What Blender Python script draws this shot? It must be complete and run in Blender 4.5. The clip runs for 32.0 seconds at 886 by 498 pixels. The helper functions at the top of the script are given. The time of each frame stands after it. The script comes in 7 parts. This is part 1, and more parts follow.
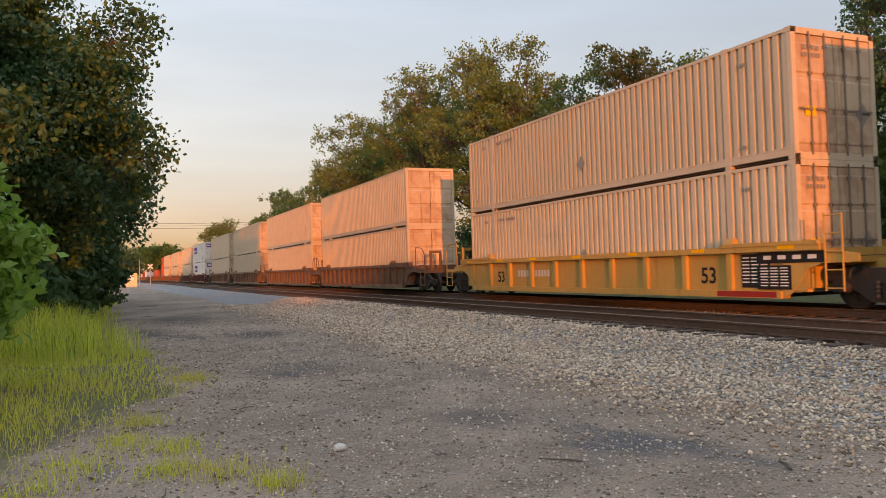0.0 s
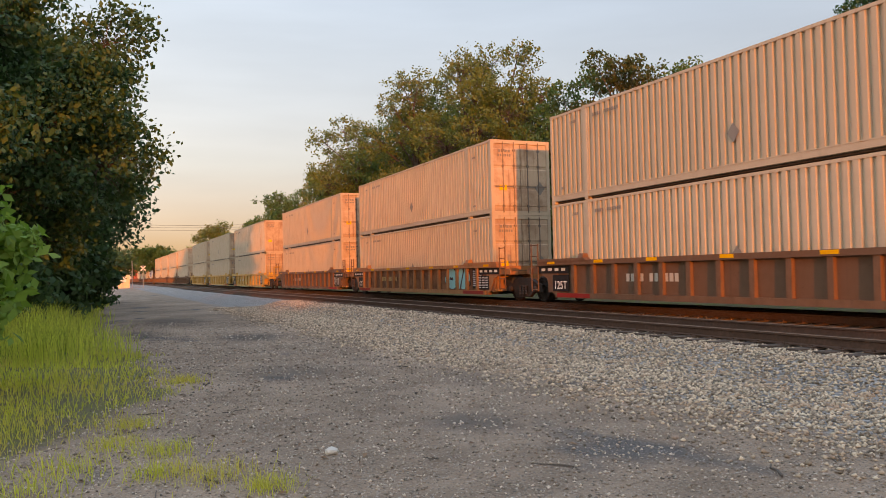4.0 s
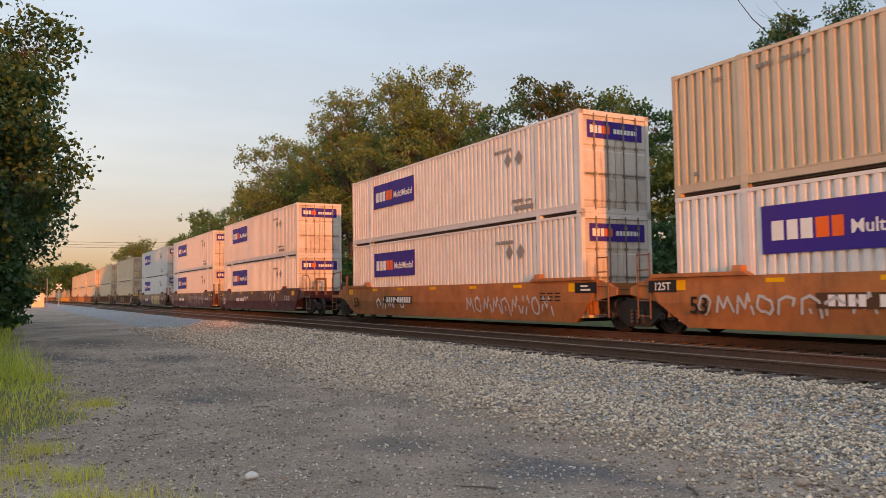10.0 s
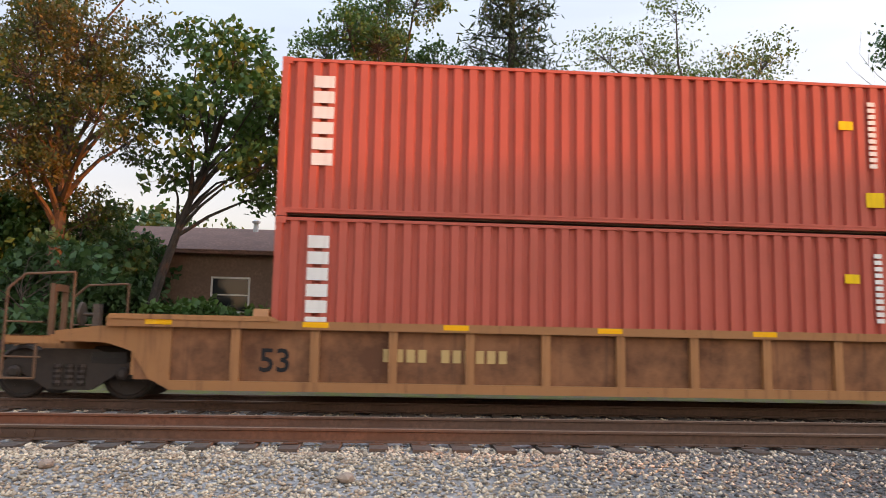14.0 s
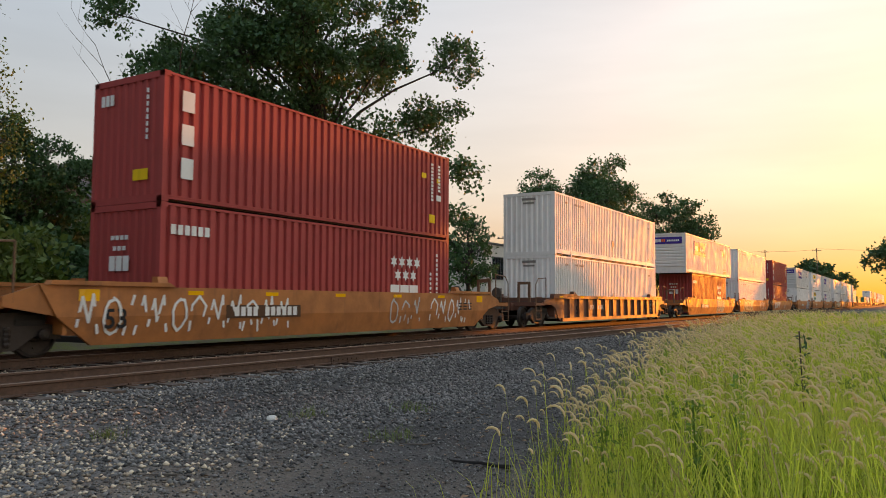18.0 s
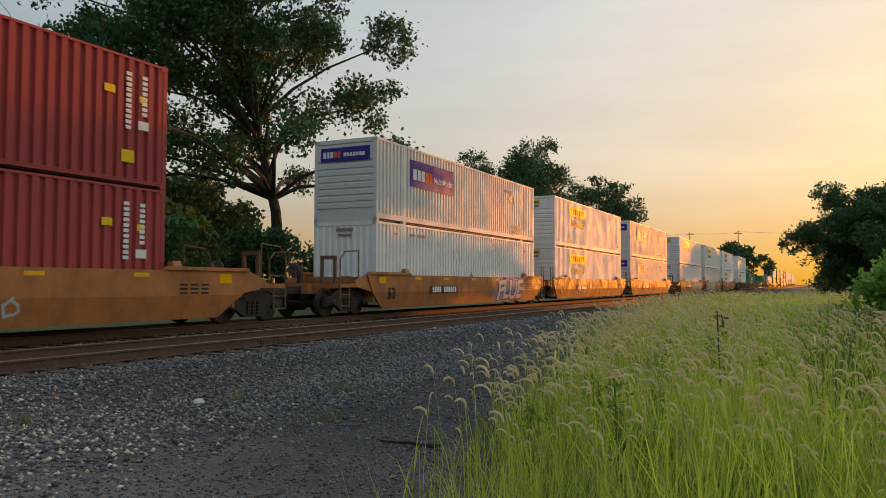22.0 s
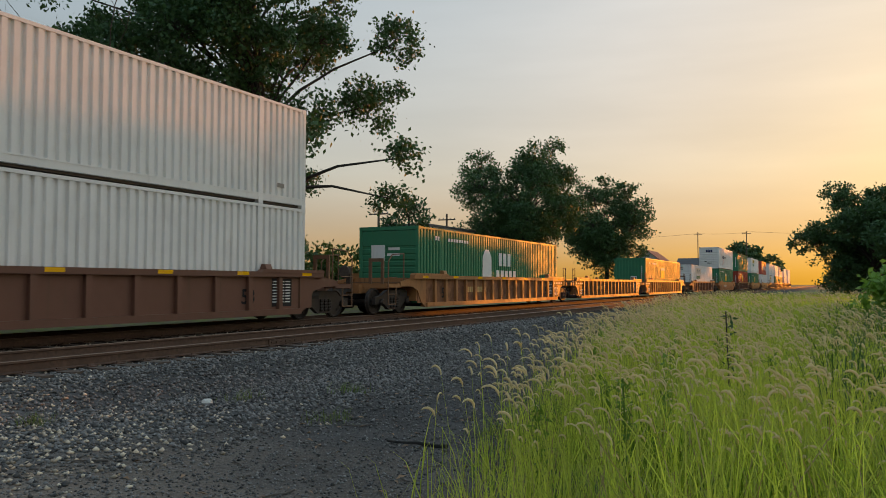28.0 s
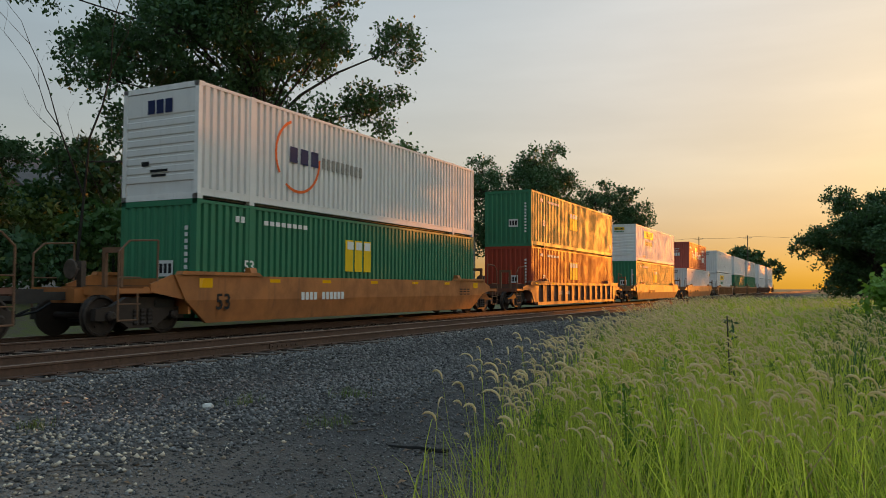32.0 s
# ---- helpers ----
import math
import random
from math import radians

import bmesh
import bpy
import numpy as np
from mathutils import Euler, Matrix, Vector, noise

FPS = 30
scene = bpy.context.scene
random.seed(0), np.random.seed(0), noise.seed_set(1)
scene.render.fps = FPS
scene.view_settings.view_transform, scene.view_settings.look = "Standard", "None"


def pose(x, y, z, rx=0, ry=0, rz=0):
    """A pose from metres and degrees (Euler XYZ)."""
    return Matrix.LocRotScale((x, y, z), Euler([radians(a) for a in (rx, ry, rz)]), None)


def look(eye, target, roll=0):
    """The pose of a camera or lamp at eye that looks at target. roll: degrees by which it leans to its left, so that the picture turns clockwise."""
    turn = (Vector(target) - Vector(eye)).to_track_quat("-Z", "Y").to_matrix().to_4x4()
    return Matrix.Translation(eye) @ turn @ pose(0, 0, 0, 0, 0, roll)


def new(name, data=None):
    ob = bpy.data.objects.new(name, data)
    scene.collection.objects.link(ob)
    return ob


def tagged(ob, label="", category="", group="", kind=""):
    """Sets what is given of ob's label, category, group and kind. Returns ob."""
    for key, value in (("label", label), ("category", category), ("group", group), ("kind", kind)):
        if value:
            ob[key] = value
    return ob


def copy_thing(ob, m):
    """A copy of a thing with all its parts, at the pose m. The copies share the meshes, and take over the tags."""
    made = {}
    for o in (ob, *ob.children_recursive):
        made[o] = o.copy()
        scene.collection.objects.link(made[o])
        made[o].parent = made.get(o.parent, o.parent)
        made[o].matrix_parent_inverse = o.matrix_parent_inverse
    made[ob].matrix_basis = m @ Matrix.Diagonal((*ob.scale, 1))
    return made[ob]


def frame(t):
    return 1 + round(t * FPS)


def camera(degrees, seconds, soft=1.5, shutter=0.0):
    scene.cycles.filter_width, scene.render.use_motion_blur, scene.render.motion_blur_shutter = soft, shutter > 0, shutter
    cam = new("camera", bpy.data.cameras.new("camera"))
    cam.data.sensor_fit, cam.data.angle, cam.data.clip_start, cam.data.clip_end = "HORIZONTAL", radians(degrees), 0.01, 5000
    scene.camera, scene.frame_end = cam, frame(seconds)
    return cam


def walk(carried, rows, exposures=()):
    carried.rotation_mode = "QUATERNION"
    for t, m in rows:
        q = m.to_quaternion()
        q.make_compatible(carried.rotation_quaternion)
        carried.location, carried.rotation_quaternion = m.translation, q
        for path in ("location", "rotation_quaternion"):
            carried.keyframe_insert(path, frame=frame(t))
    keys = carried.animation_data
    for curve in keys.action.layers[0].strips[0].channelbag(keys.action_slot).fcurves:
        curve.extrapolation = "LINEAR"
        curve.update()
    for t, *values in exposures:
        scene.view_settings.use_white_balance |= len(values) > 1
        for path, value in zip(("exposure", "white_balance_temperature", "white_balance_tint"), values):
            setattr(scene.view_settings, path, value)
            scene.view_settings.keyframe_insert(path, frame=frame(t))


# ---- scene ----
cam = camera(59.59, 32.0, soft=0.5, shutter=0.05)
EYE_H, SWING = 1.100, 0.37   # eye over the rail tops; arm's length by which the turning viewer swings the camera

# seconds, yaw, pitch, roll
PATH = [
    (0, -23.71, 1.47, 1.76), (0.5, -23.77, 1.52, 1.97), (1, -23.81, 1.52, 1.90), (1.5, -23.87, 1.54, 1.81),
    (2, -23.90, 1.56, 1.68), (2.5, -23.93, 1.62, 1.59), (3, -24.00, 1.67, 1.46), (3.5, -24.08, 1.71, 1.42),
    (5.5, -24.50, 1.99, 0.81), (6, -24.59, 2.10, 0.79), (6.5, -24.73, 2.23, 0.76), (7, -24.83, 2.32, 0.79),
    (7.5, -24.95, 2.45, 0.78), (8, -25.11, 2.58, 0.79), (8.5, -25.30, 2.68, 0.84), (9, -25.73, 2.79, 0.83),
    (9.5, -26.83, 2.94, 0.91), (10, -29.35, 3.24, 0.83), (10.5, -33.65, 3.77, 0.47), (11, -39.38, 4.53, -0.13),
    (11.5, -46.26, 5.36, -0.39), (12, -54.06, 6.12, -0.94), (12.5, -62.95, 6.79, -0.99), (13, -72.71, 7.01, -1.33),
    (13.5, -83.47, 7.02, -1.12), (14, -94.49, 6.86, -1.15), (14.5, -105.24, 6.54, -1.05), (15, -115.93, 6.25, -1.45),
    (15.5, -125.78, 6.00, -1.87), (17.5, -146.40, 4.25, -0.31), (18, -148.94, 3.89, -0.24), (18.5, -150.71, 3.53, -0.11),
    (19, -151.84, 3.21, 0.11), (19.5, -152.57, 2.97, 0.14), (20, -153.05, 2.81, 0.16), (20.5, -153.39, 2.72, 0.13),
    (21, -153.64, 2.63, 0.04), (21.5, -153.77, 2.57, -0.08), (22, -153.85, 2.52, -0.19), (22.5, -153.77, 2.50, -0.23),
    (23, -153.70, 2.45, -0.24), (23.5, -153.65, 2.38, -0.29), (24, -153.58, 2.24, -0.33), (24.5, -153.43, 2.16, -0.27),
    (25, -153.32, 2.13, -0.25), (25.5, -153.29, 2.12, -0.17), (27.5, -153.29, 2.43, -0.12), (28, -153.31, 2.54, -0.17),
    (28.5, -153.32, 2.63, -0.23), (29, -153.33, 2.69, -0.27), (29.5, -153.31, 2.73, -0.30), (30, -153.27, 2.76, -0.31),
    (30.5, -153.24, 2.78, -0.29), (31, -153.23, 2.80, -0.29), (31.5, -153.24, 2.84, -0.25), (32, -153.24, 2.86, -0.20),
]


def eye_pose(yaw, pitch, roll):
    a = radians(yaw)
    return pose(-SWING * math.sin(a), SWING * math.cos(a), EYE_H, 90 + pitch, roll, yaw)


EXPOSURES = [(0, 2.92, 7450, 20), (5, 2.97, 7400, 19), (9.0, 2.95, 7200, 18), (10, 2.86, 7100, 18), (11, 2.86, 7050, 19), (12, 3.15, 7100, 20), (13, 3.4, 7450, 22), (14, 3.55, 7600, 23), (15, 3.7, 7700, 23), (15.5, 3.55, 7650, 21), (17.5, 2.85, 7600, 17), (18.3, 2.62, 7450, 15), (19.5, 2.36, 7150, 10), (25.5, 2.28, 7050, 8), (32, 2.22, 6850, 6)]
walk(cam, [(t, eye_pose(y, p, r)) for t, y, p, r in PATH], EXPOSURES)


# ---- light ----
SUN_AZ, SUN_EL = 194.6, 4.2          # degrees clockwise from the track's far end; degrees over the horizon
world = bpy.data.worlds.new("world")
scene.world = world
world.use_nodes = True
wn = world.node_tree.nodes
sky = wn.new("ShaderNodeTexSky")
sky.sky_type, sky.sun_disc = "NISHITA", False
sky.sun_elevation, sky.sun_rotation = radians(SUN_EL), radians(SUN_AZ)
sky.air_density, sky.dust_density, sky.ozone_density = 1.0, 2.0, 1.6
wn["Background"].inputs["Strength"].default_value = 0.106
haze = wn.new("ShaderNodeGamma")          # hazy evening air evens the sky out
haze.inputs[1].default_value = 0.17
world.node_tree.links.new(sky.outputs[0], haze.inputs[0])
tone = wn.new("ShaderNodeHueSaturation")
tone.inputs["Saturation"].default_value = 2.5
streak_map = wn.new("ShaderNodeMapping")
streak_map.inputs[3].default_value = (2.0, 2.0, 13.0)
streaks = wn.new("ShaderNodeTexNoise")     # thin high cloud, barely there
streaks.inputs["Scale"].default_value, streaks.inputs["Detail"].default_value = 1.6, 5.0
cirrus = wn.new("ShaderNodeMapRange")
cirrus.inputs[1].default_value, cirrus.inputs[2].default_value, cirrus.inputs[3].default_value, cirrus.inputs[4].default_value = 0.35, 0.7, 0.955, 1.045
cloudy = wn.new("ShaderNodeMix")
cloudy.data_type, cloudy.blend_type = "RGBA", "MULTIPLY"
cloudy.inputs[0].default_value = 1.0
world.node_tree.links.new(haze.outputs[0], cloudy.inputs[6])
world.node_tree.links.new(streak_map.outputs[0], streaks.inputs["Vector"])
world.node_tree.links.new(streaks.outputs[0], cirrus.inputs[0])
world.node_tree.links.new(cirrus.outputs[0], cloudy.inputs[7])
world.node_tree.links.new(cloudy.outputs[2], tone.inputs["Color"])
where = wn.new("ShaderNodeTexCoord")
world.node_tree.links.new(where.outputs["Generated"], streak_map.inputs[0])
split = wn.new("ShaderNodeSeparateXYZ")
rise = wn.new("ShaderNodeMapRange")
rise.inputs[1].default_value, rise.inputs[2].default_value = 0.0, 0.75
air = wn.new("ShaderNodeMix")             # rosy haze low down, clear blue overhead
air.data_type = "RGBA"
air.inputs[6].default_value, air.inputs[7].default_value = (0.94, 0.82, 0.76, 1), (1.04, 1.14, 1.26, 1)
facing = wn.new("ShaderNodeVectorMath")   # dusk gathers in the north-east, the west is still bright
facing.operation = "DOT_PRODUCT"
facing.inputs[1].default_value = (math.sin(radians(250)), math.cos(radians(250)), 0)
turn = wn.new("ShaderNodeMapRange")
turn.inputs[1].default_value, turn.inputs[2].default_value = -1.0, 1.0
dusk = wn.new("ShaderNodeMix")
dusk.data_type = "RGBA"
dusk.inputs[6].default_value, dusk.inputs[7].default_value = (0.71, 0.77, 0.86, 1), (1.62, 1.58, 1.52, 1)
low = wn.new("ShaderNodeMapRange")        # dust reddens the last few degrees over the horizon
low.inputs[1].default_value, low.inputs[2].default_value = -0.02, 0.14
dust = wn.new("ShaderNodeMix")
dust.data_type = "RGBA"
dust.inputs[6].default_value, dust.inputs[7].default_value = (0.80, 0.62, 0.60, 1), (1, 1, 1, 1)
murk = wn.new("ShaderNodeMix")
murk.data_type, murk.blend_type = "RGBA", "MULTIPLY"
murk.inputs[0].default_value = 1.0
tint = wn.new("ShaderNodeMix")
tint.data_type, tint.blend_type = "RGBA", "MULTIPLY"
tint.inputs[0].default_value = 1.0
veil = wn.new("ShaderNodeMix")
veil.data_type, veil.blend_type = "RGBA", "MULTIPLY"
veil.inputs[0].default_value = 1.0
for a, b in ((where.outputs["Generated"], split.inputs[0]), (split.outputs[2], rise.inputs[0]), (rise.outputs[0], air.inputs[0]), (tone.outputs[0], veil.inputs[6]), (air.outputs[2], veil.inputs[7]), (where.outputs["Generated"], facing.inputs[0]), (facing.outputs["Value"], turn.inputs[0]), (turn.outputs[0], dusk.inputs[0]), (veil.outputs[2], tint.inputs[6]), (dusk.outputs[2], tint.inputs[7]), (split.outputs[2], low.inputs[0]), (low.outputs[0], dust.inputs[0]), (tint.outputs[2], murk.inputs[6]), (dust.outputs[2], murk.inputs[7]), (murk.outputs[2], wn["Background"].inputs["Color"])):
    world.node_tree.links.new(a, b)
sun = new("sun", bpy.data.lights.new("sun", "SUN"))
sun.data.energy, sun.data.angle, sun.data.color = 0.58, radians(0.5), (1.0, 0.285, 0.03)
sa, se = radians(SUN_AZ), radians(SUN_EL)
SUN_DIR = Vector((math.sin(sa) * math.cos(se), math.cos(sa) * math.cos(se), math.sin(se)))
sun.matrix_world = look(SUN_DIR * 100, (0, 0, 0))

# ---- materials ----


def nodes_of(name):
    m = bpy.data.materials.new(name)
    m.use_nodes = True
    t = m.node_tree
    return m, t, t.nodes, t.links, t.nodes["Principled BSDF"]


def mix(t, fac, a, b, kind="MIX"):
    n = t.nodes.new("ShaderNodeMix")
    n.data_type, n.blend_type = "RGBA", kind
    for i, v in ((0, fac), (6, a), (7, b)):
        if hasattr(v, "default_value"):
            t.links.new(v, n.inputs[i])
        elif i == 0:
            n.inputs[0].default_value = v
        else:
            n.inputs[i].default_value = (*v, 1) if len(v) == 3 else v
    return n.outputs[2]


def ramp(t, src, lo, hi):
    n = t.nodes.new("ShaderNodeMapRange")
    n.inputs[1].default_value, n.inputs[2].default_value = lo, hi
    t.links.new(src, n.inputs[0])
    return n.outputs[0]


def noise_of(t, scale, detail=4, rough=0.6, stretch=(1, 1, 1), coord="Object"):
    tc = t.nodes.new("ShaderNodeTexCoord")
    mp = t.nodes.new("ShaderNodeMapping")
    mp.inputs[3].default_value = stretch
    n = t.nodes.new("ShaderNodeTexNoise")
    n.inputs["Scale"].default_value, n.inputs["Detail"].default_value, n.inputs["Roughness"].default_value = scale, detail, rough
    t.links.new(tc.outputs[coord], mp.inputs[0])
    t.links.new(mp.outputs[0], n.inputs[0])
    return n.outputs[0]


def bump(t, b, height, strength=0.3, dist=0.01):
    n = t.nodes.new("ShaderNodeBump")
    n.inputs["Strength"].default_value, n.inputs["Distance"].default_value = strength, dist
    t.links.new(height, n.inputs["Height"])
    t.links.new(n.outputs[0], b.inputs["Normal"])


MATS = {}


def paint(name, col, rough=0.5, dirt=(0.10, 0.06, 0.035), amount=0.35, metal=0.0, streak=True, vary=0.12, spec=0.35, blotch=0.16):
    """Weathered paint on steel: base colour, blotches, streaks that run down, rust specks, uneven gloss."""
    if name in MATS:
        return MATS[name]
    m, t, n, l, b = nodes_of(name)
    oi = n.new("ShaderNodeObjectInfo")
    dark = tuple(c * (1 - vary) for c in col)
    light = tuple(min(1, c * (1 + vary * 0.6)) for c in col)
    c0 = mix(t, oi.outputs["Random"], dark, light)
    blot = ramp(t, noise_of(t, 1.3, 5, 0.65), 0.45 if blotch < 0.3 else 0.40, 0.8 if blotch < 0.3 else 0.64)
    c1 = mix(t, blot, c0, tuple((1 - blotch) * c + blotch * d for c, d in zip(col, dirt)))
    run = ramp(t, noise_of(t, 5.0, 4, 0.7, (1.0, 1.0, 0.06)), 0.56, 0.78)
    if streak:
        n2 = n.new("ShaderNodeMath")
        n2.operation = "MULTIPLY"
        n2.inputs[1].default_value = amount
        l.new(run, n2.inputs[0])
        c1 = mix(t, n2.outputs[0], c1, dirt)
    speck = ramp(t, noise_of(t, 22, 3, 0.6), 0.66, 0.74)
    n3 = n.new("ShaderNodeMath")
    n3.operation = "MULTIPLY"
    n3.inputs[1].default_value = amount * 0.8
    l.new(speck, n3.inputs[0])
    c2 = mix(t, n3.outputs[0], c1, (0.09, 0.045, 0.025))
    l.new(c2, b.inputs["Base Color"])
    rr = n.new("ShaderNodeMapRange")
    rr.inputs[3].default_value, rr.inputs[4].default_value = max(0.05, rough - 0.1), min(1, rough + 0.2)
    l.new(blot, rr.inputs[0])
    l.new(rr.outputs[0], b.inputs["Roughness"])
    b.inputs["Metallic"].default_value = metal
    b.inputs["Specular IOR Level"].default_value = spec
    bump(t, b, noise_of(t, 9, 3), 0.15, 0.006)
    MATS[name] = m
    return m


def simple(name, col, rough=0.8, metal=0.0, scale=8.0, vary=0.35, bumpy=0.3, dist=0.01):
    """A plain stuff with grain at two scales."""
    if name in MATS:
        return MATS[name]
    m, t, n, l, b = nodes_of(name)
    a = mix(t, ramp(t, noise_of(t, scale, 5, 0.65), 0.3, 0.7), tuple(c * (1 - vary) for c in col), tuple(min(1, c * (1 + vary)) for c in col))
    a = mix(t, ramp(t, noise_of(t, scale * 0.13, 3), 0.4, 0.7), a, tuple(c * (1 - vary * 0.6) for c in col))
    l.new(a, b.inputs["Base Color"])
    b.inputs["Roughness"].default_value, b.inputs["Metallic"].default_value = rough, metal
    if bumpy:
        bump(t, b, noise_of(t, scale * 3, 4), bumpy, dist)
    MATS[name] = m
    return m


def leafy(name, cols, trans=0.35, hue_scale=0.35, through_tint=(1.2, 1.3, 0.6)):
    """Leaves: each one its own shade, with some light passing through."""
    if name in MATS:
        return MATS[name]
    m, t, n, l, b = nodes_of(name)
    g = n.new("ShaderNodeNewGeometry")
    c = mix(t, g.outputs["Random Per Island"], cols[0], cols[1])
    c = mix(t, ramp(t, noise_of(t, hue_scale, 3), 0.42, 0.66), c, cols[2])
    l.new(c, b.inputs["Base Color"])
    b.inputs["Roughness"].default_value = 0.55
    b.inputs["Specular IOR Level"].default_value = 0.3
    tr = n.new("ShaderNodeBsdfTranslucent")
    l.new(mix(t, 1.0, c, through_tint, "MULTIPLY"), tr.inputs[0])
    ms = n.new("ShaderNodeMixShader")
    ms.inputs[0].default_value = trans
    l.new(b.outputs[0], ms.inputs[1])
    l.new(tr.outputs[0], ms.inputs[2])
    l.new(ms.outputs[0], n["Material Output"].inputs[0])
    MATS[name] = m
    return m


# ---- mesh helpers ----


def box(bm, x0, x1, y0, y1, z0, z1):
    v = [bm.verts.new((x, y, z)) for x in (x0, x1) for y in (y0, y1) for z in (z0, z1)]
    for q in ((0, 1, 3, 2), (4, 6, 7, 5), (0, 4, 5, 1), (2, 3, 7, 6), (0, 2, 6, 4), (1, 5, 7, 3)):
        bm.faces.new([v[i] for i in q])
    return bm


def prism(bm, pts, axis, a, b):
    """A polygon in the plane across the axis, drawn out from a to b along it. Points are (y, z), (x, z) or (x, y)."""
    def at(p, d):
        return {"x": (d, p[0], p[1]), "y": (p[0], d, p[1]), "z": (p[0], p[1], d)}[axis]
    v0 = [bm.verts.new(at(p, a)) for p in pts]
    v1 = [bm.verts.new(at(p, b)) for p in pts]
    n = len(pts)
    bm.faces.new(v0)
    bm.faces.new(v1[::-1])
    for i in range(n):
        bm.faces.new((v0[i], v1[i], v1[(i + 1) % n], v0[(i + 1) % n]))
    return bm


def rod(bm, p, q, r, sides=6, r2=None):
    p, q = Vector(p), Vector(q)
    d = (q - p).normalized()
    u = d.orthogonal().normalized()
    w = d.cross(u)
    r2 = r if r2 is None else r2
    ring = [(math.cos(2 * math.pi * i / sides), math.sin(2 * math.pi * i / sides)) for i in range(sides)]
    v0 = [bm.verts.new(p + (u * c + w * s) * r) for c, s in ring]
    v1 = [bm.verts.new(q + (u * c + w * s) * r2) for c, s in ring]
    for i in range(sides):
        j = (i + 1) % sides
        bm.faces.new((v0[i], v0[j], v1[j], v1[i]))
    bm.faces.new(v0[::-1])
    bm.faces.new(v1)
    return bm


def pipe(bm, pts, r, sides=6):
    for p, q in zip(pts, pts[1:]):
        rod(bm, p, q, r, sides)
    return bm


def disc_stack(bm, rings, axis="x", sides=20, c=(0, 0, 0)):
    """A turned solid: rings of (place along the axis, radius), closed at both ends."""
    allv = []
    for d, r in rings:
        vs = []
        for i in range(sides):
            a = 2 * math.pi * i / sides
            p = (d, r * math.cos(a), r * math.sin(a)) if axis == "x" else (r * math.cos(a), r * math.sin(a), d) if axis == "z" else (r * math.cos(a), d, r * math.sin(a))
            vs.append(bm.verts.new(Vector(p) + Vector(c)))
        allv.append(vs)
    for v0, v1 in zip(allv, allv[1:]):
        for i in range(sides):
            j = (i + 1) % sides
            bm.faces.new((v0[i], v0[j], v1[j], v1[i]))
    bm.faces.new(allv[0][::-1])
    bm.faces.new(allv[-1])
    return bm


def mesh_of(name, bm, material, smooth=False):
    bmesh.ops.recalc_face_normals(bm, faces=bm.faces)
    me = bpy.data.meshes.new(name)
    bm.to_mesh(me)
    bm.free()
    me.materials.append(material)
    if smooth:
        me.polygons.foreach_set("use_smooth", [True] * len(me.polygons))
    return me


def part(name, bm, material, parent, label="", at=None, smooth=False):
    me = bm if isinstance(bm, bpy.types.Mesh) else mesh_of(name, bm, material, smooth)
    ob = new(name, me)
    ob.parent = parent
    if at is not None:
        ob.matrix_basis = at
    if label:
        tagged(ob, label=label)
    return ob


def raw_mesh(name, verts, faces, material, smooth=False):
    """Many small pieces at once, from arrays: faces all of one size."""
    me = bpy.data.meshes.new(name)
    verts = np.asarray(verts, dtype=np.float32)
    faces = np.asarray(faces, dtype=np.int32)
    me.vertices.add(len(verts))
    me.vertices.foreach_set("co", verts.ravel())
    k = faces.shape[1]
    me.loops.add(faces.size)
    me.loops.foreach_set("vertex_index", faces.ravel())
    me.polygons.add(len(faces))
    me.polygons.foreach_set("loop_start", np.arange(0, faces.size, k, dtype=np.int32))
    me.update(calc_edges=True)
    me.materials.append(material)
    if smooth:
        me.polygons.foreach_set("use_smooth", [True] * len(me.polygons))
    return me


def new_bm():
    return bmesh.new()


def words(text, size, material, parent, at, name="lettering", label="", offset=0.0):
    """Letters of the built-in font as a thin mesh."""
    cu = bpy.data.curves.new(name, "FONT")
    cu.body, cu.size, cu.extrude, cu.align_x, cu.offset = text, size, 0.002, "CENTER", offset
    cu.resolution_u = 3
    tmp = bpy.data.objects.new(name, cu)
    me = bpy.data.meshes.new_from_object(tmp)
    bpy.data.objects.remove(tmp)
    bpy.data.curves.remove(cu)
    me.materials.append(material)
    return part(name, me, None, parent, label, at)


def portal(bm, hx, H, w, sill, head, y0, y1):
    """A closed frame of two posts, a sill and a head, as one solid ring."""
    out = [(-hx, 0.0), (hx, 0.0), (hx, H), (-hx, H)]
    inn = [(-hx + w, sill), (hx - w, sill), (hx - w, H - head), (-hx + w, H - head)]
    rings = [[bm.verts.new((x, y, z)) for x, z in pts] for y in (y0, y1) for pts in (out, inn)]
    o0, i0, o1, i1 = rings
    for k in range(4):
        j = (k + 1) % 4
        bm.faces.new((o0[k], o0[j], i0[j], i0[k]))
        bm.faces.new((o1[j], o1[k], i1[k], i1[j]))
        bm.faces.new((o0[j], o0[k], o1[k], o1[j]))
        bm.faces.new((i0[k], i0[j], i1[j], i1[k]))
    return bm


# ---- ground and track ----
LOT = -0.45


def smooth01(a, b, v):
    k = np.clip((v - a) / (b - a), 0, 1)
    return k * k * (3 - 2 * k)


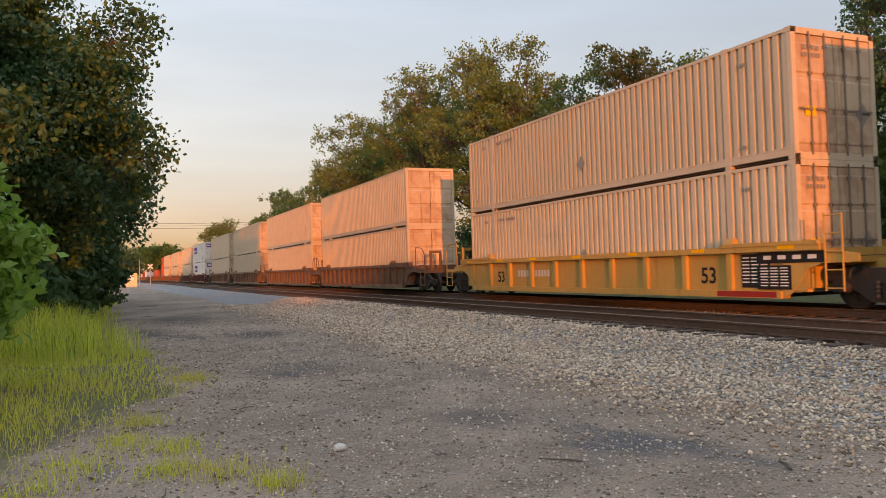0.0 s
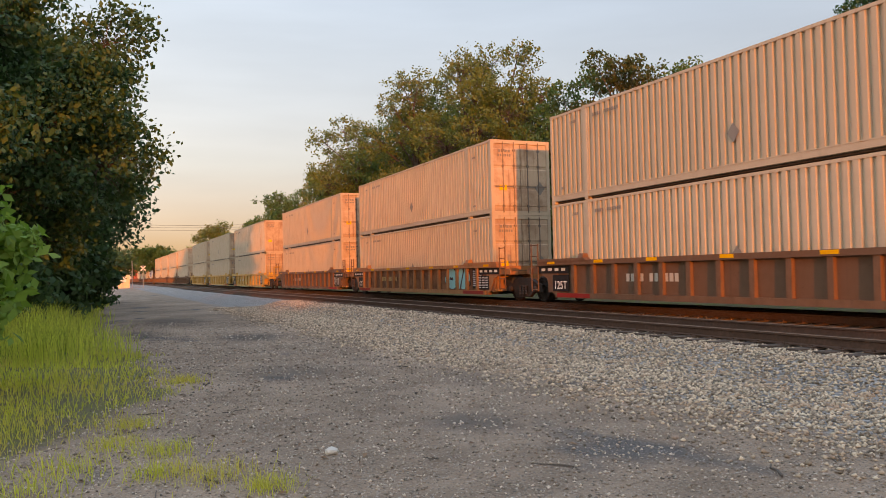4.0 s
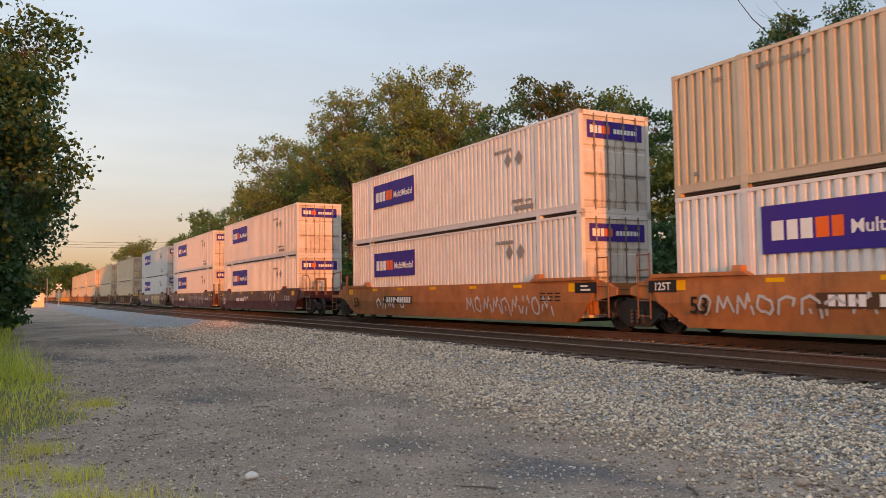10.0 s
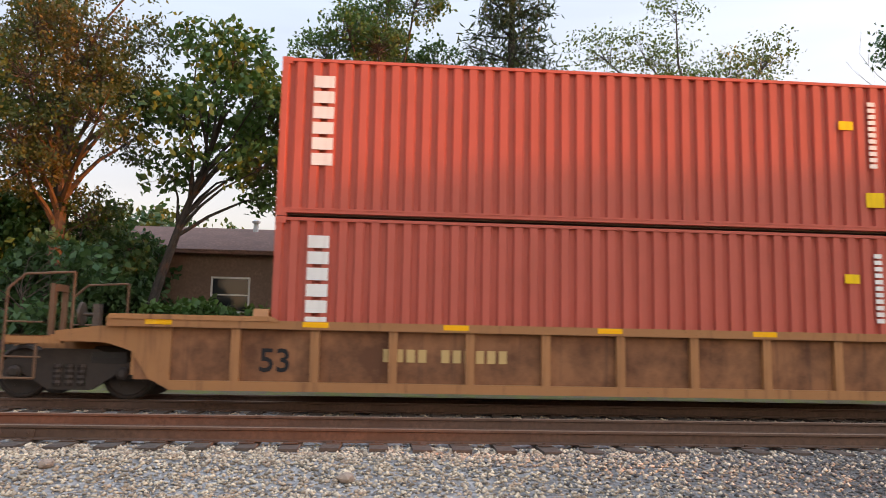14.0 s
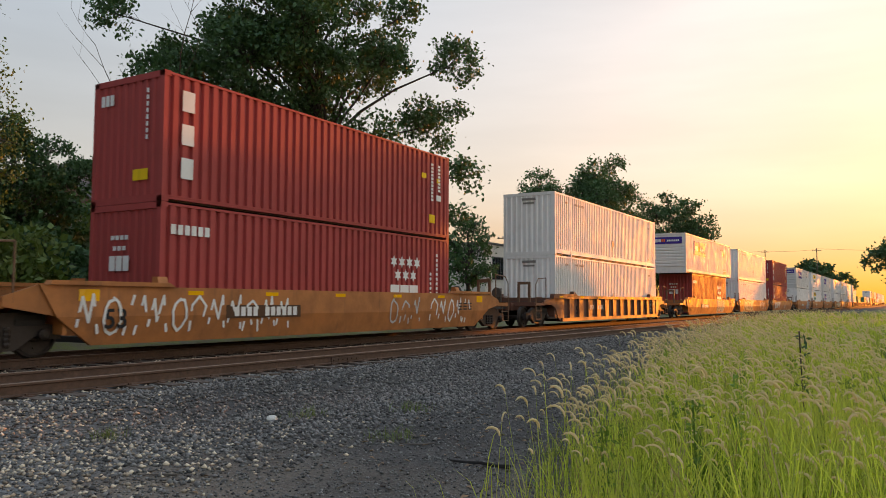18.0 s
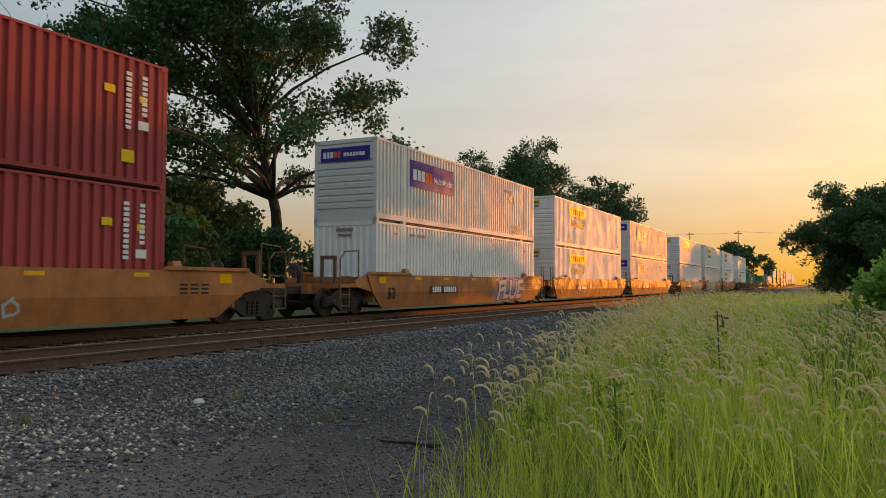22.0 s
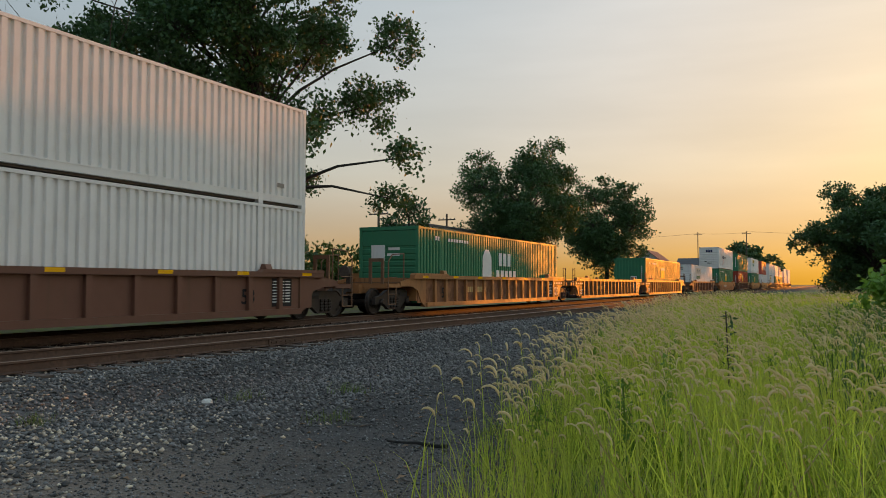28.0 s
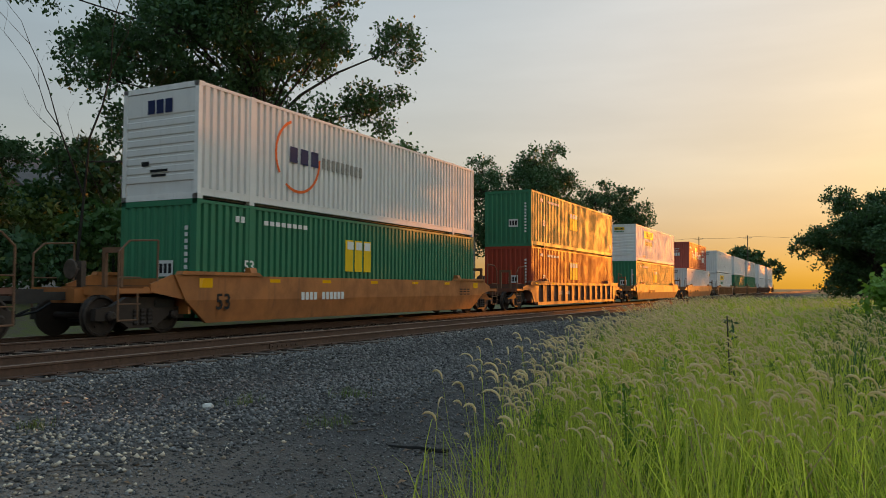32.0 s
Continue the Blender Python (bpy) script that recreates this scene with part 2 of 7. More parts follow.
def grass_edge(y):
    """x of the border between lot and grass: to the west of it grass grows."""
    y = np.asarray(y, dtype=float)
    south = np.interp(-y, (1.5, 4.0, 5.4, 7.3, 9.6, 11.7, 15.2, 21.3, 35, 60), (1.0, 1.95, 2.42, 2.74, 3.2, 3.6, 4.2, 5.2, 6.8, 7.4)) + 0.10 * np.sin(y * 2.7) + 0.06 * np.sin(y * 6.1)
    north = np.interp(y, (1.5, 8.3, 9, 10, 11.5, 15, 17, 20, 24, 30, 42, 55, 100), (-1.0, -0.5, -0.15, 0.4, 1.0, 1.0, 0.95, 0.3, -0.1, 0.2, 0.1, 1.0, 1.0)) + 0.12 * np.sin(y * 2.3)
    return np.where(y < -1.5, south, np.where(y > 1.5, north, -0.2))


def wave(x, y):
    return 0.5 * np.sin(1.3 * x + 0.7 * y) * np.sin(0.6 * x - 1.1 * y + 1.0) + 0.3 * np.sin(2.9 * x + 1.3) * np.sin(2.3 * y + 0.4)


def height(x, y):
    x, y = np.asarray(x, dtype=float), np.asarray(y, dtype=float)
    z = np.full(np.broadcast(x, y).shape, LOT)
    z = z + 0.015 * wave(x, y) + 0.02 * wave(0.31 * x + 3, 0.27 * y)
    z = z + (-0.215 - LOT) * smooth01(7.9, 9.35, x) * (1 - smooth01(17.1, 18.6, x))
    z = z + 1.2 * smooth01(19.5, 26, x) * (1 - smooth01(50, 120, np.abs(y)))
    g = smooth01(0.2, -1.5, x - grass_edge(y))
    return z + 0.08 * g + 0.05 * g * wave(x * 0.9, y * 0.8)


def ground_material():
    m, t, n, l, b = nodes_of("gravel lot with grass verge")
    at = n.new("ShaderNodeAttribute")
    at.attribute_name = "zone"
    sep = n.new("ShaderNodeSeparateColor")
    l.new(at.outputs["Color"], sep.inputs[0])
    vor = n.new("ShaderNodeTexVoronoi")
    vor.inputs["Scale"].default_value = 22
    tc = n.new("ShaderNodeTexCoord")
    l.new(tc.outputs["Object"], vor.inputs["Vector"])
    stone = mix(t, vor.outputs["Color"], (0.09, 0.076, 0.063), (0.56, 0.475, 0.39))
    bw = n.new("ShaderNodeRGBToBW")
    l.new(stone, bw.inputs[0])
    stone = mix(t, 0.8, stone, bw.outputs[0])
    dirt = mix(t, ramp(t, noise_of(t, 1.1, 6, 0.65), 0.35, 0.65), (0.240, 0.178, 0.130), (0.385, 0.288, 0.212))
    dirt = mix(t, ramp(t, noise_of(t, 0.23, 4, 0.6), 0.5, 0.62), dirt, (0.44, 0.33, 0.245))
    dirt = mix(t, ramp(t, noise_of(t, 0.5, 3, 0.6, (1, 0.5, 1)), 0.60, 0.68), dirt, (0.13, 0.12, 0.115))
    grit = ramp(t, noise_of(t, 48, 4, 0.8), 0.56, 0.66)
    dirt = mix(t, grit, dirt, (0.60, 0.55, 0.50))
    pit = ramp(t, noise_of(t, 38, 3, 0.75), 0.56, 0.66)
    dirt = mix(t, pit, dirt, (0.09, 0.085, 0.08))
    st = n.new("ShaderNodeAttribute")
    st.attribute_name = "damp"
    dirt = mix(t, st.outputs["Fac"], dirt, (0.10, 0.092, 0.088))
    soil = mix(t, ramp(t, noise_of(t, 2.3, 5, 0.7), 0.4, 0.62), (0.17, 0.18, 0.06), (0.17, 0.14, 0.10))
    edge = noise_of(t, 1.6, 5, 0.7)
    # south ground: colour darkened to stand in for the dimmer light there
    south_dim = mix(t, ramp(t, noise_of(t, 1.4, 6, 0.7), 0.35, 0.65), (0.040, 0.038, 0.037), (0.082, 0.078, 0.075))
    south_dim = mix(t, grit, south_dim, (0.17, 0.17, 0.17))
    dirt = mix(t, sep.outputs[2], dirt, south_dim)

    def blend(ch, lo=0.35, hi=0.65):
        a = n.new("ShaderNodeMath")
        a.operation = "ADD"
        l.new(sep.outputs[ch], a.inputs[0])
        s = n.new("ShaderNodeMath")
        s.operation = "MULTIPLY_ADD"
        s.inputs[1].default_value, s.inputs[2].default_value = 0.9, -0.45
        l.new(edge, s.inputs[0])
        l.new(s.outputs[0], a.inputs[1])
        return ramp(t, a.outputs[0], lo, hi)

    stone = mix(t, sep.outputs[2], stone, south_dim)
    c = mix(t, blend(0), dirt, stone)
    c = mix(t, blend(1), c, soil)
    l.new(c, b.inputs["Base Color"])
    b.inputs["Roughness"].default_value = 0.92
    b.inputs["Specular IOR Level"].default_value = 0.25
    h = n.new("ShaderNodeMath")
    h.operation = "ADD"
    l.new(vor.outputs["Distance"], h.inputs[0])
    l.new(noise_of(t, 40, 4, 0.7), h.inputs[1])
    bump(t, b, h.outputs[0], 0.8, 0.025)
    return m


def ground():
    def axis(a, b, fine, lo, hi):
        v = list(np.arange(a, b, fine))
        step, p = fine, b
        while p < hi:
            v.append(p)
            step *= 1.35
            p += step
        v.append(hi)
        step, p, w = fine, a, []
        while p > lo:
            w.append(p)
            step *= 1.35
            p -= step
        w.append(lo)
        return np.array(sorted(set(np.round(w + v, 3))))
    xs, ys = axis(-10, 22, 0.25, -2500, 2500), axis(-40, 60, 0.35, -2500, 2500)
    X, Y = np.meshgrid(xs, ys, indexing="ij")
    Z = height(X, Y)
    nx, ny = X.shape
    i = np.arange(nx * ny).reshape(nx, ny)
    quads = np.stack([i[:-1, :-1], i[1:, :-1], i[1:, 1:], i[:-1, 1:]], -1).reshape(-1, 4)
    me = raw_mesh("ground", np.stack([X, Y, Z], -1).reshape(-1, 3), quads, ground_material(), True)
    at = me.color_attributes.new("zone", "FLOAT_COLOR", "POINT")
    stone = smooth01(5.0, 7.6, X + 0.02 * np.abs(Y) * 0) * (1 - smooth01(18.0, 19.5, X))
    grass = np.maximum(smooth01(0.5, -0.6, X - grass_edge(Y)), smooth01(18.6, 20, X))
    # how far the painted dimming has set in, growing southward
    south_dim = smooth01(1.0, -9.0, Y)
    col = np.stack([stone, grass, south_dim, 0 * X + 1], -1).reshape(-1, 4)
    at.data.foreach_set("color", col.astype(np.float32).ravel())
    damp = np.zeros(X.shape)
    for cx, cy, rx, ry, f in ((3.8, 20.8, 0.8, 1.4, 0.8), (3.7, 7.6, 0.5, 0.55, 0.7), (1.3, 23.8, 0.5, 1.6, 0.7), (3.0, 13.0, 0.9, 1.2, 0.45), (5.2, 10.5, 0.6, 1.3, 0.4), (2.6, 30, 1.2, 3.0, 0.6), (4.6, -7.0, 0.9, 0.6, 0.6), (4.2, -5.4, 0.8, 0.5, 0.5)):
        damp = np.maximum(damp, f * np.exp(-(((X - cx) / rx) ** 2 + ((Y - cy) / ry) ** 2) ** 2))
    dm = me.attributes.new("damp", "FLOAT", "POINT")
    dm.data.foreach_set("value", damp.astype(np.float32).ravel())
    tagged(new("ground", me), label="dusty gravel lot beside the railway, grassy at its edge", category="ground", kind="structure")


ground()

RAIL_TOP = simple("worn rail head", (0.22, 0.145, 0.10), 0.5, 0.5, 20, 0.2, 0)
RAIL_SIDE = simple("rusty rail web", (0.105, 0.058, 0.038), 0.8, 0.1, 14)
TIE = simple("weathered tie wood", (0.095, 0.070, 0.055), 0.9, 0, 12, 0.5, 0.6)


def tracks():
    for name, tx in (("near_track", NEAR_X), ("far_track", FAR_X)):
        root = tagged(new(name), label="railway track of rusty rails on wooden ties", category="railway", kind="structure")
        root.location = (tx, 0, 0)
        for s in (-1, 1):
            bm = new_bm()
            web = [(-0.07, -0.172), (0.07, -0.172), (0.07, -0.160), (0.012, -0.145), (0.012, -0.045), (0.036, -0.034), (0.036, -0.006), (-0.036, -0.006), (-0.036, -0.034), (-0.012, -0.045), (-0.012, -0.145), (-0.07, -0.160)]
            prism(bm, web, "y", -600, 700)
            r = part("rail", bm, RAIL_SIDE, root, "rusty brown rail", pose(s * 0.755, 0, 0))
            bm = new_bm()
            prism(bm, [(-0.034, -0.006), (0.034, -0.006), (0.026, 0.0), (-0.026, 0.0)], "y", -600, 700)
            part("rail_head", bm, RAIL_TOP, r, "dull worn running surface")
        rng = random.Random(3)
        bm = new_bm()
        box(bm, -1.3, 1.3, -0.115, 0.115, -0.34, -0.178)
        tie = mesh_of("tie", bm, TIE)
        plates = new_bm()
        rest = new_bm()
        k = 0
        for i in range(-120, 200):
            y = i * 0.53
            dx, a = rng.uniform(-0.07, 0.07), rng.uniform(-1.5, 1.5)
            if name == "near_track" and -75 <= i <= 150:
                part("tie", tie, None, root, at=pose(dx, y, rng.uniform(-0.012, 0.004), 0, 0, a))
            else:
                box(rest, -1.3 + dx, 1.3 + dx, y - 0.115, y + 0.115, -0.34, -0.18)
            if abs(i) < 90:
                for s in (-1, 1):
                    box(plates, s * 0.755 - 0.17, s * 0.755 + 0.17, y - 0.09, y + 0.09, -0.180, -0.168)
                    for q in (-1, 1):
                        box(plates, s * 0.755 + q * 0.085 - 0.014, s * 0.755 + q * 0.085 + 0.014, y - 0.02, y + 0.02, -0.17, -0.145)
        part("tie_plate", plates, RAIL_SIDE, root, "rusty tie plates and spikes")
        tagged(part("distant_ties", rest, TIE, root), kind="stuff")
        if name == "near_track":
            for y in (-13.2, 4.6, 22.0):
                bm = new_bm()
                box(bm, -0.755 - 0.045, -0.755 - 0.02, y - 0.45, y + 0.45, -0.15, -0.05)
                for q in range(6):
                    rod(bm, (-0.82, y - 0.37 + q * 0.15, -0.10), (-0.79, y - 0.37 + q * 0.15, -0.10), 0.02, 6)
                part("joint_bar", bm, RAIL_SIDE, root)


def stones(name, n, x0, x1, y0, y1, lo, hi, near, seed, label, material, keep=None, sink=0.3):
    """Loose stones strewn over the ground, thinning out with distance from the lot's middle."""
    rng = np.random.default_rng(seed)
    k = n * 4
    x, y = rng.uniform(x0, x1, k), rng.uniform(y0, y1, k)
    d = np.hypot(x, y)
    ok = rng.random(k) < np.clip(near / np.maximum(d, 1), 0, 1) ** 1.3
    if keep is not None:
        ok &= keep(x, y, rng.random(k))
    x, y = x[ok][:n], y[ok][:n]
    n = len(x)
    d = np.hypot(x, y)
    r = rng.uniform(lo, hi, n) * np.clip(d / near, 1, 2.2) ** 0.5
    base = np.array([(1, 0, 0), (0, 1, 0), (-1, 0, 0), (0, -1, 0), (0, 0, 1), (0, 0, -1), (0.6, 0.6, 0.5), (-0.6, 0.5, 0.55)])[:6]
    v = base[None] * rng.uniform(0.6, 1.15, (n, 6, 3)) + rng.uniform(-0.28, 0.28, (n, 6, 3))
    v[:, :, 2] *= 0.72
    a = rng.uniform(0, 2 * math.pi, n)
    c, s = np.cos(a), np.sin(a)
    vx = v[:, :, 0] * c[:, None] - v[:, :, 1] * s[:, None]
    vy = v[:, :, 0] * s[:, None] + v[:, :, 1] * c[:, None]
    z = height(x, y)
    V = np.stack([vx * r[:, None] + x[:, None], vy * r[:, None] + y[:, None], v[:, :, 2] * r[:, None] + (z + r * sink)[:, None]], -1).reshape(-1, 3)
    f = np.array([(0, 1, 4), (1, 2, 4), (2, 3, 4), (3, 0, 4), (1, 0, 5), (2, 1, 5), (3, 2, 5), (0, 3, 5)])
    F = (np.arange(n)[:, None, None] * 6 + f[None]).reshape(-1, 3)
    ob = new(name, raw_mesh(name, V, F, material))
    return tagged(ob, label=label, category="gravel", kind="stuff")


def stone_material(name, dark, light, warm):
    m, t, n, l, b = nodes_of(name)
    g = n.new("ShaderNodeNewGeometry")
    c = mix(t, g.outputs["Random Per Island"], dark, light)
    c = mix(t, ramp(t, noise_of(t, 3, 4), 0.5, 0.7), c, warm)
    l.new(c, b.inputs["Base Color"])
    b.inputs["Roughness"].default_value = 0.85
    bump(t, b, noise_of(t, 60, 4), 0.3, 0.01)
    return m


NEAR_X, FAR_X = 11.12, 15.21
tracks()
BALLAST = stone_material("crushed stone", (0.13, 0.10, 0.074), (0.80, 0.66, 0.49), (0.50, 0.355, 0.245))
# ballast for the south, its dimmer light put into the stone colour
DIM_STONE = stone_material("dimmed crushed stone", (0.032, 0.030, 0.029), (0.26, 0.245, 0.23), (0.105, 0.097, 0.09))
GRIT = stone_material("lot grit", (0.11, 0.090, 0.072), (0.72, 0.62, 0.52), (0.32, 0.25, 0.19))


def on_bed(x, y, u):
    return (u < smooth01(4.6, 7.4, x)) & ~((x > 9.75) & (x < 12.45) & (np.abs((y / 0.53 + 0.5) % 1 - 0.5) < 0.22))


# share of stones that take the dimmed colour
def dim_share(y):
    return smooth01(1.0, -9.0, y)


stones("ballast", 54000, 4.6, 10.2, -12, 42, 0.015, 0.037, 13, 5, "grey crushed stone ballast along the track", BALLAST, lambda x, y, u: on_bed(x, y, u) & ((u * 977) % 1 > dim_share(y)))
stones("dark_ballast", 24000, 4.4, 10.2, -30, 1.0, 0.016, 0.04, 13, 15, "grey crushed stone ballast along the track, its colour dimmed", DIM_STONE, lambda x, y, u: on_bed(x, y, u) & ((u * 977) % 1 < dim_share(y)))
stones("ballast_between_rails", 18000, 9.8, 18.0, -26, 40, 0.02, 0.04, 18, 6, "grey crushed stone ballast between the rails", BALLAST, on_bed, 0.1)
stones("dark_grit", 12000, 1.0, 6.8, -16, -3, 0.006, 0.02, 6.5, 17, "small loose stones on the lot, their colour dimmed", DIM_STONE, lambda x, y, u: x > grass_edge(y) - 0.6 * u)
stones("lot_grit", 30000, -1.0, 6.8, -3, 30, 0.006, 0.02, 6.5, 7, "small loose stones on the lot", GRIT, lambda x, y, u: x > grass_edge(y) - 0.6 * u)


# ---- trees and grass ----
BARK = simple("grey brown bark", (0.085, 0.065, 0.05), 0.9, 0, 5, 0.45, 0.8, 0.03)
BARK_DARK = simple("dark bark", (0.045, 0.036, 0.03), 0.9, 0, 5, 0.45, 0.8, 0.03)
LEAF = {
    "green": leafy("mid green leaves", ((0.032, 0.088, 0.024), (0.075, 0.158, 0.043), (0.085, 0.145, 0.042)), 0.22),
    "deep": leafy("deep green leaves", ((0.030, 0.078, 0.034), (0.072, 0.145, 0.054), (0.050, 0.106, 0.042)), 0.2),
    "olive": leafy("olive yellow leaves", ((0.070, 0.120, 0.028), (0.150, 0.200, 0.052), (0.150, 0.178, 0.050)), 0.24),
    "rusty": leafy("green leaves turning rust red", ((0.036, 0.075, 0.023), (0.085, 0.125, 0.040), (0.098, 0.086, 0.035))),
    "bright": leafy("bright green leaves", ((0.102, 0.189, 0.029), (0.203, 0.319, 0.058), (0.160, 0.246, 0.043))),
    "sumac": leafy("fresh sumac leaves", ((0.15, 0.28, 0.06), (0.27, 0.43, 0.10), (0.21, 0.35, 0.08))),
    "pine": leafy("dark pine needles", ((0.023, 0.049, 0.023), (0.058, 0.090, 0.038), (0.051, 0.072, 0.029)), 0.15),
}


def leaf_cloud(rng, centres, spread, per, size, aspect=0.62, droop=0.3):
    """Leaves as small folded kites round the given twig ends."""
    c = np.repeat(centres, per, axis=0)
    n = len(c)
    p = c + rng.normal(0, 1, (n, 3)) * spread * np.array((1, 1, 0.75))
    d = rng.normal(0, 1, (n, 3))
    d[:, 2] -= droop
    d /= np.linalg.norm(d, axis=1)[:, None]
    u = np.cross(d, rng.normal(0, 1, (n, 3)))
    u /= np.linalg.norm(u, axis=1)[:, None] + 1e-9
    w = np.cross(d, u)
    s = size * rng.uniform(0.6, 1.3, n)[:, None]
    V = np.stack([p, p + d * s * 0.5 + u * s * aspect * 0.5 + w * s * 0.1, p + d * s, p + d * s * 0.5 - u * s * aspect * 0.5 + w * s * 0.1], 1).reshape(-1, 3)
    return V, np.arange(n * 4).reshape(n, 4)


def tree(x, y, h, r, leaf, seed, leaves=6000, size=0.22, trunk=0.3, bark=None, low=0.25, label="", spread=0.4, flat=1.0, lean=(0, 0), name="tree", gaps=0.0, skirt=0, lobes=0, lobe=0.38, shell=(0.25, 0.92)):
    """A tapered trunk with limbs that end in rounded boughs; each bough is a cluster of leafy twigs with air between."""
    rng = random.Random(seed)
    nr = np.random.default_rng(seed)
    bark = bark or BARK
    root = new(name)
    root.location = (x, y, float(height(x, y)) - 0.05)
    bm = new_bm()
    base = h * 0.022 * trunk / 0.3
    top = Vector((lean[0], lean[1], h * (low + (1 - low) * 0.55)))
    e = Vector((r, r, h * (1 - low) * 0.5))
    if not lobes:
        e = Vector((r * 0.92, r * 0.92, e.z * 0.98))
    c = Vector((lean[0], lean[1], h * low + e.z))
    # the bole rises through the crown in a few bends
    bole = [Vector((0, 0, -0.2)), Vector((lean[0] * 0.12, lean[1] * 0.12, h * 0.06))]
    for k in range(1, 5):
        f = k / 4
        bole.append(Vector((lean[0] * f + rng.gauss(0, 0.03) * r, lean[1] * f + rng.gauss(0, 0.03) * r, h * 0.06 + (top.z - h * 0.06) * f)))
    thick = [base * 1.35, base, base * 0.85, base * 0.68, base * 0.48, base * 0.3]
    for i in range(5):
        rod(bm, bole[i], bole[i + 1], thick[i], 9, thick[i + 1])
    n = lobes or max(14, round(22 * (1 - gaps * 0.4) * min(2.2, max(0.8, e.z / r))))
    centres = []
    tries = 0
    while len(centres) < n and tries < 4000:
        tries += 1
        u = Vector((rng.gauss(0, 1), rng.gauss(0, 1), rng.gauss(0.12, 1))).normalized()
        rad = rng.uniform(*shell) ** 0.6 * (1 + 0.12 * math.sin(u.x * 4 + seed) * math.sin(u.y * 3 + u.z * 3))
        along = (u.x * 0.61 - u.y * 0.79) * (1 - flat)
        u = Vector((u.x - 0.61 * along, u.y + 0.79 * along, u.z))
        q = Vector((c.x + u.x * e.x * rad, c.y + u.y * e.y * rad, c.z + u.z * e.z * rad * (0.92 if u.z < 0 else 1.0)))
        lr = lobe * (r * 0.6 + e.z * 0.4) * rng.uniform(0.68, 1.2) * (1.15 - 0.35 * max(0.0, u.z))
        if all((q - p).length > (0.62 + 0.9 * gaps) * min(lr, o) for p, o in centres):
            centres.append((q, lr))
    for k in range(skirt):                 # low boughs that hang at the crown's rim
        a = 2 * math.pi * (k + 0.3) / skirt
        centres.append((Vector((c.x + e.x * 0.84 * math.cos(a), c.y + e.y * 0.84 * math.sin(a), c.z - e.z * rng.uniform(0.62, 0.88))), lobe * r * 0.62))
    tips = []
    for q, lr in centres:
        f = min(0.98, max(0.30, (q.z - h * 0.06) / (top.z - h * 0.06) * 0.62))
        j = min(3, int(f * 4))
        p = bole[j + 1].lerp(bole[j + 2], f * 4 - j)
        mid = p.lerp(q, 0.5) + Vector((rng.gauss(0, 0.06) * r, rng.gauss(0, 0.06) * r, 0.10 * (q - p).length))
        b0 = base * 0.42 * (1.15 - 0.5 * f)
        rod(bm, p, p.lerp(mid, 0.5) + Vector((0, 0, 0.03 * r)), b0, 6, b0 * 0.75)
        rod(bm, p.lerp(mid, 0.5) + Vector((0, 0, 0.03 * r)), mid, b0 * 0.75, 5, b0 * 0.55)
        rod(bm, mid, q, b0 * 0.55, 5, b0 * 0.25)
        k = max(7, round(26 * (lr / (lobe * r)) ** 2))
        for i in range(k):
            u = Vector((rng.gauss(0, 1), rng.gauss(0, 1), rng.gauss(0.25, 0.9))).normalized()
            t = q + Vector((u.x, u.y, u.z * 0.82)) * lr * rng.uniform(0.25, 1.0) ** 0.5
            rod(bm, q.lerp(mid, 0.25 * rng.random()), t, b0 * 0.14, 3, b0 * 0.04)
            tips.append(tuple(t))
    t = np.array(tips)
    t[:, 2] = np.maximum(t[:, 2], 0.25)
    per = max(3, round(leaves * 1.45 / len(t)))
    V, F = leaf_cloud(nr, t, spread * (0.55 if size < 0.3 else 0.75) * min(1.4, max(0.5, r / 4)), per, size * 1.36)
    part("trunk", bm, bark, root)
    part("crown", raw_mesh("crown", V, F, LEAF[leaf]), None, root)
    return tagged(root, label=label or "leafy tree beside the railway", category="tree", group="trees along the line")


def pine(x, y, h, r, seed, label="tall dark conifer behind the railway"):
    rng = np.random.default_rng(seed)
    root = new("conifer")
    root.location = (x, y, float(height(x, y)) - 0.05)
    bm = new_bm()
    rod(bm, (0, 0, -0.2), (0, 0, h), h * 0.02, 8, 0.03)
    cs = []
    z = h * 0.22
    while z < h:
        reach = r * (1 - (z / h - 0.22) / 0.80) ** 0.6
        turn0 = rng.uniform(0, 2 * math.pi)
        for k in range(6):
            a = turn0 + k * math.pi / 3 + rng.uniform(-0.3, 0.3)
            L = reach * rng.uniform(0.55, 1.15)
            tip = Vector((math.cos(a) * L, math.sin(a) * L, z + L * rng.uniform(0.05, 0.35)))
            rod(bm, (0, 0, z), tip, 0.05, 4, 0.015)
            for q in np.linspace(0.35, 1, 6):
                cs.append(tuple(Vector((0, 0, z)).lerp(tip, float(q))))
        z += h * 0.052
    part("limb_frame", bm, BARK_DARK, root)
    V, F = leaf_cloud(rng, np.array(cs), 0.20, 22, 0.30, 0.2, 0.1)
    part("crown", raw_mesh("crown", V, F, LEAF["pine"]), None, root)
    return tagged(root, label=label, category="tree", group="trees along the line")


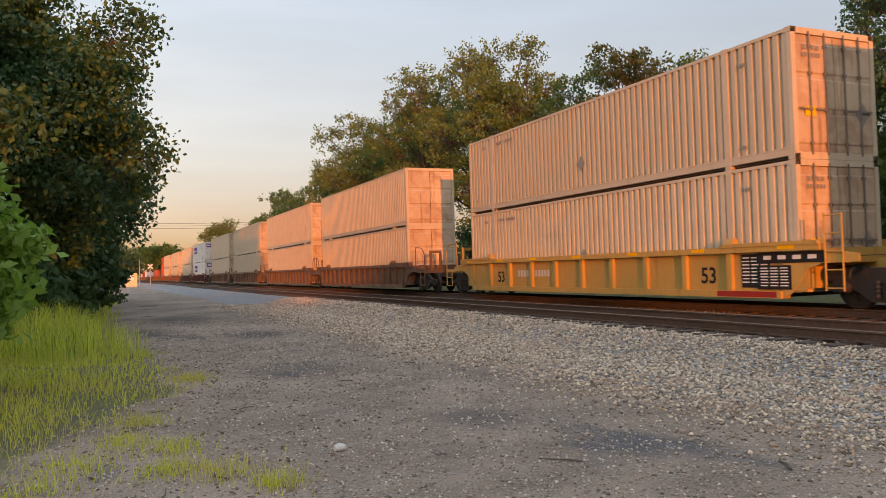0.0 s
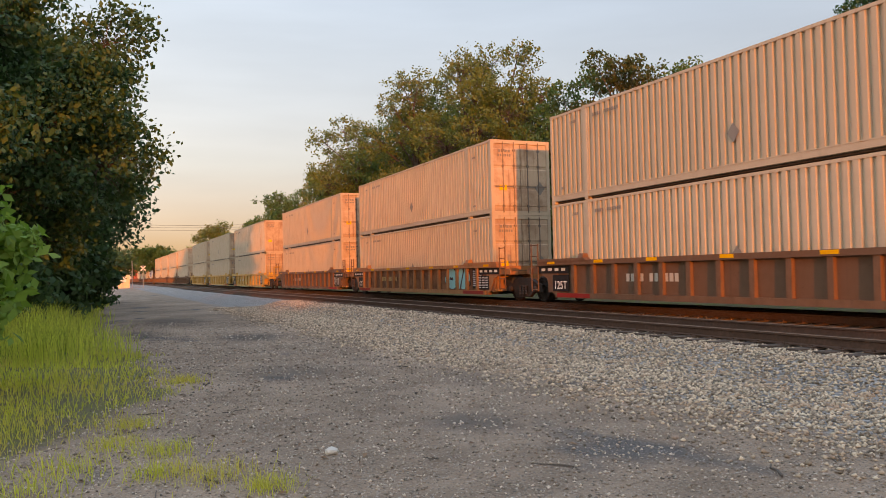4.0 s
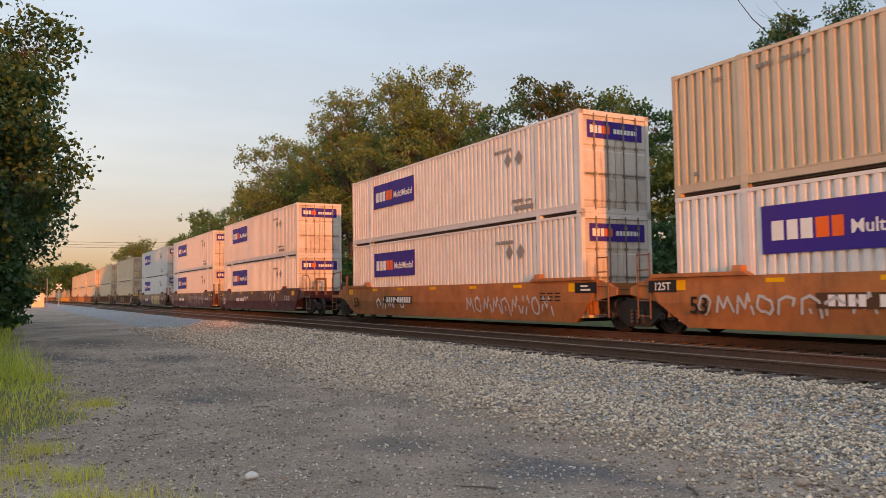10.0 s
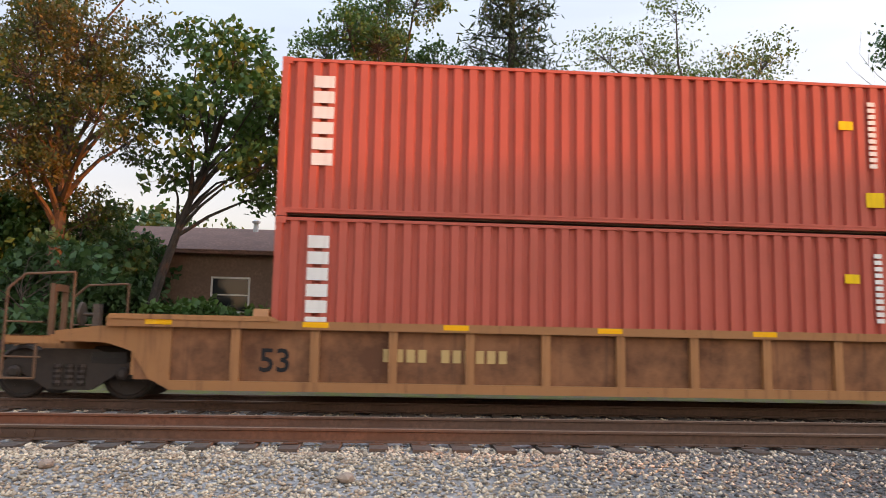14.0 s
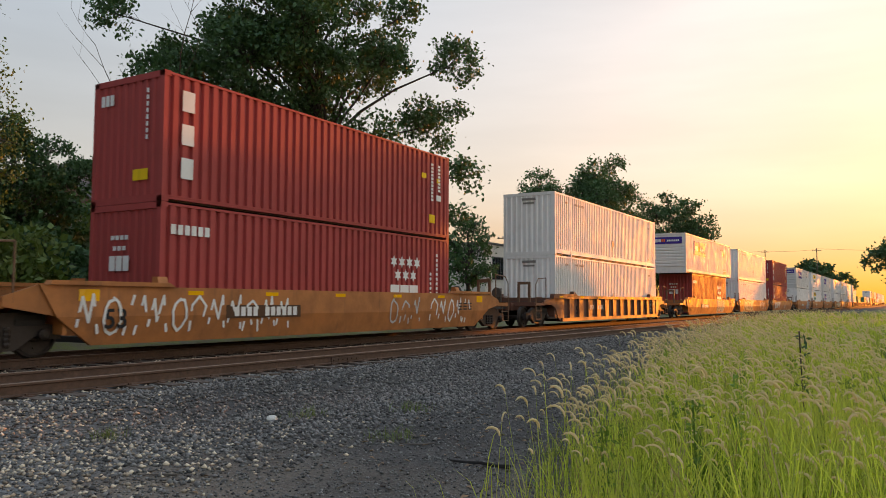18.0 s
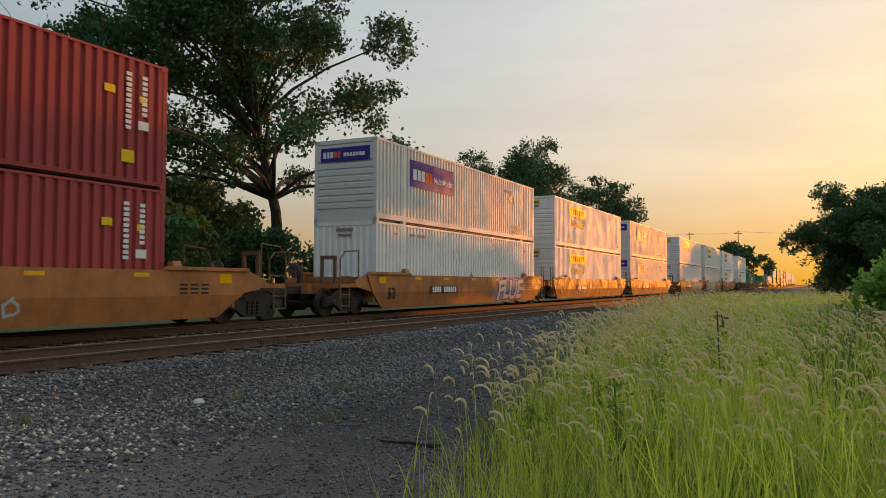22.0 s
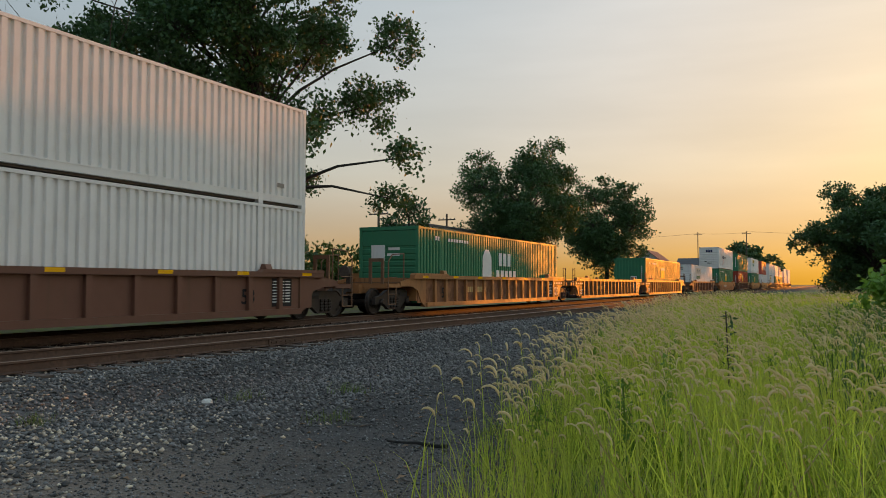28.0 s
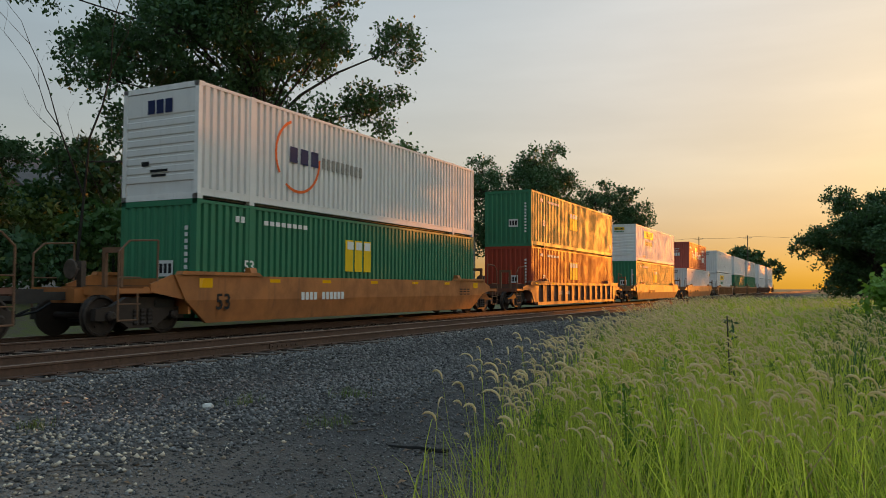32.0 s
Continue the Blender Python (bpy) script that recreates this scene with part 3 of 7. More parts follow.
def dead_tree(x, y, h, seed, name="bare_tree", label="bare leafless young tree"):
    rng = random.Random(seed)
    root = new(name)
    root.location = (x, y, float(height(x, y)) - 0.05)
    bm = new_bm()

    def grow(p, d, length, rad, depth):
        for i in range(3):
            d = (d + Vector((rng.gauss(0, 0.12), rng.gauss(0, 0.12), 0.10))).normalized()
            q = p + d * length / 3
            rod(bm, p, q, rad * (1 - 0.2 * i), 5, rad * (1 - 0.2 * (i + 1)))
            p = q
            if depth < 4 and i:
                a = rng.uniform(0, 6.28)
                grow(p, (d * 0.7 + Vector((math.cos(a), math.sin(a), 0.3)) * 0.6).normalized(), length * 0.6, rad * 0.5, depth + 1)
    grow(Vector((0, 0, -0.2)), Vector((0, 0, 1)), h * 0.65, h * 0.008, 0)
    part("limb_frame", bm, BARK_DARK, root)
    return tagged(root, label=label, category="tree")


NW = "large dense deciduous tree beside the lot"
tree(-4.4, 31, 14.4, 6.2, "deep", 11, 70000, 0.15, label=NW, low=0.01, spread=0.36, lobes=70, lobe=0.25)
tree(-6.0, 44, 16, 8.2, "deep", 12, 32000, 0.20, label=NW, low=0.03, spread=0.4, lobes=44, lobe=0.28)
tree(-7.4, 19, 12.0, 5.3, "deep", 13, 30000, 0.15, label=NW, low=0.06, spread=0.36, lobes=50, lobe=0.25)
tree(-3.2, 60, 13.0, 6.2, "deep", 14, 7000, 0.3, label=NW, low=0.12)
tree(-2.6, 82, 9.0, 4.2, "green", 15, 4000, 0.34, label=NW, low=0.1)
for i, (x, y, h) in enumerate(((-2.6, 24, 2.4), (-1.8, 30, 2.8), (-0.8, 37, 3.0), (-1.2, 47, 3.4), (-0.4, 57, 3.0))):
    tree(x, y, h, 1.9, "deep", 260 + i, 3600, 0.2, low=0.03, trunk=0.2, label="dark shrub under the trees beside the lot", name="shrub")
# the row behind the tracks
ROW = (
    (24, 172, 13.5, 6.0, "olive", 2500, 0.55), (32, 165, 13.5, 5.0, "olive", 2500, 0.55), (14, 215, 10, 6.0, "green", 2000, 0.7), (5, 235, 12, 8.0, "deep", 2500, 0.7), (27, 140, 12, 6.0, "green", 3000, 0.5), (27, 118, 15, 6.5, "green", 3500, 0.42), (27, 103, 15.5, 6.0, "green", 3500, 0.42), (27, 89, 15.5, 5.5, "olive", 4500, 0.36), (26, 79, 18.5, 5.0, "olive", 5000, 0.34),
    (28, 70, 17.5, 5.2, "green", 5000, 0.34), (26, 62, 18.5, 4.8, "olive", 6000, 0.30), (26.5, 53.5, 18.0, 4.4, "olive", 6500, 0.28), (26, 46, 15.8, 4.0, "olive", 6500, 0.27),
    (27, 40, 12.8, 4.0, "green", 6000, 0.26), (26, 34, 12.0, 3.8, "rusty", 6500, 0.24), (26, 28.5, 10.6, 3.4, "green", 7000, 0.22), (27, 23, 8.0, 3.2, "olive", 6000, 0.22),
    (26, 17.6, 11.2, 3.3, "deep", 7500, 0.2), (26, 10.6, 13.4, 3.6, "rusty", 9000, 0.2), (27, 0.3, 13.6, 3.0, "green", 8000, 0.2),
    (26.5, -11.0, 12.8, 4.6, "olive", 6500, 0.17), (29, -16.8, 7.5, 3.0, "deep", 6500, 0.22), (29, 18.5, 5.4, 2.6, "green", 4000, 0.2), (29, 22, 5.0, 3.2, "olive", 4000, 0.2),
)
for i, (x, y, h, r, leaf, n, size) in enumerate(ROW):
    tree(x, y, h, r, leaf, 40 + i, round(n * (2.3 if y > 20 else 2.5)), size * (0.58 if y > 20 else 0.52), low=0.22, gaps=0.16 if y > 20 else 0.42, lobe=0.38 if y > 20 else 0.27, lobes=0 if y > 20 else 30, spread=0.34, label="tree behind the tracks with %s leaves" % {"green": "mid green", "olive": "yellowing", "rusty": "partly rust red", "deep": "dark green"}[leaf])
tree(27, 8.2, 11.4, 3.7, "green", 95, 4600, 0.2, low=0.36, lean=(0, -2.6), gaps=0.42, trunk=0.22, bark=BARK_DARK, label="leaning open tree in front of a house")
for i, (x, y, h) in enumerate(((28.5, 10.0, 5.4), (27.5, 12.8, 6.0), (29, 15.0, 6.2), (27.5, -2.6, 5.0))):
    tree(x, y, h, 2.3, ("deep", "green")[i % 2], 240 + i, 4200, 0.2, low=0.06, trunk=0.22, bark=BARK_DARK, label="dense young tree in front of a house")
pine(27, -4.4, 16.5, 3.1, 90)
pine(34, -27, 8.0, 1.5, 91, "small dark conifer beside a house")
# undergrowth below the row
for i in range(34):
    y = -34 + i * 4.4
    low = 0 < y < 6.8
    tree(22.8 + (i * 7 % 5) * 0.8, y, 1.5 + (i % 3) * 0.2 if low else 3.0 + (i * 5 % 4) * 0.55, 1.9 if low else 2.5, ("green", "deep", "olive")[i % 3], 120 + i, 2200, 0.19, low=0.05, trunk=0.2, label="low shrub in the undergrowth behind the tracks", name="shrub")
for i in range(17):
    y = -27 + i * 3.1
    tree(29.6 + (i * 5 % 3) * 0.6, y, 3.4 + (i * 7 % 4) * 0.5 if not -1 < y < 9 else 1.5, 2.7 if not -1 < y < 9 else 1.7, ("deep", "green", "olive", "rusty")[i % 4], 320 + i, 3200, 0.2, low=0.0, trunk=0.2, lobe=0.5, label="overgrown bush between the trunks behind the tracks", name="shrub")
# south of the lot
tree(24.2, -31.5, 20.0, 9.2, "deep", 25, 46000, 0.16, trunk=0.2, low=0.19, spread=0.38, lean=(0.3, 3.5), gaps=0.36, skirt=8, lobes=50, lobe=0.155, shell=(0.10, 0.95), flat=0.55, bark=BARK_DARK, label="big spreading tree with dark open limbs")
tree(31.3, -56, 8.4, 2.3, "deep", 22, 2600, 0.2, low=0.15, gaps=0.4, lobe=0.3, bark=BARK_DARK, label="small tree against the evening sky")
tree(30, -79, 17.8, 7.0, "deep", 23, 34000, 0.22, low=0.03, lobes=46, lobe=0.27, bark=BARK_DARK, label="dark tree against the evening sky")
tree(28.6, -108, 17.6, 5.8, "deep", 24, 20000, 0.26, low=0.02, lobes=36, lobe=0.3, bark=BARK_DARK, label="dark tree against the evening sky")
tree(31, -24, 7.0, 3.3, "deep", 221, 5000, 0.24, low=0.08, bark=BARK_DARK, label="dark tree in front of a house")
tree(32, -33, 7.5, 3.4, "deep", 222, 5000, 0.24, low=0.08, bark=BARK_DARK, label="dark tree in front of a house")
tree(-3.1, -76, 10.7, 5.6, "deep", 26, 36000, 0.2, low=0.0, spread=0.34, lobes=60, lobe=0.27, bark=BARK_DARK, label="round dark tree standing in the grass")
# added sun blockers for the far train, mostly hidden by the round tree
for k in range(4):
    tree(-9.5 - k * 1.5, -203 - k * 32, 15, 8.5, "deep", 230 + k, 3000, 0.6, low=0.05, bark=BARK_DARK, label="distant tree added behind the round one to shade the train")
tree(24, -250, 14, 9, "deep", 27, 4000, 0.7, low=0.1, bark=BARK_DARK, label="distant tree at the end of the line")
tree(-1.6, -15.6, 2.1, 1.6, "sumac", 28, 9000, 0.09, low=0.05, trunk=0.2, label="fresh green shrub in the tall grass", name="shrub")
# added out of view: these block the low sun so the lot lies in shade
for i, (x, y, h, r) in enumerate(((-15, -50, 7.0, 5.4), (-20, -60, 8.8, 6.5), (-13, -66, 8.8, 5.8), (-24, -48, 5.8, 5.0), (-28, -62, 6.6, 6.0))):
    tree(x, y, h, r, "deep", 200 + i, 6000, 0.34, low=0.06, label="low unseen tree added in the west to shade the lot")


def blades(name, n, region, hmin, hmax, width, leaf, seed, label, lean=0.35, near=8.0, kind="stuff", tufts=None):
    """Grass: single bent blades, thinner with distance."""
    rng = np.random.default_rng(seed)
    k = n * 6
    x0, x1, y0, y1 = region
    x, y = rng.uniform(x0, x1, k), rng.uniform(y0, y1, k)
    d = np.hypot(x, y)
    clump = 0.5 + 0.5 * np.sin(x * 2.1 + 1.3 * np.sin(y * 1.7)) * np.sin(y * 1.9 + np.sin(x * 1.3))
    ok = (rng.random(k) < np.clip(near / d, 0, 1) ** 1.2) & (x < grass_edge(y) + rng.normal(0, 0.25, k)) & (rng.random(k) < 0.35 + 0.65 * clump)
    if tufts:
        pick = rng.integers(0, len(tufts), k)
        c = np.array(tufts)[pick]
        x, y = c[:, 0] + rng.normal(0, 0.5, k) * c[:, 2], c[:, 1] + rng.normal(0, 0.5, k) * c[:, 2]
        d, ok = np.hypot(x, y), np.ones(k, dtype=bool)
    x, y, d = x[ok][:n], y[ok][:n], d[ok][:n]
    n = len(x)
    h = rng.uniform(hmin, hmax, n) * (1.0 if tufts else 0.55 + 0.45 * smooth01(0.0, 1.2, grass_edge(y) - x))
    w = width * rng.uniform(0.6, 1.3, n) * np.clip(d / near, 1, 4)
    a = rng.uniform(0, 2 * math.pi, n)
    b = a + rng.uniform(-1, 1, n)
    z = height(x, y)
    P = np.stack([x, y, z], -1)
    side = np.stack([np.cos(a), np.sin(a), 0 * a], -1) * w[:, None] / 2
    out = np.stack([-np.sin(b), np.cos(b), 0 * b], -1) * (h * rng.uniform(0.1, lean * 2, n))[:, None]
    up = np.array((0, 0, 1.0))[None]
    q1 = P + up * (h * 0.5)[:, None] + out * 0.25
    q2 = P + up * (h * 0.88)[:, None] + out * 0.7
    q3 = P + up * (h * (1.0 - 0.12 * rng.random(n)))[:, None] + out * 1.15
    V = np.stack([P - side, P + side, q1 + side * 0.85, q1 - side * 0.85, q2 + side * 0.5, q2 - side * 0.5, q3 + side * 0.06, q3 - side * 0.06], 1).reshape(-1, 3)
    f = np.array([(0, 1, 2, 3), (3, 2, 4, 5), (5, 4, 6, 7)])
    F = (np.arange(n)[:, None, None] * 8 + f[None]).reshape(-1, 4)
    return tagged(new(name, raw_mesh(name, V, F, leaf)), label=label, category="grass", kind=kind)


GRASS_TALL = leafy("tall grass blades", ((0.10, 0.17, 0.03), (0.74, 0.76, 0.18), (0.55, 0.55, 0.14)), 0.68, 0.6)
GRASS_LOW = leafy("short grass blades", ((0.42, 0.44, 0.06), (0.68, 0.66, 0.13), (0.58, 0.50, 0.15)), 0.45, 0.8)
HEAD_M = leafy("pale seed heads", ((0.66, 0.58, 0.38), (0.92, 0.83, 0.60), (0.80, 0.71, 0.48)), 0.6, 0.8, (1.1, 1.0, 0.78))
blades("tall_grass", 92000, (-16, 6.8, -60, -3.0), 0.55, 1.08, 0.0085, GRASS_TALL, 31, "tall green foxtail grass beside the lot", near=7)
blades("verge_grass", 34000, (-7, 1.6, 3.5, 26), 0.06, 0.20, 0.007, GRASS_LOW, 32, "short yellow green grass at the edge of the lot", 0.5, near=8)
blades("verge_weeds", 14000, (-8, 0.9, 15, 60), 0.5, 1.1, 0.014, GRASS_TALL, 33, "tall weeds under the trees", near=20)

# a looser second row that closes the view between the trunks
for i in (0, 1, 3, 6, 7, 8, 9, 10, 11, 12, 13):
    tree(41 + (i * 3 % 4) * 2.2, -44 + i * 9.5, 6.0 + (i * 7 % 5) * 0.8, 5.0, ("deep", "green", "olive")[i % 3], 160 + i, 3000, 0.34, low=0.05, label="dense tree in the second row behind the tracks")
tree(-2.2, 11.6, 3.1, 1.5, "sumac", 180, 6500, 0.14, low=0.06, trunk=0.25, label="bright green sumac shrub at the lot's edge", name="shrub")
tree(-3.2, 9.9, 4.3, 2.1, "sumac", 181, 9000, 0.14, low=0.12, trunk=0.25, label="bright green sumac shrub at the lot's edge", name="shrub")
dead_tree(23.5, -18.5, 9.5, 301)
dead_tree(24.5, -21.0, 7.5, 302)
dead_tree(26.5, 17.0, 13.0, 303, label="bare top of a dying tree")


def foxtails(n, seed, y0=-45, y1=-4.0, S=6, sides=5, reps=26):
    """Nodding seed heads on thin stems above the tall grass."""
    rng = np.random.default_rng(seed)
    k = n * 12
    x, y = rng.uniform(-12, 6.9, k), rng.uniform(y0, y1, k)
    d = np.hypot(x, y)
    ok = (rng.random(k) < np.clip(8 / d, 0, 1) ** 1.1) & (x < grass_edge(y) + rng.normal(-0.12, 0.24, k)) & (rng.random(k) < np.where(grass_edge(y) - x < 2.5, 1.0, 0.6))
    x, y, d = x[ok][:n], y[ok][:n], d[ok][:n]
    n = len(x)
    h = rng.uniform(0.58, 1.06, n)
    a = rng.normal(2.4, 0.9, n)                       # most heads nod towards the track
    dirn = np.stack([np.cos(a - 2.4), np.sin(a - 2.4), 0 * a], -1)
    L = rng.uniform(0.06, 0.15, n) * np.clip(d / 8, 1, 1.8) ** 0.5
    R = rng.uniform(0.0045, 0.0085, n) * np.clip(d / 8, 1, 2) ** 0.7
    base = np.stack([x, y, height(x, y)], -1)
    top = base + dirn * 0.10 + np.stack([0 * h, 0 * h, h], -1)
    up = np.array((0, 0, 1.0))
    side = np.cross(dirn, up)
    pts, tang = [], []
    p = top.copy()
    for i in range(S):
        th = 0.25 + 2.35 * (i / (S - 1))
        tv = dirn * math.sin(th) + up * math.cos(th)
        pts.append(p.copy())
        tang.append(tv)
        p = p + tv * (L / (S - 1))[:, None]
    prof = [0.35, 0.95, 1.0, 1.0, 0.8, 0.2] if S == 6 else [0.4, 1.0, 0.95, 0.2]
    V = []
    for i in range(S):
        nrm = np.cross(tang[i], side)
        for j in range(sides):
            g = 2 * math.pi * j / sides
            V.append(pts[i] + (side * math.cos(g) + nrm * math.sin(g)) * (R * prof[i])[:, None])
    V = np.stack(V, 1)
    f = [(i * sides + j, i * sides + (j + 1) % sides, (i + 1) * sides + (j + 1) % sides, (i + 1) * sides + j) for i in range(S - 1) for j in range(sides)]
    F = (np.arange(n)[:, None, None] * (S * sides) + np.array(f)[None]).reshape(-1, 4)
    tagged(new("foxtail_heads", raw_mesh("foxtail_heads", V.reshape(-1, 3), F, HEAD_M, True)), label="pale nodding foxtail seed heads", category="grass", kind="stuff")
    # bristles
    B = []
    for i in range(reps):
        s = rng.integers(0, S - 1, n)
        P = np.stack(pts, 1)[np.arange(n), s]
        T = np.stack(tang, 1)[np.arange(n), s]
        g = rng.uniform(0, 2 * math.pi, n)
        nrm = np.cross(T, side)
        o = side * np.cos(g)[:, None] + nrm * np.sin(g)[:, None]
        tip = P + (o * 0.8 + T * 0.7) * (R * 2.6)[:, None]
        w = T * (R * 0.10)[:, None] + np.cross(o, T) * (R * 0.10)[:, None]
        B.append(np.stack([P + o * (R * 0.5)[:, None] - w, P + o * (R * 0.5)[:, None] + w, tip], 1))
    B = np.stack(B, 1).reshape(-1, 3)
    tagged(new("foxtail_bristles", raw_mesh("foxtail_bristles", B, np.arange(len(B)).reshape(-1, 3), HEAD_M)), label="fine pale bristles of the seed heads", category="grass", kind="stuff")
    w = np.stack([-dirn[:, 1], dirn[:, 0], 0 * a], -1) * (0.0016 * np.clip(d / 8, 1, 3))[:, None]
    m = base + dirn * 0.02 + np.stack([0 * h, 0 * h, h * 0.6], -1)
    V = np.stack([base - w, base + w, m + w, m - w, top + w * 0.7, top - w * 0.7], 1).reshape(-1, 3)
    F = (np.arange(n)[:, None, None] * 6 + np.array([(0, 1, 2, 3), (3, 2, 4, 5)])[None]).reshape(-1, 4)
    tagged(new("foxtail_stems", raw_mesh("foxtail_stems", V, F, GRASS_TALL)), label="thin green stems of the foxtail grass", category="grass", kind="stuff")


foxtails(5200, 61, -13)
foxtails(9500, 62, -52, -10.5, 4, 4, 7)


def weed(x, y, h, seed, leaf, label):
    """A single upright weed with short leaves up its stalk."""
    rng = np.random.default_rng(seed)
    root = new("weed")
    root.location = (x, y, float(height(x, y)))
    bm = new_bm()
    pipe(bm, [(0, 0, -0.02), (0.01, 0.01, h * 0.5), (0.03, 0.0, h)], 0.006, 5)
    part("stalk", bm, BARK_DARK if h > 1.2 else leaf, root)
    z = rng.uniform(h * 0.25, h, 90)
    c = np.stack([rng.normal(0, 0.012, 90), rng.normal(0, 0.012, 90), z], -1)
    V, F = leaf_cloud(rng, c, 0.012, 1, 0.06, 0.35, 0.0)
    part("leaves", raw_mesh("leaves", V, F, leaf), None, root)
    return tagged(root, label=label, category="weed", group="weeds in the grass")


weed(0.95, -7.3, 1.25, 71, LEAF["deep"], "tall dark upright weed in the grass")
weed(1.9, -5.2, 0.75, 72, LEAF["bright"], "pale feathery weed in the grass")
weed(1.6, -6.2, 0.8, 73, LEAF["bright"], "pale upright weed in the grass")
weed(0.6, -7.0, 0.9, 74, LEAF["bright"], "pale upright weed in the grass")
blades("lot_tufts", 420, (2.4, 8.2, -10.5, -5.0), 0.05, 0.16, 0.006, LEAF["olive"], 34, "sparse grass tufts in the gravel", 0.6, near=9, tufts=((5.2, -7.55, 0.32), (7.2, -8.4, 0.25), (6.3, -9.6, 0.3), (7.9, -5.9, 0.2), (3.3, -7.6, 0.2)))
blades("lot_tufts", 1900, (0.0, 4.0, 4.5, 9.0), 0.05, 0.15, 0.006, GRASS_LOW, 35, "sparse grass tufts at the lot's edge", 0.6, near=9, tufts=((1.0, 6.6, 0.36), (0.6, 6.9, 0.3), (0.7, 7.7, 0.3), (-0.1, 7.4, 0.4), (0.45, 9.2, 0.3), (0.3, 8.2, 0.3), (-0.4, 6.6, 0.4), (1.35, 12.6, 0.3), (1.3, 6.1, 0.2)))
DRY = leafy("dry straw stalks", ((0.30, 0.22, 0.10), (0.52, 0.42, 0.22), (0.40, 0.30, 0.15)), 0.3, 0.8)
blades("dry_stalks", 5000, (-10, 6.8, -40, -3.5), 0.5, 1.0, 0.009, DRY, 36, "dry straw-coloured stalks in the tall grass", near=7)
blades("low_sward", 13000, (-8, 5.5, -22, -3.0), 0.18, 0.5, 0.009, LEAF["bright"], 37, "dark green leaves low in the tall grass", 0.6, near=6)
blades("shaded_weeds", 9000, (-6.0, 0.25, -24, -6.0), 0.65, 1.16, 0.012, LEAF["green"], 39, "dull green weeds behind the foxtail grass", 0.3, near=9)
wr = random.Random(81)
for i in range(46):
    y = wr.uniform(-13, -4.4)
    x = float(grass_edge(y)) - wr.uniform(0.1, 3.4)
    weed(x, y, wr.uniform(0.45, 0.95), 400 + i, LEAF[("bright", "sumac", "bright")[i % 3]], "leafy weed among the tall grass")
blades("verge_grass", 12000, (-8, 1.0, -3.2, 3.8), 0.05, 0.18, 0.007, GRASS_LOW, 38, "short yellow green grass beside the lot", 0.5, near=6)


# ---- the train ----
TRACK_X, NEAR_TRACK_X, SPEED = 15.21, 11.12, 24.3
NEAR = Matrix(((0, 0, -1, 0), (-1, 0, 0, 0), (0, 1, 0, 0), (0, 0, 0, 1)))     # lettering on the side that faces the lot

STEEL = simple("worn steel", (0.10, 0.075, 0.06), 0.6, 0.3, 6)
GRIME = simple("oily grime", (0.022, 0.019, 0.017), 0.7, 0.0, 9)
RUBBER = simple("black rubber", (0.015, 0.015, 0.015), 0.7)
WHEELM = simple("brown wheel steel", (0.040, 0.028, 0.022), 0.65, 0.2, 7)
DECAL = {
    "white": paint("white decal", (0.72, 0.72, 0.70), 0.6, spec=0.12, amount=0.2, vary=0.03),
    "umber": paint("umber patch", (0.085, 0.045, 0.026), 0.7, spec=0.12, amount=0.3, vary=0.05),
    "black": paint("black stencil", (0.02, 0.02, 0.022), 0.6, spec=0.12, amount=0.1, vary=0.03),
    "grey": paint("faded grey stencil", (0.25, 0.235, 0.215), 0.6, spec=0.12, amount=0.1, vary=0.03),
    "purple": paint("purple decal", (0.05, 0.03, 0.24), 0.6, spec=0.12, amount=0.2, vary=0.05),
    "orange": paint("orange decal", (0.75, 0.14, 0.03), 0.6, spec=0.12, amount=0.15, vary=0.05),
    "yellow": paint("yellow decal", (0.80, 0.52, 0.02), 0.6, spec=0.12, amount=0.2, vary=0.05),
    "green": paint("green decal", (0.03, 0.20, 0.11), 0.6, spec=0.12, amount=0.2, vary=0.05),
    "navy": paint("navy decal", (0.02, 0.03, 0.09), 0.6, spec=0.12, amount=0.1, vary=0.05),
    "blue": paint("blue decal", (0.05, 0.16, 0.50), 0.6, spec=0.12, amount=0.1, vary=0.05),
    "reflector": paint("amber reflector", (0.85, 0.42, 0.01), 0.25, amount=0.1, vary=0.05),
    "pink": paint("pink spray paint", (0.62, 0.27, 0.38), 0.6, spec=0.12, amount=0.2, vary=0.05),
    "teal": paint("pale blue spray paint", (0.28, 0.58, 0.60), 0.6, spec=0.12, amount=0.2, vary=0.05),
    "cream": paint("cream spray paint", (0.55, 0.50, 0.42), 0.6, spec=0.12, amount=0.25, vary=0.05),
    "silver": paint("silver spray paint", (0.45, 0.46, 0.46), 0.6, spec=0.12, amount=0.2, vary=0.05),
    "lime": paint("pale green spray paint", (0.33, 0.45, 0.32), 0.6, spec=0.12, amount=0.2, vary=0.05),
    "violet": paint("blue violet spray paint", (0.16, 0.20, 0.42), 0.6, spec=0.12, amount=0.2, vary=0.05),
    "sand": paint("tan spray paint", (0.52, 0.36, 0.16), 0.6, spec=0.12, amount=0.2, vary=0.05),
    "ink": paint("dark spray outline", (0.03, 0.025, 0.03), 0.6, spec=0.12, amount=0.2, vary=0.05),
    "grey_letters": paint("grey spray paint", (0.27, 0.26, 0.26), 0.6, spec=0.12, amount=0.2, vary=0.05),
    "red": paint("red sill paint", (0.28, 0.03, 0.025), 0.6, spec=0.12, amount=0.3, vary=0.05),
}
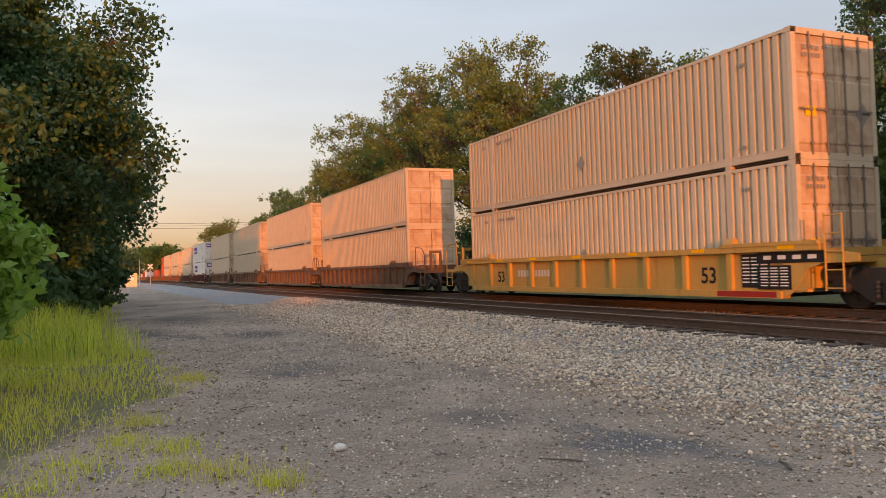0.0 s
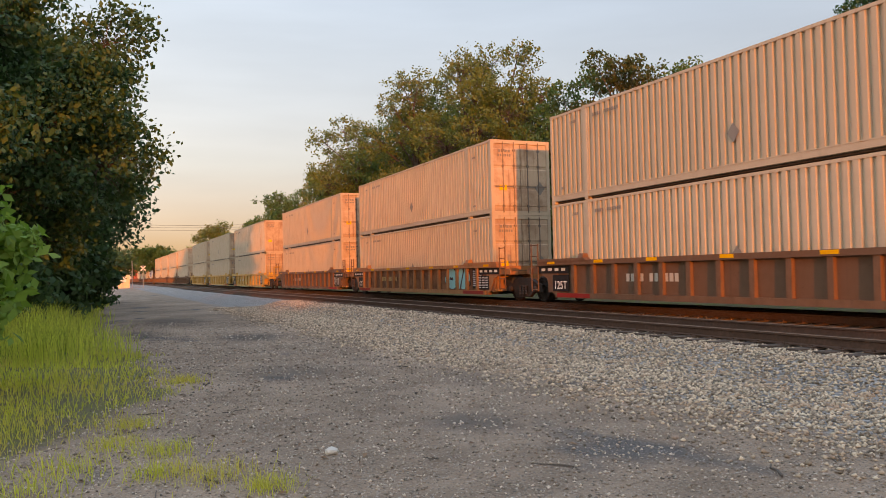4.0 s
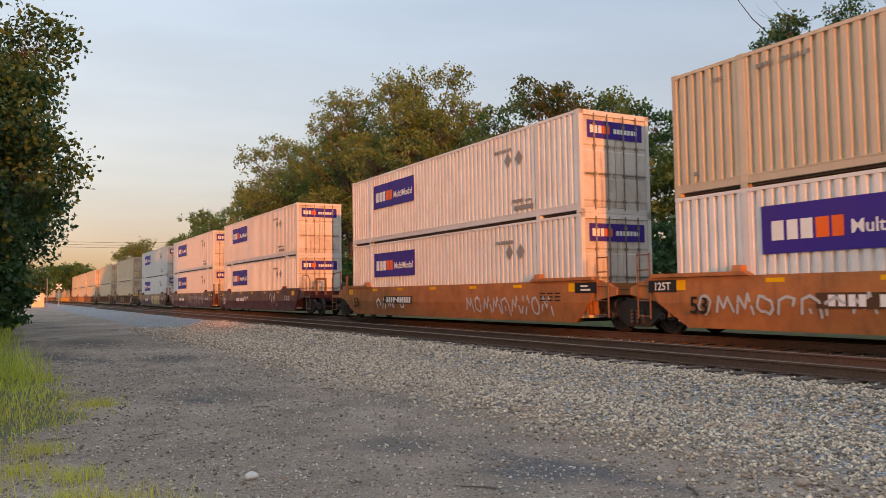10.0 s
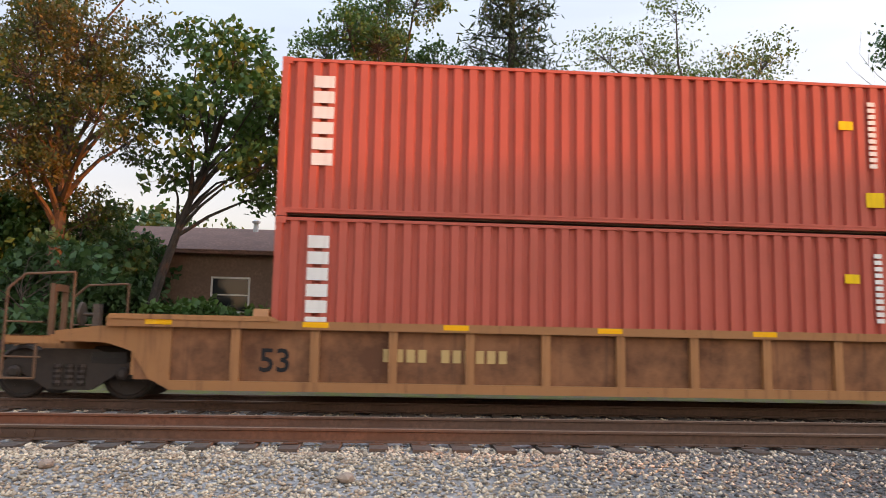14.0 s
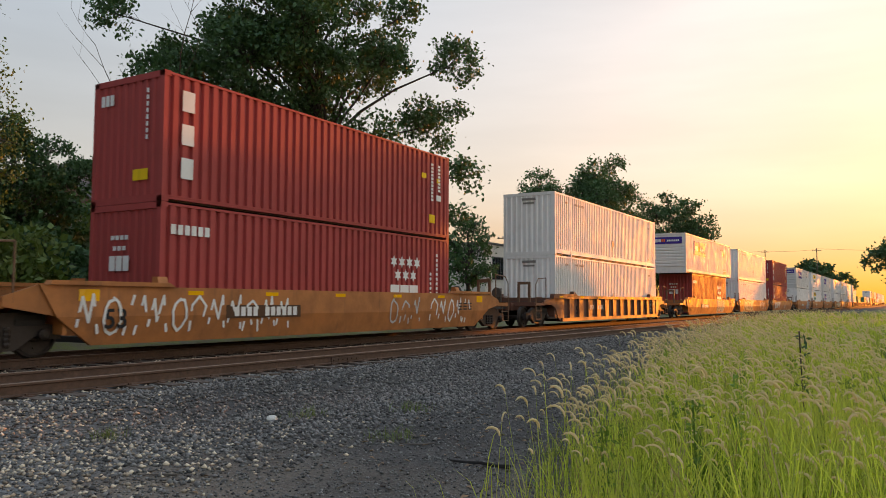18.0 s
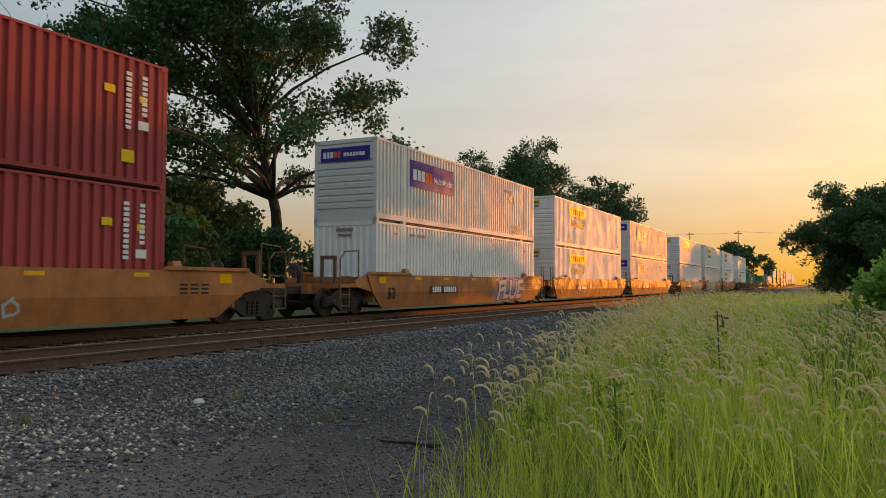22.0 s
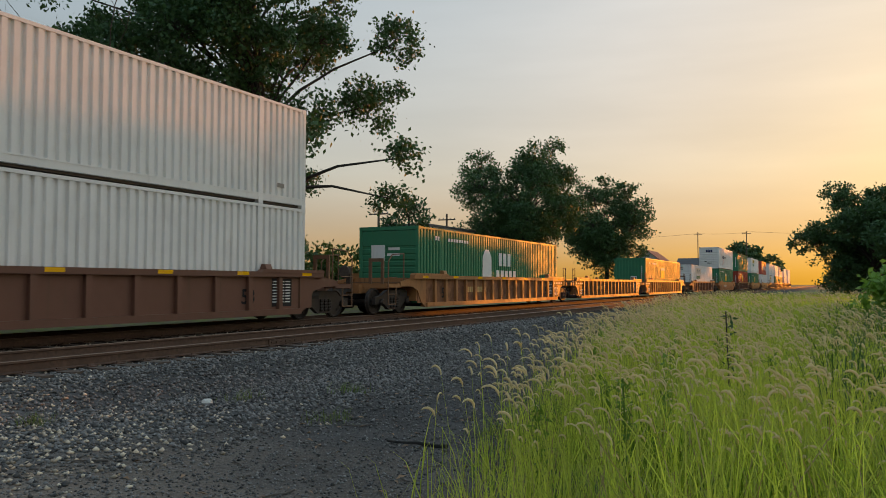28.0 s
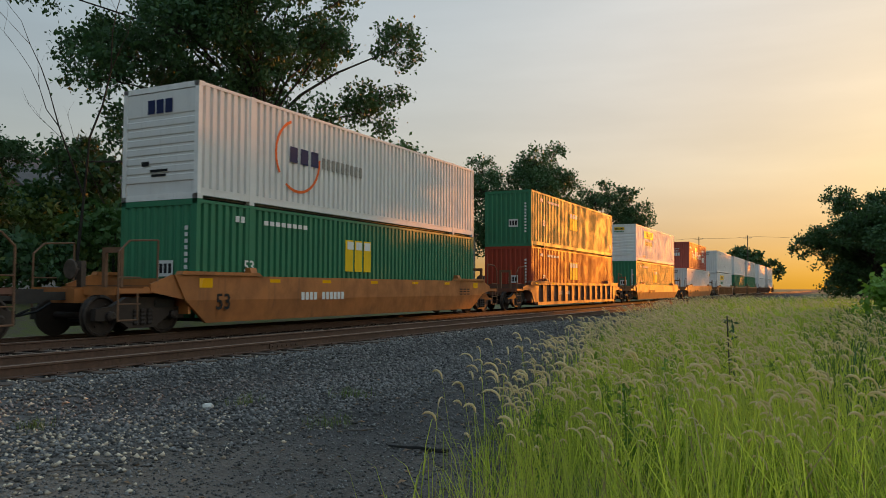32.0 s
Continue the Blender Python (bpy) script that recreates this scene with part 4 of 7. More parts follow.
SHELL = {  # container paints
    "tan": paint("cream container paint", (0.54, 0.45, 0.335), 0.6, spec=0.12, amount=0.22),
    "grey": paint("light grey container paint", (0.66, 0.64, 0.615), 0.6, spec=0.12, amount=0.2),
    "white": paint("white container paint", (0.78, 0.755, 0.73), 0.6, spec=0.12, amount=0.2),
    "green": paint("green container paint", (0.045, 0.195, 0.105), 0.55, spec=0.15, amount=0.15),
    "red": paint("red container paint", (0.36, 0.06, 0.035), 0.55, spec=0.15, amount=0.15),
    "oxide": paint("dark red container paint", (0.36, 0.064, 0.060), 0.6, spec=0.13, amount=0.2),
    "brick": paint("orange red container paint", (0.48, 0.112, 0.082), 0.6, spec=0.13, amount=0.2),
}
DOOR = {
    "tan": paint("rust-stained cream door paint", (0.54, 0.42, 0.30), 0.56, (0.20, 0.085, 0.035), 1.0, blotch=0.5),
    "grey": paint("stained grey door paint", (0.60, 0.57, 0.52), 0.56, (0.22, 0.13, 0.07), 0.85, blotch=0.35),
    "white": paint("stained white door paint", (0.74, 0.71, 0.67), 0.56, (0.24, 0.14, 0.07), 0.7, blotch=0.3),
}
LOCK = simple("galvanised lock rod", (0.24, 0.20, 0.17), 0.5, 0.4, 9)
CARS = {  # well car paints
    "yellow": paint("yellow car paint", (0.46, 0.28, 0.075), 0.5, amount=0.45),
    "rust": paint("rust brown car paint", (0.175, 0.092, 0.052), 0.65, amount=0.75, blotch=0.4),
    "brown": paint("brown car paint", (0.15, 0.066, 0.044), 0.6, amount=0.7),
    "tan": paint("faded tan car paint", (0.35, 0.158, 0.062), 0.6, (0.07, 0.028, 0.018), amount=0.9),
    "tan_sheet": paint("rusted tan side sheet", (0.29, 0.125, 0.055), 0.7, (0.055, 0.024, 0.016), amount=0.9, vary=0.2, blotch=0.75),
    "maroon": paint("maroon car paint", (0.075, 0.020, 0.024), 0.45, amount=0.35),
    "orange": paint("dull orange car paint", (0.43, 0.155, 0.045), 0.6, amount=0.55, blotch=0.4),
    "navy": paint("dark navy car paint", (0.026, 0.032, 0.062), 0.45, amount=0.3),
}


def plate(bm, y0, y1, z0, z1, x, t=0.006):
    """A thin raised plate on a side that faces the lot."""
    return box(bm, x - t, x, min(y0, y1), max(y0, y1), z0, z1)


def corrugated(length, pitch, depth, z0, z1, x, side, flat=0.0):
    """A pressed steel side: trapezoid waves along y."""
    bm = new_bm()
    n = int(length / pitch)
    p = length / n
    pts = []
    for i in range(n):
        y = -length / 2 + i * p
        pts += [(y, 0), (y + p * 0.50, 0), (y + p * 0.58, depth), (y + p * 0.92, depth)]
    pts.append((length / 2, 0))
    lo = [bm.verts.new((x + side * d, y, z0)) for y, d in pts]
    hi = [bm.verts.new((x + side * d, y, z1)) for y, d in pts]
    for i in range(len(pts) - 1):
        bm.faces.new((lo[i], lo[i + 1], hi[i + 1], hi[i]))
    return bm


def end_waves(width, pitch, depth, z0, z1, y, sgn):
    bm = new_bm()
    n = int(width / pitch)
    p = width / n
    pts = []
    for i in range(n):
        x = -width / 2 + i * p
        pts += [(x, 0), (x + p * 0.32, 0), (x + p * 0.5, depth), (x + p * 0.82, depth)]
    pts.append((width / 2, 0))
    lo = [bm.verts.new((x, y - sgn * d, z0)) for x, d in pts]
    hi = [bm.verts.new((x, y - sgn * d, z1)) for x, d in pts]
    for i in range(len(pts) - 1):
        bm.faces.new((lo[i], lo[i + 1], hi[i + 1], hi[i]))
    return bm


def bars(parent, name, rows, mat, x, label=""):
    """Unreadable lettering as plain bars: rows of (y0, y1, z0, z1) on the near side."""
    bm = new_bm()
    for y0, y1, z0, z1 in rows:
        plate(bm, y0, y1, z0, z1, x, 0.004)
    return tagged(part(name, bm, mat, parent, label), kind="stuff" if len(rows) > 1 else "")


def end_bars(parent, name, rows, mat, y, sgn, label=""):
    bm = new_bm()
    for x0, x1, z0, z1 in rows:
        box(bm, x0, x1, min(y, y + sgn * 0.006), max(y, y + sgn * 0.006), z0, z1)
    return tagged(part(name, bm, mat, parent, label), kind="stuff" if len(rows) > 1 else "")


def glyph_bars(y0, y1, z0, z1, n, fill=0.72):
    """A row of n letter-like upright bars between y0 and y1."""
    w = (y1 - y0) / n
    return [(y0 + w * i, y0 + w * (i + fill), z0, z1) for i in range(n)]


def stepped(bm, x0, x1, y, sgn, steps, back):
    """A pressed panel across an end: steps of (height, how far it stands out), drawn across from x0 to x1."""
    pts = [(y + sgn * d, z) for z, d in steps] + [(y - sgn * back, steps[-1][0]), (y - sgn * back, steps[0][0])]
    return prism(bm, pts, "x", x0, x1)


def container(kind, long=True, shell="tan", label="", lead_style="ribs", trail="doors", posts=True, smooth=False, far=False):
    """A 53 foot domestic or 40 foot sea container, standing on z = 0, leading end at +y."""
    L, W, H = (16.15, 2.60, 2.90) if long else (12.19, 2.44, 2.896)
    bot, top = (0.27, 0.09) if long else (0.15, 0.07)
    root = new("container")
    m = SHELL[shell]
    hx, hy = W / 2, L / 2
    for sy in (-1, 1):
        part("end_frame", portal(new_bm(), hx, H, 0.13, 0.16, 0.14, *sorted((sy * hy, sy * (hy - 0.12)))), m, root)
    for sx in (-1, 1):
        rb = new_bm()
        y0, y1 = -hy + 0.12, hy - 0.12
        box(rb, *sorted((sx * hx, sx * (hx - 0.10))), y0, y1, H - top, H - 0.015)
        part("top_rail", rb, m, root)
        rb = new_bm()
        box(rb, *sorted((sx * (hx - 0.005), sx * (hx - 0.12))), y0, y1, 0.085 if long else 0.06, bot - 0.03)
        box(rb, *sorted((sx * (hx + 0.004), sx * (hx - 0.12))), y0, y1, bot - 0.03, bot)
        part("bottom_rail", rb, m, root)
        z0, z1 = bot, H - top
        if smooth:
            sp = new_bm()
            box(sp, *sorted((sx * (hx - 0.02), sx * (hx - 0.05))), y0, y1, z0, z1)
            part("side_panel", sp, m, root)
            k = 26
            seam = None
            for i in range(1, k):
                y = y0 + (y1 - y0) * i / k
                if seam is None:
                    sb = new_bm()
                    box(sb, *sorted((sx * (hx - 0.008), sx * (hx - 0.02))), -0.03, 0.03, z0, z1)
                    seam = mesh_of("seam_strip", sb, m)
                part("seam_strip", seam, m, root, at=pose(0, y, 0))
        else:
            sp = corrugated(L - 0.24, 0.25 if long else 0.278, 0.07, z0, z1, sx * (hx - 0.012), -sx)
            part("side_panel", sp, m, root)
        if long and posts and not smooth and not far:
            for y in (-6.1, 6.1):
                pb = new_bm()
                box(pb, *sorted((sx * (hx + 0.003), sx * (hx - 0.06))), y - 0.09, y + 0.09, 0.0, H - 0.02)
                part("lifting_post", pb, m, root)
    rf = new_bm()
    box(rf, -hx + 0.1, hx - 0.1, -hy + 0.05, hy - 0.05, H - 0.05, H - 0.012)
    for i in range(1, 30):
        y = -hy + L * i / 30
        box(rf, -hx + 0.12, hx - 0.12, y - 0.10, y + 0.10, H - 0.014, H - 0.002)
    part("roof", rf, m, root)
    fl = new_bm()
    box(fl, -hx + 0.12, hx - 0.12, -hy + 0.05, hy - 0.05, 0.03, 0.12)
    part("underframe", fl, STEEL, root)
    cs = new_bm()
    for sx in (-1, 1):
        for y in ((-hy + 0.09, hy - 0.09, -6.1, 6.1) if long else (-hy + 0.09, hy - 0.09)):
            for z in (0.06, H - 0.06):
                box(cs, *sorted((sx * (hx + 0.006), sx * (hx - 0.16))), y - 0.09, y + 0.09, z - 0.06, z + 0.06)
    tagged(part("corner_casting", cs, m, root, "steel corner and post castings"), kind="stuff")
    # ends
    for sgn, style in ((1, lead_style), (-1, trail)):
        y = sgn * hy
        if style == "doors":
            for sx in (-1, 1):
                x0, x1 = sorted((sx * 0.012, sx * (hx - 0.135)))
                rows = [(0.17, -0.03)]
                k = 5 if not long else 3
                for i in range(k):
                    z0, dz = 0.28 + i * (H - 0.56) / k, (H - 0.56) / k
                    rows += [(z0 + 0.05, -0.03), (z0 + 0.09, -0.008), (z0 + dz - 0.09, -0.008), (z0 + dz - 0.05, -0.03)]
                rows.append((H - 0.15, -0.03))
                d = part("door", stepped(new_bm(), x0, x1, y, sgn, rows, 0.07), DOOR.get(shell, m), root)
                if far:
                    continue
                for off in (0.30, 0.78):
                    lb = new_bm()
                    x = sx * off
                    rod(lb, (x, y + sgn * 0.02, 0.10), (x, y + sgn * 0.02, H - 0.08), 0.022, 6)
                    for z in (0.35, 1.1, 1.9, H - 0.4):
                        box(lb, x - 0.05, x + 0.05, *sorted((y, y + sgn * 0.035)), z - 0.04, z + 0.04)
                    box(lb, *sorted((x, x + sx * 0.35)), *sorted((y + sgn * 0.02, y + sgn * 0.04)), 1.08, 1.12)
                    part("lock_rod", lb, LOCK, d)
        elif style == "ribs":
            rows = [(0.165, -0.04), (0.42, -0.04)]
            for k in range(7):
                z = 0.45 + k * 0.235
                rows += [(z, -0.04), (z + 0.025, -0.008), (z + 0.17, -0.008), (z + 0.195, -0.04)]
            rows += [(2.14, -0.04), (2.17, -0.015), (H - 0.16, -0.015)]
            part("end_wall", stepped(new_bm(), -hx + 0.135, hx - 0.135, y, sgn, rows, 0.09), m, root)
        elif style == "plate":
            pb = new_bm()
            box(pb, -hx + 0.135, hx - 0.135, *sorted((y - sgn * 0.02, y - sgn * 0.07)), 0.16, H - 0.14)
            part("end_wall", pb, DOOR.get(shell, m), root, "flat rust-streaked end wall")
        else:
            part("end_wall", end_waves(W - 0.26, 0.24, 0.035, 0.16, H - 0.14, y - sgn * 0.012, sgn), m, root)
    x = -hx - 0.006
    if far and kind != "purplebox":
        kind = "plain"
    if kind == "purplebox":
        bars(root, "decal", [(hy - 2.38, hy - 6.16, 1.45, 2.45)], DECAL["purple"], x, "purple rectangular decal")
        bars(root, "decal_mark", [(a, b, 1.72, 2.12) for a, b in ((hy - 2.62, hy - 2.90), (hy - 2.98, hy - 3.22), (hy - 3.29, hy - 3.55))], DECAL["white"], x - 0.006)
        bars(root, "decal_mark", [(a, b, 1.72, 2.12) for a, b in ((hy - 3.62, hy - 3.90), (hy - 3.96, hy - 4.20))], DECAL["orange"], x - 0.006)
        words("MultiModal", 0.37, DECAL["white"], root, Matrix.Translation((x - 0.008, hy - 5.17, 1.76)) @ NEAR, "decal_word", "white letters", 0.004)
        bars(root, "stencil", [(-hy + 2.25, -hy + 2.6, 0.60, 0.66), (-hy + 2.7, -hy + 3.3, 0.60, 0.70), (-hy + 2.2, -hy + 3.2, 0.36, 0.50)] + glyph_bars(-hy + 3.3, -hy + 4.3, 2.25, 2.36, 7), DECAL["grey"], x)
        for yy in (-hy + 2.9, -hy + 3.5):
            b3 = new_bm()
            prism(b3, [(yy - 0.2, 1.98), (yy, 1.74), (yy + 0.2, 1.98), (yy, 2.22)], "x", x - 0.004, x)
            part("placard", b3, DECAL["grey"], root, "diamond placard holder")
        for sgn in (1, -1):
            ye = sgn * hy + sgn * 0.006
            end_bars(root, "end_decal", [(-1.02, 1.02, 2.12, 2.62)], DECAL["purple"], ye, sgn, "purple decal on the end")
            s = -sgn
            end_bars(root, "end_decal_mark", [tuple(sorted((s * a, s * b))) + (2.26, 2.48) for a, b in ((-0.92, -0.80), (-0.76, -0.66), (-0.62, -0.50))], DECAL["white"], ye + sgn * 0.005, sgn)
            end_bars(root, "end_decal_mark", [tuple(sorted((s * a, s * b))) + (2.26, 2.48) for a, b in ((-0.46, -0.34), (-0.30, -0.20))], DECAL["orange"], ye + sgn * 0.005, sgn)
            end_bars(root, "end_decal_mark", [tuple(sorted((s * (-0.06 + 0.13 * k), s * (0.04 + 0.13 * k)))) + (2.29, 2.42) for k in range(7)], DECAL["white"], ye + sgn * 0.005, sgn)
    elif kind in ("yellowbox", "fadedbox"):
        tone_m, ink_m = (DECAL["yellow"], DECAL["black"]) if kind == "yellowbox" else (DECAL["cream"], DECAL["grey_letters"])
        bars(root, "decal", [(hy - 2.85, hy - 6.51, 1.95, 2.55)], tone_m, x, "rectangular decal")
        bars(root, "decal_mark", glyph_bars(hy - 5.9, hy - 3.4, 2.10, 2.42, 6, 0.6), ink_m, x - 0.006)
        words("Intermodal", 0.62, DECAL["green"], root, Matrix.Translation((x, hy - 4.68, 1.38)) @ NEAR, label="green letters", offset=0.02)
        bars(root, "stencil", [(hy - 2.3, hy - 3.4, 0.36, 0.48), (-hy + 1.0, -hy + 1.3, 0.5, 0.62)], DECAL["grey"], x)
        end_bars(root, "end_decal", [(-0.40, 0.40, 2.44, 2.66)], tone_m, hy + 0.004, 1, "small decal on the end")
        end_bars(root, "end_decal_mark", [(-0.30 + 0.1 * k, -0.24 + 0.1 * k, 2.49, 2.60) for k in range(7)], DECAL["black"], hy + 0.010, 1)
        end_bars(root, "end_decal_mark", [(-0.33 + 0.11 * k, -0.25 + 0.11 * k, 2.28, 2.38) for k in range(7)], DECAL["green"], hy + 0.004, 1)
    elif kind == "creambox":
        bars(root, "stencil", glyph_bars(hy - 2.8, hy - 2.35, 2.47, 2.57, 4, 0.6) + glyph_bars(hy - 3.65, hy - 2.95, 2.47, 2.57, 6, 0.6), DECAL["grey"], x)
        bars(root, "stencil", glyph_bars(hy - 1.5, hy - 1.2, 2.46, 2.55, 3, 0.6) + glyph_bars(-hy + 1.3, -hy + 1.6, 2.34, 2.42, 3, 0.6) + [(hy - 0.6, hy - 0.72, 0.44, 0.52), (-hy + 1.35, -hy + 1.55, 0.42, 0.49)], DECAL["grey"], x)
        b3 = new_bm()
        prism(b3, [(hy - 8.2, 1.0), (hy - 8.0, 0.76), (hy - 7.8, 1.0), (hy - 8.0, 1.24)], "x", x - 0.004, x)
        part("placard", b3, DECAL["grey"], root, "diamond placard holder")
        end_bars(root, "end_stencil", [(-0.98 + 0.14 * k, -0.88 + 0.14 * k, 2.42, 2.52) for k in range(4)] + [(-1.0 + 0.1 * k, -0.93 + 0.1 * k, 2.26, 2.35) for k in range(6)], DECAL["grey"], -hy - 0.004, -1)
        end_bars(root, "end_decal", [(-0.95, -0.62, 0.95, 1.16)], DECAL["yellow"], -hy - 0.004, -1)
        b3 = new_bm()
        prism(b3, [(0.62, 1.05), (0.84, 0.78), (1.06, 1.05), (0.84, 1.32)], "y", -hy - 0.012, -hy - 0.004)
        part("placard", b3, DECAL["grey"], root, "diamond placard holder")
        end_bars(root, "end_stencil", [(-0.35, 0.35, 2.55, 2.66), (-0.28, 0.28, 2.38, 2.46)], DECAL["grey"], hy + 0.004, 1)
    elif kind == "ringbox":
        bm = new_bm()
        for k in range(22):
            a0, a1 = 0.35 + k * 0.2, 0.35 + k * 0.2 + 0.2
            if k in (9, 10):
                continue
            cy, cz, r = hy - 3.95, 1.6, 0.98
            prism(bm, [(cy + (r + w) * math.sin(a), cz + (r + w) * math.cos(a)) for a, w in ((a0, 0), (a1, 0), (a1, 0.08), (a0, 0.08))], "x", x - 0.004, x)
        part("decal_ring", bm, DECAL["orange"], root, "faded red ring decal")
        bars(root, "decal_mark", glyph_bars(hy - 4.9, hy - 3.4, 1.4, 1.85, 3, 0.7), DECAL["navy"], x - 0.005)
        bars(root, "decal_mark", glyph_bars(hy - 7.3, hy - 5.0, 1.40, 1.74, 9, 0.6), DECAL["grey"], x)
        end_bars(root, "end_decal", [(-0.42 + 0.3 * k, -0.18 + 0.3 * k, 2.2, 2.55) for k in range(3)], DECAL["navy"], hy + 0.004, 1)
        end_bars(root, "end_stencil", [(-0.3, 0.3, 0.72, 0.78), (-0.25, 0.25, 0.60, 0.66), (0.35, 0.6, 0.88, 1.0)], DECAL["black"], hy + 0.004, 1)
    elif kind in ("squarebox", "shieldbox"):
        bars(root, "stencil", glyph_bars(hy - 4.4, hy - 2.4, 2.42, 2.54, 8) + glyph_bars(hy - 1.7, hy - 1.3, 2.42, 2.58, 2), DECAL["white"], x)
        b3 = new_bm()
        if kind == "squarebox":
            bars(root, "decal", glyph_bars(hy - 7.9, hy - 6.3, 1.25, 2.25, 3, 0.82), DECAL["yellow"], x, "faded yellow block decal")
            bars(root, "decal_mark", glyph_bars(hy - 7.85, hy - 6.35, 1.95, 2.2, 3, 0.7), DECAL["white"], x - 0.006)
            words("53", 0.42, DECAL["white"], root, Matrix.Translation((x - 0.002, hy - 1.9, 1.15)) @ NEAR, "length_mark", "white stencilled number", 0.006)
            end_bars(root, "end_decal", [(-0.55, -0.05, 1.0, 1.4)], DECAL["white"], hy + 0.004, 1, "white square decal")
            end_bars(root, "end_decal_mark", [(-0.5 + 0.15 * k, -0.4 + 0.15 * k, 1.08, 1.32) for k in range(3)], DECAL["black"], hy + 0.010, 1)
            end_bars(root, "end_stencil", [(-1.02, -0.92, 0.7 + 0.16 * k, 0.8 + 0.16 * k) for k in range(10)], DECAL["white"], hy + 0.004, 1)
            b3.free()
        else:
            prism(b3, [(hy - 6.9, 0.55), (hy - 5.9, 0.55), (hy - 5.9, 1.9), (hy - 6.2, 2.25), (hy - 6.6, 2.25), (hy - 6.9, 1.9)], "x", x - 0.004, x)
            part("decal", b3, DECAL["white"], root, "white shield decal")
            bars(root, "decal_mark", glyph_bars(hy - 9.2, hy - 7.6, 1.55, 2.15, 3, 0.7) + glyph_bars(hy - 9.9, hy - 7.3, 0.85, 1.35, 5, 0.7), DECAL["white"], x)
            end_bars(root, "end_decal", [(0.15, 0.75, 1.6, 2.2)], DECAL["white"], hy + 0.004, 1, "white round decal")
            end_bars(root, "end_stencil", [(-0.5, 0.0, 2.0, 2.1), (-0.5, 0.05, 1.78, 1.88)], DECAL["white"], hy + 0.004, 1)
        bars(root, "stencil", glyph_bars(-hy + 0.4, -hy + 0.8, 0.5, 0.8, 2), DECAL["white"], x)
    elif kind in ("starbox", "startop", "starbare"):
        z0 = 1.2 if kind == "startop" else 1.0
        slogan = () if kind == "starbare" else (("lime", 0.0, 0.36, 0.62, 1.0), ("yellow", 0.36, 1.0, 0.70, 1.0), ("blue", 0.0, 0.40, 0.30, 0.62), ("white", 0.40, 0.72, 0.22, 0.70), ("blue", 0.72, 1.0, 0.30, 0.70), ("orange", 0.0, 0.40, 0.0, 0.30), ("green", 0.40, 1.0, 0.0, 0.22))
        if slogan:
            words("The", 1.12, DECAL["white"], root, Matrix.Translation((x, hy - 2.42, z0)) @ NEAR, label="white letters", offset=0.02)
            words("Factor", 1.12, DECAL["white"], root, Matrix.Translation((x, hy - 6.74, z0)) @ NEAR, label="white letters", offset=0.02)
        for c, a, b, c0, c1 in slogan:
            bm = new_bm()
            prism(bm, [(hy - 3.62 - 1.34 * u - 0.10 * v, z0 - 0.12 + 1.32 * v) for u, v in ((a, c0), (b, c0), (b, c1), (a, c1))], "x", x - 0.004, x)
            part("decal_patch", bm, DECAL[c], root, "bright coloured decal patch")
        for k in range(7):
            cy, cz = hy - 8.83 - (k % 4 if k < 4 else (k - 4) + 0.5) * 0.44, z0 + (1.0 if k < 4 else 0.58)
            bm = new_bm()
            prism(bm, [(cy + (0.20 if j % 2 == 0 else 0.10) * math.sin(j * math.pi / 6), cz + (0.20 if j % 2 == 0 else 0.10) * math.cos(j * math.pi / 6)) for j in range(12)], "x", x - 0.004, x)
            part("star", bm, DECAL["white"], root)
        bars(root, "decal_mark", glyph_bars(hy - 10.2, hy - 8.6, z0 - 0.30, z0 + 0.27, 3, 0.9), DECAL["white"], x)
        bars(root, "stencil", glyph_bars(hy - 1.36, hy - 0.22, 2.2, 2.42, 6), DECAL["white"], x)
        bars(root, "stencil", [(-hy + 0.75, -hy + 0.85, 0.5 + 0.16 * k, 0.6 + 0.16 * k) for k in range(12)] + [(-hy + 1.15, -hy + 1.25, 0.5 + 0.16 * k, 0.6 + 0.16 * k) for k in range(8)], DECAL["white"], x)
        end_bars(root, "end_decal", [(-0.15 + 0.16 * k, -0.04 + 0.16 * k, 2.1, 2.2) for k in range(4)] + [(-0.07 + 0.16 * k, 0.04 + 0.16 * k, 1.86, 1.96) for k in range(3)] + [(-0.2 + 0.24 * k, 0.0 + 0.24 * k, 1.4, 1.74) for k in range(3)], DECAL["white"], hy + 0.004, 1)
    elif kind == "upright":
        if shell == "brick":
            bars(root, "lettering", [(hy - 0.58, hy - 0.95, 0.92 + 0.285 * k, 1.14 + 0.285 * k) for k in range(6)], DECAL["white"], x, "white upright lettering")
        else:
            bars(root, "lettering", [(hy - 0.5, hy - 0.84, 0.55 + 0.76 * k, 1.02 + 0.76 * k) for k in range(3)], DECAL["white"], x, "white upright lettering")
        bars(root, "stencil", [(-hy + 1.05, -hy + 1.2, 1.25 + 0.12 * k, 1.33 + 0.12 * k) for k in range(11)] + [(-hy + 0.6, -hy + 0.75, 1.6 + 0.12 * k, 1.68 + 0.12 * k) for k in range(8)] + [(-hy + 0.55, -hy + 0.85, 1.28, 1.48)], DECAL["white"], x)
        bars(root, "decal", [(-hy + 1.5, -hy + 1.78, 1.97, 2.14), (-hy + 0.62, -hy + 0.82, 1.9, 2.05), (-hy + 0.95, -hy + 1.30, 0.5, 0.78)], DECAL["yellow"], x, "yellow warning decals")
        end_bars(root, "end_decal", [(-0.75, -0.25, 0.5, 0.75)], DECAL["yellow"], hy + 0.004, 1)
